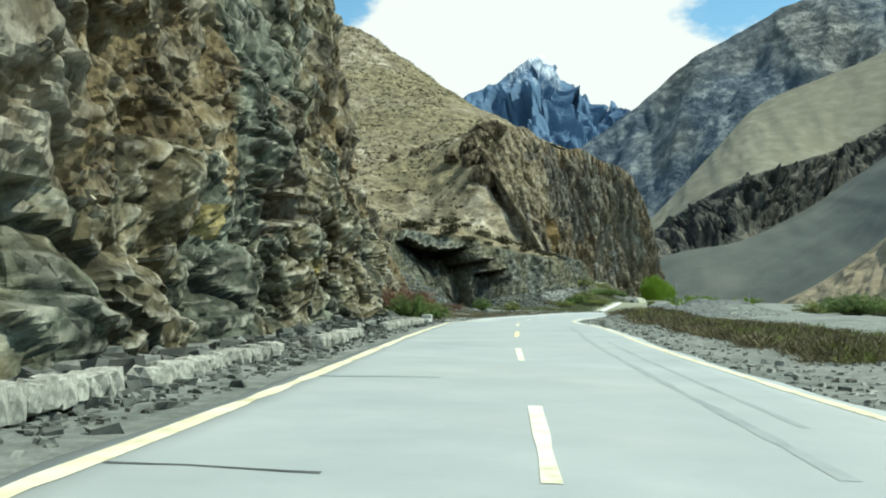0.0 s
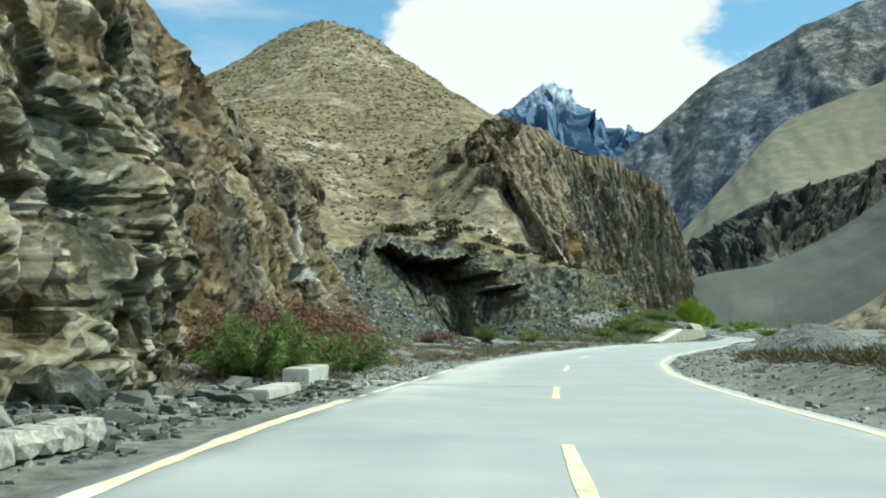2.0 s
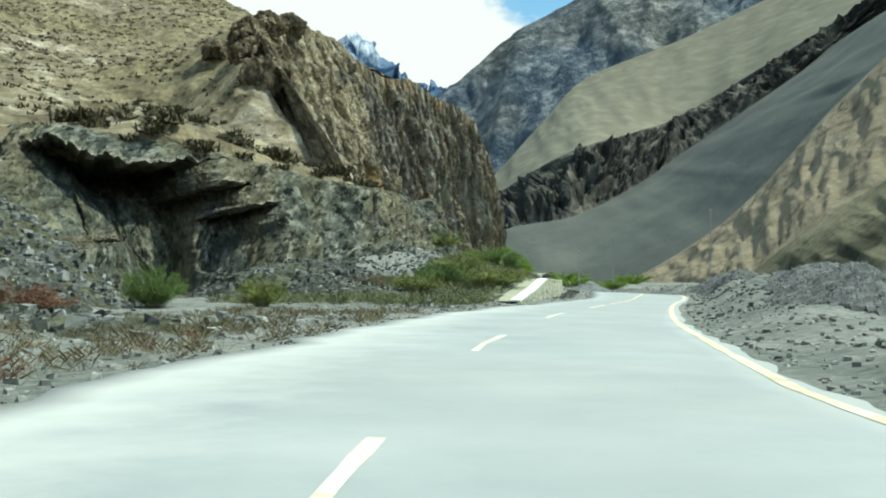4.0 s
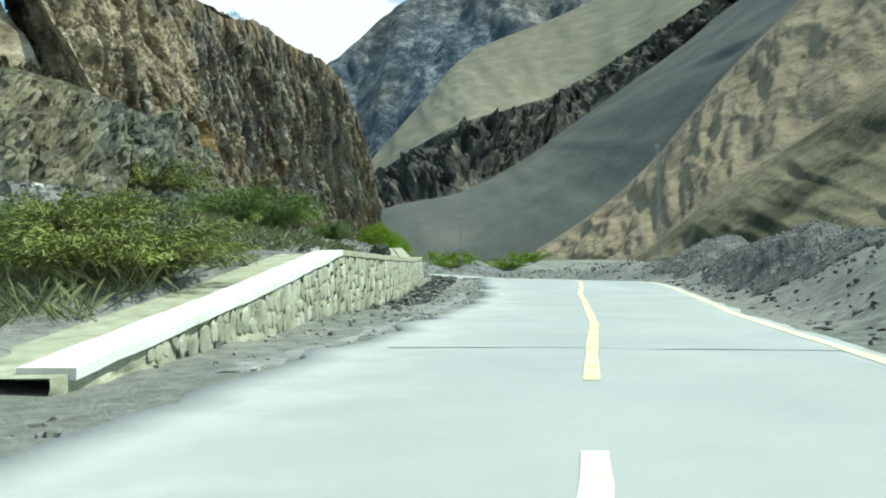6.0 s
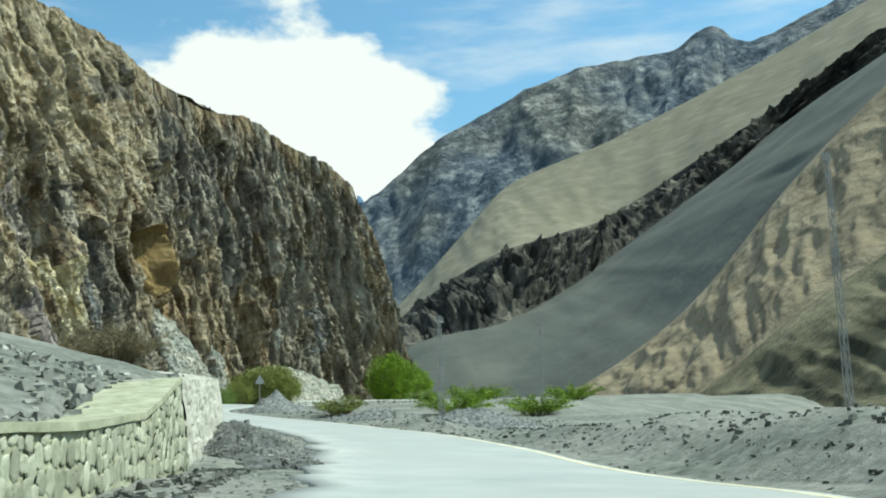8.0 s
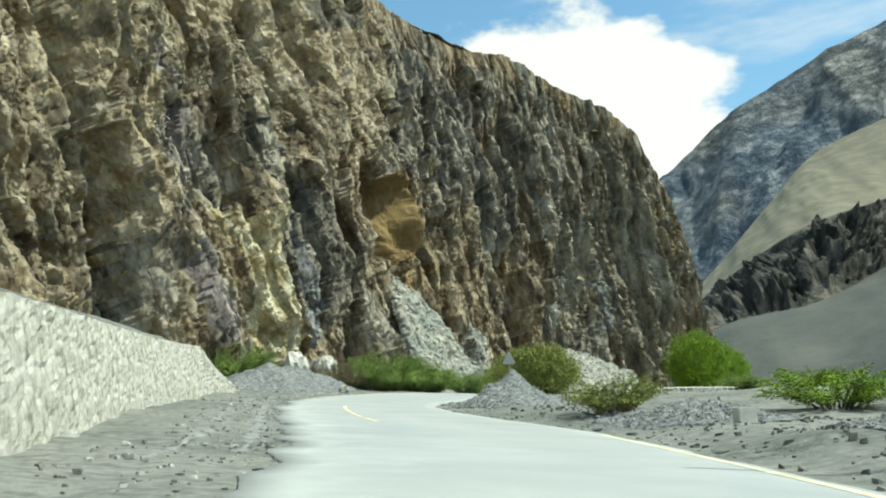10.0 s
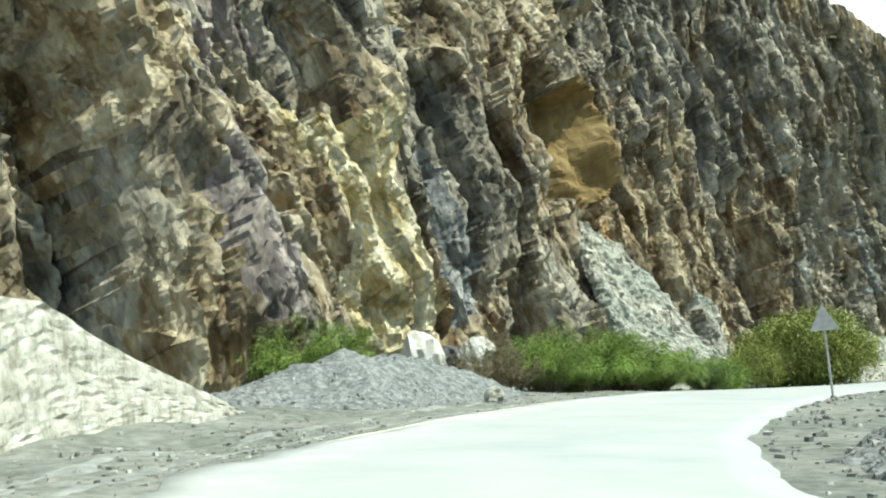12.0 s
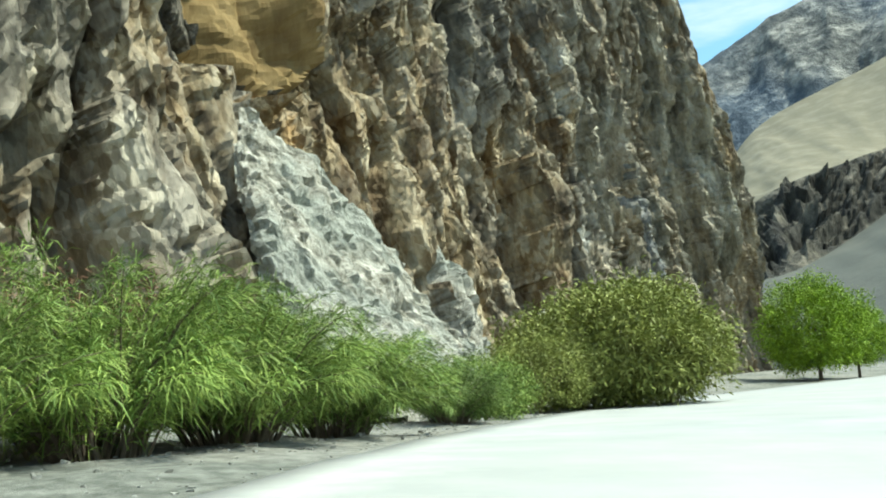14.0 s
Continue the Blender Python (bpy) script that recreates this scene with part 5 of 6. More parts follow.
def stone_shape(seed, name):
    """One rounded face stone: a bulging irregular octagon, 24 triangles."""
    r = random.Random(seed)
    verts, faces = [], []
    n = 8
    rad = [r.uniform(0.8, 1.14) for _ in range(n)]
    for ring, (k, out) in enumerate(((1.0, -0.5), (0.9, 0.45), (0.68, 0.9))):
        for i in range(n):
            a = 2 * math.pi * i / n
            x = math.copysign(abs(math.cos(a)) ** 0.7, math.cos(a)) * rad[i] * k
            z = math.copysign(abs(math.sin(a)) ** 0.7, math.sin(a)) * rad[i] * k
            verts.append((x, -out * r.uniform(0.85, 1.1), z))
    for ring in (0, 1):
        for i in range(n):
            a, b = ring * n + i, ring * n + (i + 1) % n
            faces.append((a, b, b + n, a + n))
    faces.append(tuple(range(2 * n, 3 * n)))
    return verts, faces


wall_thing = tagged(new("retaining_wall"), "greenish grey stone retaining wall with a sloping white end", "wall", kind="structure")
wall_body("wall_core", 136.5, 188.6, mortar, wall_thing, 0.03, 671)
SHAPES = [stone_shape(k, "stone") for k in range(6)]
shape_meshes = [mesh_of("stone", v, f, stone_mat) for v, f in SHAPES]
rng = random.Random(5)
places = []
s = 137.4
col = 0
while s < 188:
    w = rng.uniform(0.19, 0.36)
    top_h = float(wall_top(s)) - 0.06
    h = 0.02 + rng.uniform(-0.1, 0.05)
    while h < top_h - 0.08:
        hh = min(rng.uniform(0.2, 0.42), top_h - h)
        if hh > 0.1:
            places.append((s + w / 2 + rng.uniform(-0.03, 0.03), h + hh / 2, w * rng.uniform(0.48, 0.56), hh * rng.uniform(0.48, 0.55), rng.uniform(0.008, 0.02), rng.uniform(-22, 22), rng.randrange(6)))
        h += hh
    s += w
def stone_matrix(st, hgt, hw, hh, dep, tiltz):
    p = plan(st, float(wall_d(st)) - 0.12 * hgt + 0.01)
    t = np.array([np.interp(st, AXIS_S, TANG[:, 0]), np.interp(st, AXIS_S, TANG[:, 1])])
    dw = (float(wall_d(st + 0.2)) - float(wall_d(st - 0.2))) / 0.4
    yaw = math.degrees(math.atan2(t[1], t[0])) - math.degrees(math.atan(dw))
    return Matrix.Translation((p[0], p[1], float(plan(st, float(wall_d(st)))[2]) + hgt)) @ pose(0, 0, 0, 0, tiltz, yaw) @ Matrix.Diagonal((hw, dep, hh, 1))
near_places = [q for q in places if 145.5 < q[0] < 158][:300]
near_set = set(id(q) for q in near_places)
for q in near_places:
    ob = new("stone", shape_meshes[q[6]])
    ob.parent = wall_thing
    ob.matrix_world = stone_matrix(*q[:6])
jv, jf = [], []
for q in places:
    if id(q) in near_set:
        continue
    m = stone_matrix(*q[:6])
    base = len(jv)
    v, f = SHAPES[q[6]]
    jv += [tuple(m @ Vector(c)) for c in v]
    jf += [tuple(i + base for i in face) for face in f]
ob = new("face_stones", mesh_of("face_stones", jv, jf, stone_joined))
ob.parent = wall_thing
tagged(ob, kind="stuff")
# coping: white on the ramp, stone further on
for name, a, b, mat, label in (("coping", 136.8, 147.8, coping_mat, "white-washed sloping coping"), ("coping", 147.8, 188.4, mortar, "")):
    sa = np.linspace(a, b, int((b - a) / 0.4) + 2)
    hd = wall_d(sa) - 0.12 * wall_top(sa)
    rows = []
    for off, up in ((0.06, -0.05), (0.06, 0.06), (-0.5, 0.06), (-0.5, -0.05)):
        p = plan(sa, hd + off)
        p[:, 2] = plan(sa, wall_d(sa))[:, 2] + wall_top(sa) + up + fbm(np.stack([sa * 2, sa * 0 + off, sa * 0], 1), 5, 2) * 0.012
        rows.append(p)
    strip = np.stack(rows, 1)
    strip = np.concatenate([strip, strip[:, :1]], 1)
    caps = [np.repeat(strip[k:k + 1, :4].mean(1, keepdims=True), 5, 1) for k in (0, -1 % len(strip))]
    surface(name, np.concatenate([caps[0], strip, caps[1]], 0), mat, wall_thing, label)
pale_wall = tagged(new("plastered_wall"), "pale rough plastered stone wall beside the bend", "wall", kind="structure")
wall_body("wall_core", 188.6, 253.4, plaster, pale_wall, 0.05, 691, 26)


# ---- low stone kerb and concrete block by the layered cliff ----
kerb_stone = ramp_material("lichen-grey kerb stone", [(0.3, (0.18, 0.18, 0.15)), (0.5, (0.35, 0.345, 0.295)), (0.7, (0.55, 0.54, 0.47))], 5.0, (1, 1, 1), 9, bump=0.6, bump_scale=16, dist=0.03)
object_random(kerb_stone, 0.7, 1.2)


def rough_block(seed):
    """A roughly squared stone, one metre each way, 48 triangles."""
    bm = bmesh.new()
    bmesh.ops.create_cube(bm, size=1)
    bmesh.ops.subdivide_edges(bm, edges=bm.edges[:], cuts=1, use_grid_fill=True)
    r = random.Random(seed)
    for v in bm.verts:
        k = 1 - 0.10 * ((abs(v.co.x) > 0.4) + (abs(v.co.y) > 0.4) + (abs(v.co.z) > 0.4) - 1)
        v.co = Vector(c * k + r.uniform(-0.07, 0.07) for c in v.co)
    me = bpy.data.meshes.new("stone")
    bm.to_mesh(me)
    bm.free()
    me.materials.append(kerb_stone)
    return me


kerb_meshes = [rough_block(30 + k) for k in range(6)]
for a, b, d0, hgt in ((7.0, 12.2, -4.9, 0.36), (13.0, 20.6, -4.8, 0.31), (24.5, 31.0, -4.55, 0.3), (36.0, 48.5, -4.4, 0.31)):
    thing = tagged(new("stone_kerb"), "low broken white-grey stone kerb at the roadside", "kerb", "kerbs below the cliff")
    c = plan((a + b) / 2, d0)
    thing.location = c
    st = a
    while st < b:
        ln = rng.uniform(0.26, 0.5)
        p = plan(st + ln / 2, d0 + rng.uniform(-0.04, 0.04))
        yaw = math.degrees(math.atan2(np.interp(st, AXIS_S, TANG[:, 1]), np.interp(st, AXIS_S, TANG[:, 0])))
        ob = new("stone", kerb_meshes[rng.randrange(6)])
        ob.parent = thing
        ob.matrix_basis = Matrix.Translation((-c[0], -c[1], -c[2])) @ Matrix.Translation((p[0], p[1], p[2] + hgt * 0.4)) @ pose(0, 0, 0, rng.uniform(-6, 6), rng.uniform(-5, 5), yaw) @ Matrix.Diagonal((ln * 1.1, 0.42, hgt * rng.uniform(0.85, 1.2), 1))
        st += ln


def box_bm(x, y, z, bevel=0.02):
    bm = bmesh.new()
    bmesh.ops.create_cube(bm, size=1)
    bmesh.ops.scale(bm, vec=(x, y, z), verts=bm.verts)
    bmesh.ops.translate(bm, vec=(0, 0, z / 2), verts=bm.verts)
    if bevel:
        bmesh.ops.bevel(bm, geom=bm.edges[:], offset=bevel, segments=2, affect="EDGES")
    return bm


concrete = ramp_material("weathered pale concrete", [(0.3, (0.34, 0.345, 0.30)), (0.6, (0.50, 0.50, 0.45)), (0.75, (0.60, 0.60, 0.55))], 2.0, (1, 1, 1), 9, bump=0.4, bump_scale=20, dist=0.02)


def concrete_block(s, d, size, yaw, label):
    ob = part("concrete_block", box_bm(*size, 0.03), concrete)
    p = plan(s, d)
    ob.matrix_world = pose(p[0], p[1], p[2] - 0.06, 0, 0, yaw)
    return tagged(ob, label, "block")


concrete_block(61.9, -5.8, (0.6, 3.05, 0.45), 0, "pale concrete guard block standing at the road edge")
concrete_block(57.6, -5.2, (0.5, 2.6, 0.2), -3, "long low pale concrete kerb block")
concrete_block(62.5, -4.2, (0.5, 0.5, 0.12), 20, "flat pale concrete slab on gravel")
concrete_block(52.0, 4.9, (0.4, 0.9, 0.35), 10, "weathered concrete marker block on the verge")


# ---- gravel heaps ----
pale_gravel = ramp_material("pale blue-grey crushed gravel", [(0.30, (0.075, 0.082, 0.08)), (0.48, (0.175, 0.187, 0.185)), (0.68, (0.36, 0.37, 0.365))], 5.0, (1, 1, 1), 10, bump=0.9, bump_scale=12, dist=0.08, spread=0.7)
def heap(name, x, y, size, yaw, mat, label, seed, n=70):
    """A heap of gravel: a rounded cone with a ragged slope, sunk into the ground."""
    u = np.linspace(-1.25, 1.25, n)
    X, Y = np.meshgrid(u, u, indexing="ij")
    p = np.stack([X.ravel() * size[0], Y.ravel() * size[1], 0 * X.ravel()], 1)
    r = np.sqrt(X ** 2 + Y ** 2).ravel() + fbm(p * 0.5, seed, 3) * 0.12
    h = np.clip(1 - r, -0.25, 1) ** 1.0 * size[2]
    h = h + np.clip(1 - r, 0, 1) ** 0.5 * 0.22 * fbm(p * 0.9, seed + 3, 4)
    val, joint = facets(p * 3.0, seed + 7)
    h = h + val * 0.05 + fbm(p * 5, seed + 9, 2) * 0.02
    c, sn_ = math.cos(radians(yaw)), math.sin(radians(yaw))
    wx, wy = x + p[:, 0] * c - p[:, 1] * sn_, y + p[:, 0] * sn_ + p[:, 1] * c
    gz = ground_height(wx, wy)
    g = np.stack([wx, wy, np.where(h > 0, gz + h, gz - 0.35)], 1).reshape(n, n, 3)
    return tagged(surface(name, g, mat), label, "gravel heap")


heap("mound", 39.7, 235.2, (2.6, 4.6, 1.4), -6, pale_gravel, "conical heap of grey gravel at the road edge", 701)
heap("mound", 44.6, 219.0, (2.8, 3.8, 0.5), 15, pale_gravel, "low spread heap of grey gravel", 702)
heap("mound", 48.4, 209.0, (2.6, 5.0, 0.9), 10, pale_gravel, "long heap of grey gravel beside the bend", 703)
heap("mound", 25.2, 254.5, (3.6, 8.5, 1.7), -18, pale_gravel, "long mound of pale grey gravel below the cliff", 704, 100)
heap("mound", 35.4, 186.5, (1.6, 6.0, 0.6), 8, scree_mat, "gravel banked against the wall", 705)
heap("mound", 40.0, 150.5, (2.6, 11.0, 0.8), -22, scree_mat, "long bank of dark grey rubble beside the road", 706, 100)
heap("mound", 48.0, 168.0, (3.6, 12.0, 0.9), -22, scree_mat, "long bank of dark grey rubble beside the road", 707, 100)
heap("mound", 18.5, 88.0, (3.0, 14.0, 1.1), -18, scree_mat, "low bank of grey rubble beside the road", 708, 100)
heap("mound", 28.0, 116.0, (3.4, 14.0, 1.3), -24, scree_mat, "low bank of grey rubble beside the road", 709, 100)


# ---- plants ----
def leaf_material(name, dark, light, rough=0.6):
    m, n, l, b = material(name, rough, 0.3)
    geo_ = n.new("ShaderNodeNewGeometry")
    r = n.new("ShaderNodeValToRGB")
    r.color_ramp.elements[0].color, r.color_ramp.elements[1].color = (*dark, 1), (*light, 1)
    l.new(geo_.outputs["Random Per Island"], r.inputs["Fac"])
    tcx = n.new("ShaderNodeTexCoord")
    nz_ = n.new("ShaderNodeTexNoise")
    nz_.inputs["Scale"].default_value = 1.2
    l.new(tcx.outputs["Object"], nz_.inputs["Vector"])
    mr = n.new("ShaderNodeMapRange")
    mr.inputs["From Min"].default_value, mr.inputs["From Max"].default_value = 0.3, 0.7
    mr.inputs["To Min"].default_value, mr.inputs["To Max"].default_value = 0.65, 1.35
    l.new(nz_.outputs["Fac"], mr.inputs["Value"])
    sc_ = n.new("ShaderNodeVectorMath")
    sc_.operation = "SCALE"
    l.new(r.outputs["Color"], sc_.inputs[0])
    l.new(mr.outputs["Result"], sc_.inputs["Scale"])
    l.new(sc_.outputs["Vector"], b.inputs["Base Color"])
    b.inputs["Subsurface Weight"].default_value = 0.0
    return m


leaf_green = leaf_material("fresh green feathery leaves", (0.075, 0.15, 0.025), (0.29, 0.38, 0.09))
leaf_deep = leaf_material("deep green feathery leaves", (0.045, 0.095, 0.018), (0.20, 0.28, 0.07))
leaf_sage = leaf_material("dusty sage-green grass", (0.10, 0.115, 0.05), (0.25, 0.26, 0.13))
leaf_olive = leaf_material("olive green leaves", (0.135, 0.165, 0.035), (0.25, 0.28, 0.07))
leaf_bright = leaf_material("bright yellow-green leaves", (0.10, 0.19, 0.01), (0.25, 0.37, 0.025))
leaf_red = leaf_material("rusty red-brown twigs", (0.09, 0.045, 0.025), (0.25, 0.13, 0.075))
leaf_dry = leaf_material("dry straw-brown twigs", (0.105, 0.085, 0.045), (0.24, 0.205, 0.115))
bark = ramp_material("grey-brown bark", [(0.3, (0.07, 0.055, 0.04)), (0.7, (0.20, 0.165, 0.12))], 6.0, (1, 1, 0.3), 8, bump=0.6, bump_scale=20, dist=0.02)


def blades(points, dirs, length, width, seed, droop=0.35):
    """Narrow leaves: two-segment strips from points along dirs, bending down. Returns vertices and triangles."""
    r = np.random.RandomState(seed)
    n = len(points)
    ln = length * r.uniform(0.6, 1.25, n)[:, None]
    side = np.cross(dirs, r.normal(size=(n, 3)))
    side /= np.linalg.norm(side, axis=1)[:, None] + 1e-9
    w = width * r.uniform(0.6, 1.2, n)[:, None]
    mid = points + dirs * ln * 0.5
    tip = points + dirs * ln - np.array([0, 0, 1]) * ln * droop
    v = np.stack([points, mid - side * w * 0.5, mid + side * w * 0.5, tip], 1).reshape(-1, 3)
    k = np.arange(n)[:, None] * 4
    t = np.concatenate([k + [0, 2, 1], k + [1, 2, 3]], 1).reshape(-1, 3)
    return v, t


def tube(path, r0, r1, sides=5):
    """Tapered tube along a path."""
    path = np.asarray(path, float)
    n = len(path)
    d = np.gradient(path, axis=0)
    d /= np.linalg.norm(d, axis=1)[:, None] + 1e-9
    a = np.cross(d, [0.31, 0.17, 0.93])
    a /= np.linalg.norm(a, axis=1)[:, None] + 1e-9
    b = np.cross(d, a)
    rad = np.linspace(r0, r1, n)[:, None]
    v = []
    for k in range(sides):
        w = 2 * math.pi * k / sides
        v.append(path + (a * math.cos(w) + b * math.sin(w)) * rad)
    v = np.stack(v, 1).reshape(-1, 3)
    t = []
    for i in range(n - 1):
        for k in range(sides):
            p, q = i * sides + k, i * sides + (k + 1) % sides
            t += [(p, q, q + sides), (p, q + sides, p + sides)]
    return v, np.array(t)


def merge(pieces):
    v, t, base = [], [], 0
    for a, b in pieces:
        v.append(a)
        t.append(b + base)
        base += len(a)
    return np.concatenate(v), np.concatenate(t)


def shrub_meshes(seed, leaf, plumes=46, per=95, length=0.16, width=0.018, spread=1.0, upright=0.6, second=None):
    """A feathery shrub about 2 m across and 1.5 m high: arching stems, each ending in a plume of narrow leaves."""
    r = np.random.RandomState(seed)
    stems, pts, dirs = [], [], []
    for k in range(plumes):
        az = r.uniform(0, 2 * math.pi)
        out = spread * r.uniform(0.05, 1.0) ** 0.6
        top = np.array([math.cos(az) * out, math.sin(az) * out, r.uniform(0.45, 1.45) * (1.15 - 0.55 * out) + 0.12])
        start = np.array([math.cos(az) * out * 0.25 + r.normal() * 0.06, math.sin(az) * out * 0.25 + r.normal() * 0.06, -0.08])
        lean_ = np.array([math.cos(az), math.sin(az), 0]) * 0.22
        w = np.linspace(0, 1, 7)[:, None]
        path = start * (1 - w) + top * w + np.array([0, 0, 1]) * 0.22 * np.sin(np.pi * w) * upright + lean_ * w ** 2
        stems.append(tube(path, 0.012, 0.003, 3))
        f = r.uniform(0.12, 1.0, per) ** 0.75
        i = f * 6
        lo = np.clip(i.astype(int), 0, 5)
        p = path[lo] * (1 - (i - lo))[:, None] + path[lo + 1] * (i - lo)[:, None]
        g = path[np.clip(lo + 1, 0, 6)] - path[lo]
        g /= np.linalg.norm(g, axis=1)[:, None] + 1e-9
        d = g * 0.75 + r.normal(size=(per, 3)) * 0.55
        d /= np.linalg.norm(d, axis=1)[:, None]
        pts.append(p + r.normal(size=(per, 3)) * 0.04)
        dirs.append(d)
    sv, st = merge(stems)
    lv, lt = blades(np.concatenate(pts), np.concatenate(dirs), length, width, seed)
    return tri_mesh("woody_base", sv, st, bark), tri_mesh("foliage", lv, lt, leaf)


def shrub(meshes, x, y, z, size, yaw, label, group="", name="shrub", category="shrub"):
    ob = tagged(new(name), label, category, group)
    ob.matrix_world = pose(x, y, z, 0, 0, yaw) @ Matrix.Diagonal((*size, 1))
    for pname, me in zip(("woody_base", "foliage"), meshes):
        c = new(pname, me)
        c.parent = ob
    return ob


GREEN = [shrub_meshes(800 + k, leaf_green, 125, 210, 0.19, 0.009, 1.0, 0.9) for k in range(2)]
DEEP = [shrub_meshes(805 + k, leaf_deep, 110, 180, 0.17, 0.012) for k in range(2)]
OLIVE_S = [shrub_meshes(810 + k, leaf_olive, 80, 110, 0.11, 0.026, 1.0, 0.9) for k in range(2)]
RED = shrub_meshes(820, leaf_red, 80, 120, 0.17, 0.016)
DRY = shrub_meshes(830, leaf_dry, 70, 120, 0.18, 0.013, 0.9)
YELLOW = shrub_meshes(840, leaf_bright, 60, 110, 0.12, 0.03)


def foot(x, y, z=None):
    """Ground height at a place, or z where it stands on a slope of its own."""
    return float(ground_height(np.array([x]), np.array([y]))[0]) if z is None else z


for k, (me, x, y, z, sz, label) in enumerate((
        (DEEP[0], -3.8, 60.2, None, (1.3, 1.8, 1.1), "green feathery shrub below the rock face"),
        (RED, -4.4, 61.8, None, (1.7, 1.9, 1.55), "rusty red feathery shrub below the rock face"),
        (RED, -3.6, 65.8, None, (1.4, 1.7, 1.2), "rusty red feathery shrub by the road"),
        (DEEP[1], -3.3, 64.0, None, (1.2, 1.5, 0.95), "green feathery shrub beside a concrete block"),
        (RED, -4.9, 72.5, None, (2.0, 2.2, 1.5), "rusty red feathery shrub on gravel"),
        (RED, -4.4, 78.0, None, (1.6, 1.9, 1.0), "rusty red feathery shrub on gravel"),
        (DEEP[0], -2.6, 67.5, None, (1.2, 1.5, 0.9), "small green feathery shrub on gravel"),
        (DEEP[1], 2.5, 122.0, None, (1.0, 1.0, 1.1), "dark green shrub at the foot of the bench"),
        (OLIVE_S[0], 6.4, 124.0, None, (0.9, 0.9, 0.9), "olive shrub at the foot of the bench"),
        (RED, -1.5, 118.0, None, (1.6, 1.6, 0.8), "low rusty shrub below the dark hollow"),
        (OLIVE_S[1], 19.5, 139.0, None, (1.7, 1.7, 0.9), "olive shrub behind the wall"),
        (OLIVE_S[0], 18.5, 145.0, None, (1.6, 1.6, 0.8), "olive shrub behind the wall"),
        (OLIVE_S[0], 14.6, 137.5, None, (1.3, 1.3, 0.8), "olive shrub on the gravel before the wall"),
        (DEEP[0], 16.6, 141.0, None, (1.5, 1.5, 1.0), "green shrub on the gravel before the wall"),
        (DRY, 12.6, 140.5, None, (1.2, 1.2, 0.7), "dry straw-coloured shrub below the rock bench"),
        (DEEP[1], 22.6, 154.0, None, (1.8, 2.0, 1.0), "green shrub on the terrace behind the wall"),
        (OLIVE_S[1], 23.6, 160.5, None, (2.2, 2.6, 1.1), "olive shrub on the terrace behind the wall"),
        (DRY, 25.4, 165.5, None, (1.2, 1.4, 0.7), "dry straw-coloured shrub on the terrace"),
        (DEEP[0], 28.0, 170.5, None, (1.1, 1.1, 0.8), "green shrub on the stony terrace"),
        (OLIVE_S[0], 19.5, 163.0, None, (2.4, 2.4, 1.4), "olive shrub below the bench"),
        (DRY, 31.6, 194.0, None, (1.4, 1.5, 1.0), "tall dry brush above the plastered wall"),
        (DRY, 30.2, 200.5, None, (1.4, 1.5, 1.0), "tall dry brush above the plastered wall"),
        (GREEN[0], 21.4, 257.0, None, (2.3, 2.3, 2.0), "green feathery shrub at the foot of the cliff"),
        (DRY, 21.8, 258.8, None, (1.1, 1.1, 1.5), "dry brush at the foot of the cliff"),
        (DRY, 26.6, 263.6, None, (1.6, 1.4, 1.5), "dry straw-coloured brush beside a white boulder"),
        (DRY, 27.3, 266.2, None, (1.2, 1.2, 1.3), "dry straw-coloured brush below the cliff"),
        (GREEN[1], 28.4, 268.6, None, (2.1, 2.1, 1.9), "tall green feathery shrub by the road"),
        (GREEN[0], 29.8, 271.3, None, (2.6, 2.6, 2.3), "tall green feathery shrub by the road"),
        (GREEN[1], 31.2, 274.6, None, (2.6, 2.6, 2.1), "tall green feathery shrub by the road"),
        (GREEN[0], 32.8, 278.0, None, (2.3, 2.3, 1.75), "green feathery shrub by the road"),
        (RED, 28.6, 273.4, None, (1.9, 1.9, 2.4), "rusty shrub behind green brush"),
        (DEEP[1], 35.4, 284.5, None, (1.5, 1.5, 1.2), "dark green shrub by the road"),
        (OLIVE_S[0], 42.8, 222.0, None, (1.5, 1.3, 0.95), "round olive shrub among gravel heaps"),
        (YELLOW, 52.5, 231.0, None, (2.6, 2.6, 1.2), "yellow-green shrub on the river flat"),
        (YELLOW, 57.0, 226.0, None, (2.4, 2.4, 1.2), "yellow-green shrub on the river flat"),
        (YELLOW, 78.0, 318.0, None, (5.0, 4.0, 2.2), "yellow-green shrubs beyond the road"),
        (GREEN[0], 70.0, 322.0, None, (4.0, 3.0, 1.6), "green shrubs beyond the road"),
        (YELLOW, 88.0, 300.0, None, (4.0, 4.0, 2.0), "yellow-green shrubs on the river flat"),
        (OLIVE_S[1], 75.0, 205.0, None, (5.0, 4.0, 2.6), "olive shrubs on the river flat"),
        (DEEP[1], 60.0, 150.0, None, (4.0, 4.0, 2.4), "dark green shrubs on the river flat"),
        (OLIVE_S[0], 70.0, 165.0, None, (5.0, 4.0, 2.8), "olive shrubs on the river flat"))):
    shrub(me, x, y, foot(x, y, z) - 0.03, sz, k * 67 % 360, label)


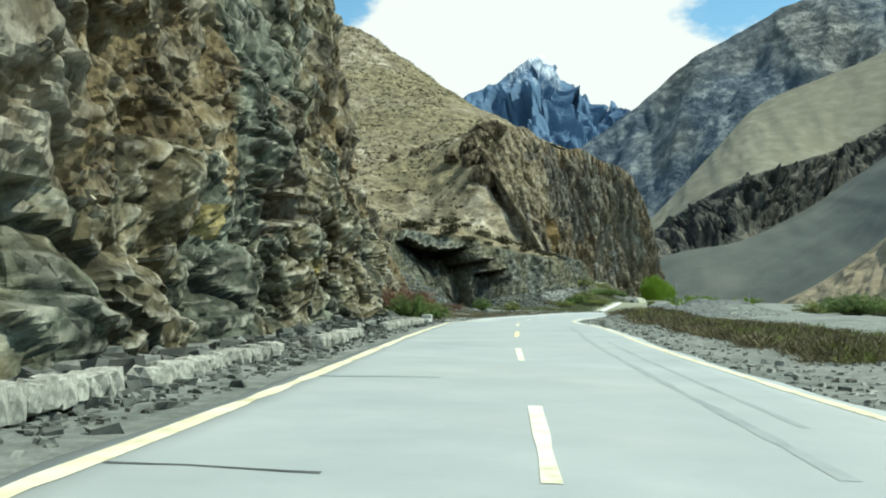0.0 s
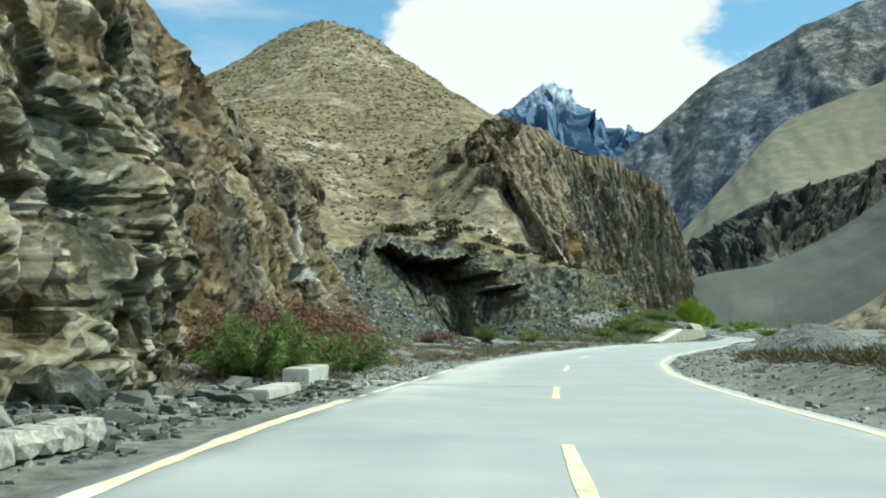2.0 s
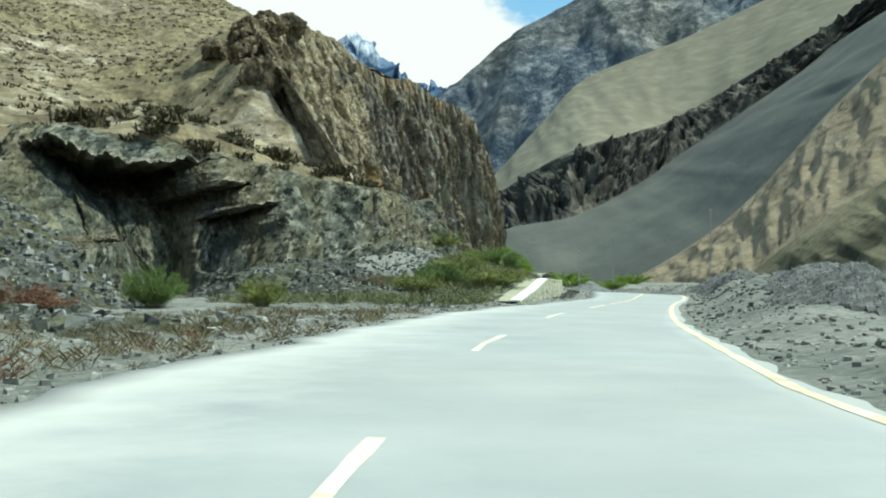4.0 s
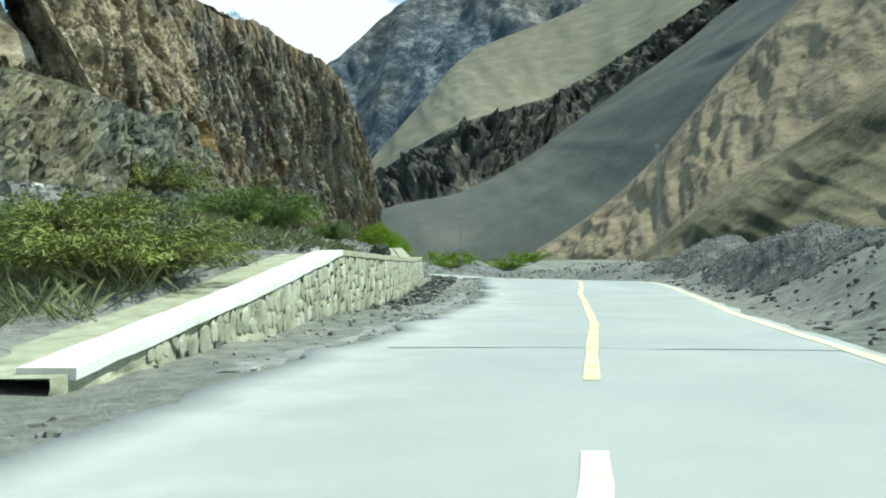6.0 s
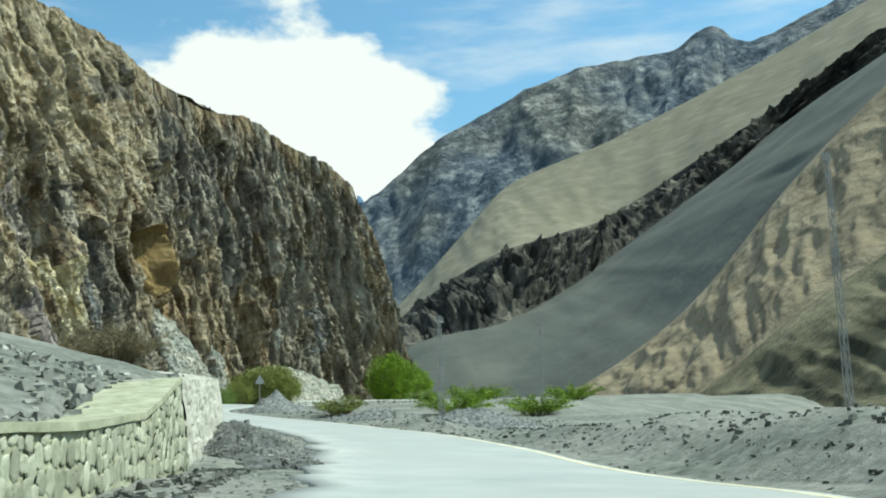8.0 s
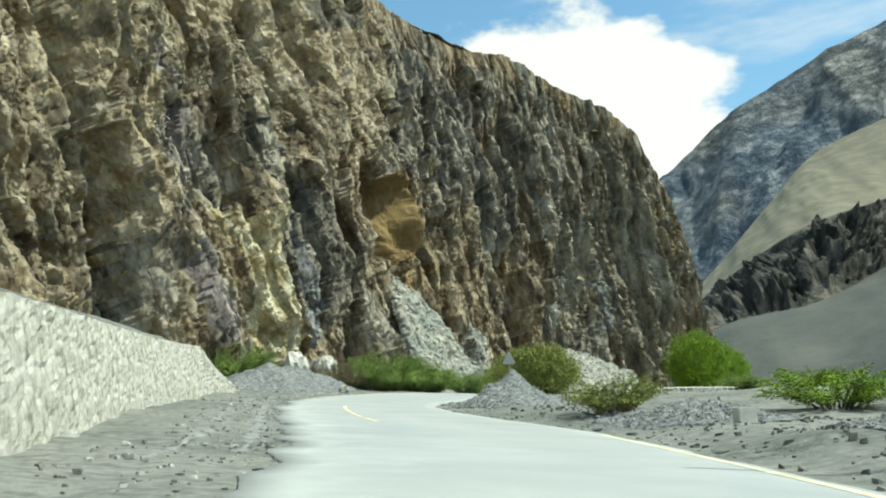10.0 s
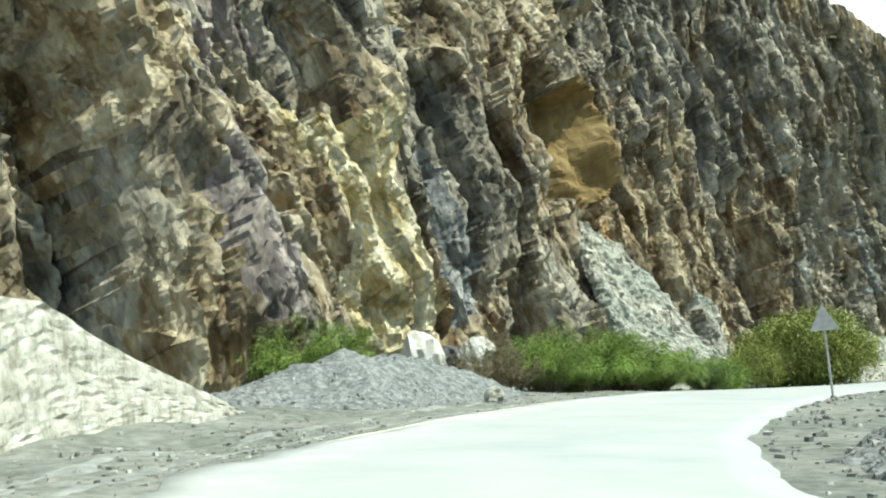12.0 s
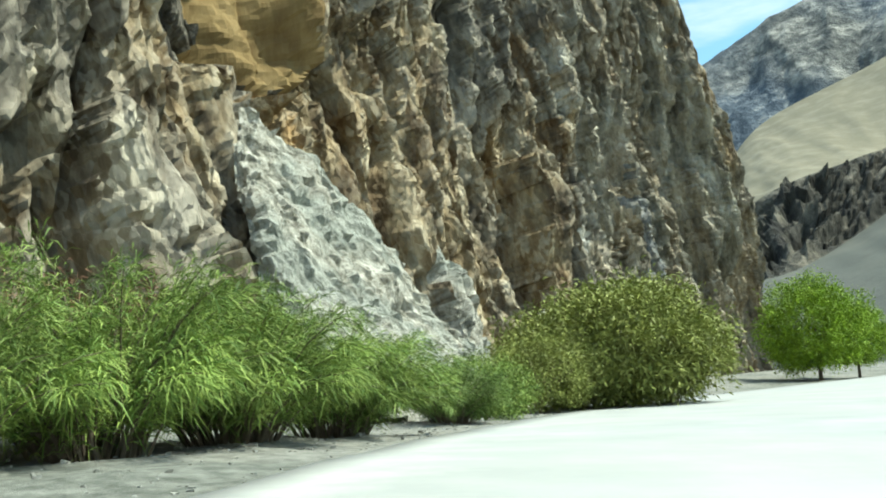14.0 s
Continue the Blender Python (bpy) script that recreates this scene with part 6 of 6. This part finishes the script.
def crown_mesh(seed, leaf, clumps, per, length, width, radius, flat=1.0, hollow=0.55):
    """A crown of leaf clumps on an uneven outline."""
    r = np.random.RandomState(seed)
    c = r.normal(size=(clumps, 3))
    c /= np.linalg.norm(c, axis=1)[:, None]
    c[:, 2] = np.where(c[:, 2] < -0.75, -0.75, c[:, 2])
    rad = radius * r.uniform(hollow, 1.0, clumps)[:, None] * (1 + 0.16 * vnoise(c * 2.3 + seed, seed)[:, None])
    c = c * rad * np.array([1, 1, flat])
    pts = np.repeat(c, per, 0) + r.normal(size=(clumps * per, 3)) * radius * 0.075
    d = np.repeat(c / radius, per, 0) * 0.5 + r.normal(size=(clumps * per, 3)) * 0.7 + np.array([0, 0, 0.15])
    d /= np.linalg.norm(d, axis=1)[:, None]
    return blades(pts, d, length, width, seed, 0.2)


def tree(x, y, z, height, radius, leaf, seed, label, name="tree", clumps=700, per=50, trunk_r=0.16, flat=0.85, category="tree"):
    """A tapered trunk that forks into limbs, and a leafy crown."""
    r = random.Random(seed)
    ob = tagged(new(name), label, category)
    ob.matrix_world = pose(x, y, z)
    centre = height - radius * flat
    pieces = [tube([(0, 0, -0.3), (0.05, 0.02, centre * 0.35), (-0.04, 0.06, centre * 0.7), (0.02, 0, centre)], trunk_r, trunk_r * 0.5, 8)]
    for k in range(12):
        a = k * 2.4 + r.uniform(-0.3, 0.3)
        h0 = centre * r.uniform(0.2, 0.8)
        e = (math.cos(a) * radius * r.uniform(0.5, 0.85), math.sin(a) * radius * r.uniform(0.5, 0.85), centre + radius * flat * r.uniform(-0.3, 0.6))
        pieces.append(tube([(0, 0, h0), (e[0] * 0.4, e[1] * 0.4, h0 + (e[2] - h0) * 0.55), e], trunk_r * 0.45, 0.02, 5))
    v, t = merge(pieces)
    c = new("trunk", tri_mesh("trunk", v, t, bark))
    c.parent = ob
    v, t = crown_mesh(seed, leaf, clumps, per, radius * 0.068, radius * 0.02, radius, flat)
    v = v + np.array([0, 0, centre])
    c = new("crown", tri_mesh("crown", v, t, leaf))
    c.parent = ob
    return ob


tree(69.5, 347.5, foot(69.5, 347.5), 9.6, 4.8, leaf_bright, 851, "bright green leafy tree at the foot of the cliff", trunk_r=0.2, flat=1.0, clumps=900)
tree(74.5, 351.0, foot(74.5, 351), 7.0, 3.6, leaf_bright, 852, "bright green leafy tree beyond the road bend")
tree(42.6, 297.6, foot(42.6, 297.6), 5.4, 4.4, leaf_olive, 853, "large round olive-green bush by the road", "bush", 1100, 55, 0.14, 0.66, "bush")
tree(38.8, 293.6, foot(38.8, 293.6), 3.0, 2.2, leaf_olive, 854, "olive-green bush below the debris slope", "bush", 600, 40, 0.08, 0.7, "bush")
tree(36.5, 288.0, foot(36.5, 288), 2.2, 1.7, leaf_green, 855, "green bush below the debris slope", "bush", 500, 40, 0.06, 0.7, "bush")


# ---- dry shrubs dotted over the hillside, far too many to count ----
def narrow_blades(name, xs, ys, zs, size, wide, leaf, seed, label, per, category):
    """Tufts of narrow leaves standing on the ground."""
    r = np.random.RandomState(seed)
    n = len(xs)
    base = np.repeat(np.stack([xs, ys, zs], 1), per, 0)
    sz = np.repeat(size * r.uniform(0.5, 1.3, n), per)[:, None]
    d = r.normal(size=(n * per, 3)) * np.array([0.5, 0.5, 0.25]) + np.array([0, 0, 0.75])
    d /= np.linalg.norm(d, axis=1)[:, None]
    side = np.cross(d, r.normal(size=(n * per, 3)))
    side /= np.linalg.norm(side, axis=1)[:, None] + 1e-9
    p = base + r.normal(size=(n * per, 3)) * sz * np.array([0.45, 0.45, 0.02])
    w = wide * sz
    v = np.stack([p - side * w, p + side * w, p + d * sz * 0.7 + side * w * 0.8, p + d * sz - np.array([0, 0, 0.12]) * sz], 1).reshape(-1, 3)
    k = np.arange(n * per)[:, None] * 4
    t = np.concatenate([k + [0, 1, 2], k + [0, 2, 3]], 1).reshape(-1, 3)
    return tagged(new(name, tri_mesh(name, v, t, leaf)), label, category, kind="stuff")


r = np.random.RandomState(77)
tx, ty = r.uniform(-110, 60, 17000), r.uniform(150, 430, 17000)
inside = tx < np.interp(ty, RIM[:, 1], RIM[:, 0]) - 3
keep = inside & (vnoise(np.stack([tx, ty, 0 * tx], 1) * 0.05, 78) > -0.35)
tx, ty = tx[keep], ty[keep]
leaf_scrub = leaf_material("dull olive-brown scrub", (0.035, 0.032, 0.015), (0.11, 0.095, 0.045))
narrow_blades("hillside_scrub", tx, ty, hill_height(tx, ty) - 0.05, 0.5, 0.24, leaf_scrub, 79, "small dull olive shrubs dotted over the hillside", 9, "shrubs")
bx = r.uniform(-13, 16, 60)
by = np.interp(bx, [-14, -4, 6, 15.5], [158, 158, 160.5, 167]) + r.uniform(0.5, 9, 60)
narrow_blades("bench_scrub", bx, by, hill_height(bx, by), 0.9, 0.12, leaf_scrub, 80, "low olive shrubs along the rim of the rock bench", 60, "shrubs")
# grass on the right-hand verge and behind the wall
gs, gd = r.uniform(22, 78, 700), r.uniform(0, 1, 700)
gd = np.interp(gs, EDGE_R[:, 0], EDGE_R[:, 1]) + 2.6 + gd * 5.0
gp = plan(gs, gd)
narrow_blades("verge_grass", gp[:, 0], gp[:, 1], ground_height(gp[:, 0], gp[:, 1]), 0.5, 0.012, leaf_dry, 81, "dry brown-green grass on the verge", 48, "grass")
gp = plan(gs, gd + 0.6)
narrow_blades("verge_grass", gp[:, 0], gp[:, 1], ground_height(gp[:, 0], gp[:, 1]), 0.42, 0.012, leaf_olive, 82, "olive green grass on the verge", 42, "grass")
gs, gd = r.uniform(146, 162, 200), -r.uniform(6.0, 12, 200)
gp = plan(gs, gd)
narrow_blades("terrace_grass", gp[:, 0], gp[:, 1], ground_height(gp[:, 0], gp[:, 1]), 0.42, 0.012, leaf_sage, 83, "dusty sage-green grass on the terrace behind the wall", 55, "grass")
gs, gd = r.uniform(126, 146, 420), -r.uniform(5.6, 17, 420)
gp = plan(gs, gd)
narrow_blades("verge_grass", gp[:, 0], gp[:, 1], ground_height(gp[:, 0], gp[:, 1]), 0.5, 0.012, leaf_sage, 86, "dusty sage-green grass before the wall", 45, "grass")
gs, gd = r.uniform(58, 120, 700), -r.uniform(5.6, 12.5, 700)
gp = plan(gs, gd)
narrow_blades("verge_grass", gp[:, 0], gp[:, 1], ground_height(gp[:, 0], gp[:, 1]), 0.3, 0.012, leaf_dry, 84, "dry grass on the gravel below the spur", 26, "grass")
gs, gd = r.uniform(62, 104, 34), -r.uniform(6.2, 11, 34)
gp = plan(gs, gd)
narrow_blades("verge_weeds", gp[:, 0], gp[:, 1], ground_height(gp[:, 0], gp[:, 1]), 0.36, 0.009, leaf_red, 85, "rusty red-brown weeds on the gravel below the spur", 40, "weeds")


# ---- loose stones ----
def pebbles(name, xs, ys, zs, size, mat, seed, label, flat=0.6):
    """Angular loose stones: squashed, jittered octahedra."""
    r = np.random.RandomState(seed)
    n = len(xs)
    unit = np.array([(-1, -1, -1), (1, -1, -1), (1, 1, -1), (-1, 1, -1), (-0.8, -0.8, 1), (0.8, -0.8, 1), (0.8, 0.8, 1), (-0.8, 0.8, 1)], float) * 0.75
    tri = np.array([(0, 1, 5), (0, 5, 4), (1, 2, 6), (1, 6, 5), (2, 3, 7), (2, 7, 6), (3, 0, 4), (3, 4, 7), (4, 5, 6), (4, 6, 7)])
    v = unit[None] * r.uniform(0.35, 1.25, (n, 8, 3))
    s_ = size * np.exp(np.clip(r.normal(0, 0.45, n), -1.2, 0.8))[:, None, None]
    v = v * s_ * np.stack([r.uniform(0.7, 1.5, n), r.uniform(0.6, 1.0, n), flat * r.uniform(0.5, 1.3, n)], 1)[:, None]
    a = r.uniform(0, 2 * math.pi, n)[:, None]
    x = v[..., 0] * np.cos(a) - v[..., 1] * np.sin(a)
    y = v[..., 0] * np.sin(a) + v[..., 1] * np.cos(a)
    v = np.stack([x + xs[:, None], y + ys[:, None], v[..., 2] + zs[:, None] + s_[..., 0] * 0.15], -1)
    t = (np.arange(n)[:, None, None] * 8 + tri[None]).reshape(-1, 3)
    return tagged(new(name, tri_mesh(name, v.reshape(-1, 3), t, mat)), label, "loose stones", kind="stuff")


loose = ramp_material("loose grey stone", [(0.3, (0.11, 0.115, 0.10)), (0.5, (0.24, 0.245, 0.22)), (0.7, (0.42, 0.42, 0.38))], 1.5, (1, 1, 1), 8, bump=0.4, bump_scale=14, dist=0.03)
object_random(loose, 0.55, 1.5, True)
loose_dark = ramp_material("loose dark slate", [(0.3, (0.045, 0.05, 0.045)), (0.5, (0.11, 0.115, 0.10)), (0.7, (0.25, 0.25, 0.22))], 1.5, (1, 1, 1), 8, bump=0.4, bump_scale=14, dist=0.03)
object_random(loose_dark, 0.5, 1.6, True)
loose_scree = ramp_material("grey-green scree stone", [(0.3, (0.06, 0.066, 0.06)), (0.5, (0.15, 0.158, 0.145)), (0.7, (0.33, 0.335, 0.305))], 1.0, (1, 1, 1), 8, bump=0.4, bump_scale=9, dist=0.04)
object_random(loose_scree, 0.45, 1.6, True)


def strew(name, s0, s1, d0, d1, n, size, mat, seed, label, flat=0.6, edge=None, power=1.0):
    r = np.random.RandomState(seed)
    s_ = r.uniform(s0, s1, n)
    k = r.uniform(0, 1, n) ** power
    d_ = d0 + (d1 - d0) * k
    if edge is not None:
        d_ = d_ + np.interp(s_, edge[:, 0], edge[:, 1])
    p = plan(s_, d_)
    return pebbles(name, p[:, 0], p[:, 1], ground_height(p[:, 0], p[:, 1]), size, mat, seed, label, flat)


strew("slate_fragments", -4, 62, -0.5, -3.9, 7200, 0.075, loose_dark, 861, "dark slate fragments fallen below the rock face", 0.5, EDGE_L, 0.7)
strew("slate_fragments", -4, 60, -1.6, -3.8, 800, 0.2, loose_dark, 862, "larger dark slate blocks fallen below the rock face", 0.6, EDGE_L, 0.6)
strew("loose_stones", 55, 135, -0.2, -9, 4200, 0.06, loose, 863, "loose grey stones on the gravel shoulder", 0.6, EDGE_L, 1.3)
strew("loose_stones", 138, 250, -0.1, -2.6, 2200, 0.038, loose, 864, "loose grey stones on the gravel shoulder", 0.6, EDGE_L, 1.2)
strew("loose_stones", 150, 188, -1.3, -2.3, 1600, 0.065, loose_dark, 865, "dark rubble along the foot of the wall", 0.7, EDGE_L)
strew("loose_stones", -4, 120, 0.35, 9, 6000, 0.06, loose, 866, "loose grey stones on the right-hand verge", 0.6, EDGE_R, 1.2)
strew("loose_stones", 118, 235, 0.5, 13, 7000, 0.055, loose_dark, 867, "loose grey rubble beside the road", 0.7, EDGE_R, 1.0)
strew("loose_stones", 236, 330, 0.3, 9, 2200, 0.06, loose, 868, "loose grey stones inside the bend", 0.6, EDGE_R, 1.2)
strew("loose_stones", 238, 330, -0.3, -6, 1800, 0.042, loose, 869, "loose grey stones at the foot of the cliff", 0.6, EDGE_L, 1.0)
strew("loose_stones", 150, 190, -5, -14, 4200, 0.10, loose, 870, "loose grey stones on the terrace", 0.6)


def on_heap(n, seed, size, objects, label):
    """Stones lying on the heaps, at random spots of their own surfaces."""
    r = np.random.RandomState(seed)
    pts = []
    for ob in objects:
        co = np.empty(len(ob.data.vertices) * 3, np.float32)
        ob.data.vertices.foreach_get("co", co)
        co = co.reshape(-1, 3)
        up = co[:, 2] > ground_height(co[:, 0].astype(float), co[:, 1].astype(float)) + 0.08
        co = co[up]
        if len(co):
            pts.append(co[r.randint(0, len(co), n)] + r.normal(size=(n, 3)) * np.array([0.06, 0.06, 0.0]))
    p = np.concatenate(pts).astype(float)
    return pebbles("loose_stones", p[:, 0], p[:, 1], p[:, 2], size, loose, seed, label, 0.7)


def on_sheet(sheet, n, size, mat, seed, label):
    """Stones lying on a sheet of scree, at random spots of its surface."""
    r = np.random.RandomState(seed)
    co = np.empty(len(sheet.data.vertices) * 3, np.float32)
    sheet.data.vertices.foreach_get("co", co)
    co = co.reshape(-1, 3).astype(float)
    p = co[r.randint(0, len(co), n)] + r.normal(size=(n, 3)) * np.array([0.2, 0.2, 0.0])
    return pebbles("loose_stones", p[:, 0], p[:, 1], p[:, 2], size, mat, seed, label, 0.7)


strew("loose_stones", 136, 166, -8.5, -21, 3600, 0.12, loose_scree, 887, "grey-green stones on the slope between bench and wall", 0.7)
on_sheet(chute, 5000, 0.2, loose_scree, 883, "grey stones lying on the scree fan")
on_sheet(apron, 3500, 0.15, loose_scree, 884, "grey-green stones lying below the rock bench")
on_heap(1300, 881, 0.034, [o for o in scene.objects if o.name.startswith("mound")], "loose grey stones lying on the gravel heaps")


# ---- road furniture ----
metal_grey = ramp_material("dull galvanised steel", [(0.3, (0.22, 0.225, 0.225)), (0.7, (0.36, 0.365, 0.36))], 4.0, rough=0.5, bump=0.1, bump_scale=30, dist=0.01)
white_post = ramp_material("chalky white painted concrete", [(0.3, (0.55, 0.55, 0.52)), (0.7, (0.76, 0.76, 0.72))], 4.0, rough=0.7, bump=0.2, bump_scale=30, dist=0.01)


def tube_part(name, path, r0, r1, mat, parent, sides=8, label=""):
    v, t = tube(path, r0, r1, sides)
    ob = new(name, tri_mesh(name, v, t, mat))
    ob.parent = parent
    if label:
        ob["label"] = label
    return ob


p = plan(267.5, 3.9)
sign = tagged(new("road_sign"), "grey back of a triangular road sign on a thin post", "road sign")
sign.matrix_world = pose(p[0], p[1], float(ground_height(p[:1], p[1:2])[0]), 0, 0, 8)
tube_part("post", [(0, 0, -0.2), (0, 0, 1.2), (0, 0, 2.9)], 0.04, 0.04, metal_grey, sign)
bm = bmesh.new()
tri = [bm.verts.new(c) for c in ((-0.5, -0.05, 2.25), (0.5, -0.05, 2.25), (0, -0.05, 3.15))]
f = bm.faces.new(tri)
ext = bmesh.ops.extrude_face_region(bm, geom=[f])
bmesh.ops.translate(bm, vec=(0, 0.012, 0), verts=[g for g in ext["geom"] if isinstance(g, bmesh.types.BMVert)])
bmesh.ops.bevel(bm, geom=bm.edges[:], offset=0.003, segments=1, affect="EDGES")
part("plate", bm, metal_grey, sign)
for zc in (2.4, 2.75):
    bmb = box_bm(0.34 if zc < 2.5 else 0.2, 0.03, 0.04, 0.005)
    bmesh.ops.translate(bmb, vec=(0, -0.045, zc), verts=bmb.verts)
    part("bracket", bmb, metal_grey, sign)


def lattice_pole(x, y, z, height, label):
    """A narrow steel lattice pole: four legs, cross lacing and a top arm."""
    ob = tagged(new("lattice_pole"), label, "utility pole")
    ob.matrix_world = pose(x, y, z, 0, 0, 20)
    b0, b1 = 0.11, 0.06
    for sx in (-1, 1):
        for sy in (-1, 1):
            tube_part("leg", [(sx * b0, sy * b0, -0.3), (sx * b1, sy * b1, height)], 0.016, 0.013, metal_grey, ob, 4)
    n = int(height / 0.55)
    pieces = []
    for k in range(n):
        f0, f1 = k / n, (k + 1) / n
        w0, w1 = b0 + (b1 - b0) * f0, b0 + (b1 - b0) * f1
        sg = 1 if k % 2 else -1
        for a, b in (((sg * w0, -w0), (-sg * w1, -w1)), ((sg * w0, w0), (-sg * w1, w1)), ((-w0, sg * w0), (-w1, -sg * w1)), ((w0, sg * w0), (w1, -sg * w1))):
            pieces.append(tube([(*a, f0 * height), (*b, f1 * height)], 0.012, 0.012, 4))
    v, t = merge(pieces)
    c = tagged(new("lacing", tri_mesh("lacing", v, t, metal_grey)), kind="stuff")
    c.parent = ob
    tube_part("arm", [(-0.24, 0, height - 0.3), (0.24, 0, height - 0.3)], 0.035, 0.035, metal_grey, ob, 4)
    for sx in (-0.2, 0, 0.2):
        tube_part("insulator", [(sx, 0, height - 0.28), (sx, 0, height - 0.05)], 0.025, 0.018, metal_grey, ob, 6)
    return ob


lattice_pole(45.1, 204.3, foot(45.1, 204.3), 5.2, "thin steel lattice pole beside the gravel heaps")
lattice_pole(55.8, 189.2, foot(55.8, 189.2), 10.0, "thin steel lattice pole on the river flat")
lattice_pole(70.0, 262.0, foot(70.0, 262.0), 9.0, "thin steel lattice pole on the river flat")

rail = tagged(new("guard_rail"), "low white guard rail with short posts along the far bend", "guard rail")
for k in range(24):
    p = plan(280 + k * 2.6, float(np.interp(280 + k * 2.6, EDGE_R[:, 0], EDGE_R[:, 1])) + 0.5)
    bmb = box_bm(0.16, 0.16, 0.75, 0.02)
    ob = part("post", bmb, white_post, rail)
    ob.matrix_world = pose(p[0], p[1], float(ground_height(p[:1], p[1:2])[0]) - 0.05, 0, 0, k * 2)
    if k < 23:
        q = plan(280 + k * 2.6 + 2.6, float(np.interp(282.6 + k * 2.6, EDGE_R[:, 0], EDGE_R[:, 1])) + 0.5)
        za, zb = float(ground_height(p[:1], p[1:2])[0]) + 0.58, float(ground_height(q[:1], q[1:2])[0]) + 0.58
        tube_part("beam", [(p[0], p[1], za), (q[0], q[1], zb)], 0.07, 0.07, white_post, rail, 6)
mk = tagged(part("marker_box", box_bm(0.5, 0.35, 0.45, 0.03), concrete), "small grey concrete marker box on gravel", "marker")
p = plan(222, 8.0)
mk.matrix_world = pose(p[0], p[1], float(ground_height(p[:1], p[1:2])[0]) - 0.05, 0, 0, 15)


# ---- pale wheel tracks worn into the gravel shoulder ----
dust = ramp_material("pale dust on gravel", [(0.3, (0.15, 0.16, 0.15)), (0.5, (0.24, 0.25, 0.235)), (0.7, (0.36, 0.365, 0.345))], 2.5, (1, 1, 1), 9, bump=0.5, bump_scale=18, dist=0.03)


def track(s0, s1, off, width, seed):
    s = np.arange(s0, s1, 0.2)
    d = np.interp(s, EDGE_L[:, 0], EDGE_L[:, 1]) + off + 0.12 * fbm(np.stack([s * 0.15, s * 0 + seed, s * 0], 1), 90 + seed, 2)
    w = width * (0.25 + 0.9 * np.clip(0.5 + 1.2 * fbm(np.stack([s * 1.6, s * 0 + seed, s * 0], 1), 95 + seed, 4, 0.65), 0, 1.6))
    g = np.stack([plan(s, d + w * k) for k in (-1, -0.55, 0, 0.55, 1)], 1)
    g[..., 2] = ground_height(g[..., 0].ravel(), g[..., 1].ravel()).reshape(g.shape[:2]) + np.array([-0.03, 0.006, 0.014, 0.006, -0.03])
    return tagged(surface("wheel_track", g, dust), "pale dusty wheel track worn into the gravel shoulder", "wheel track", kind="structure")


track(138, 160, -0.6, 0.28, 1)
track(214, 262, -0.8, 0.20, 3)
track(212, 264, -1.8, 0.22, 4)
track(60, 84, -0.5, 0.3, 5)
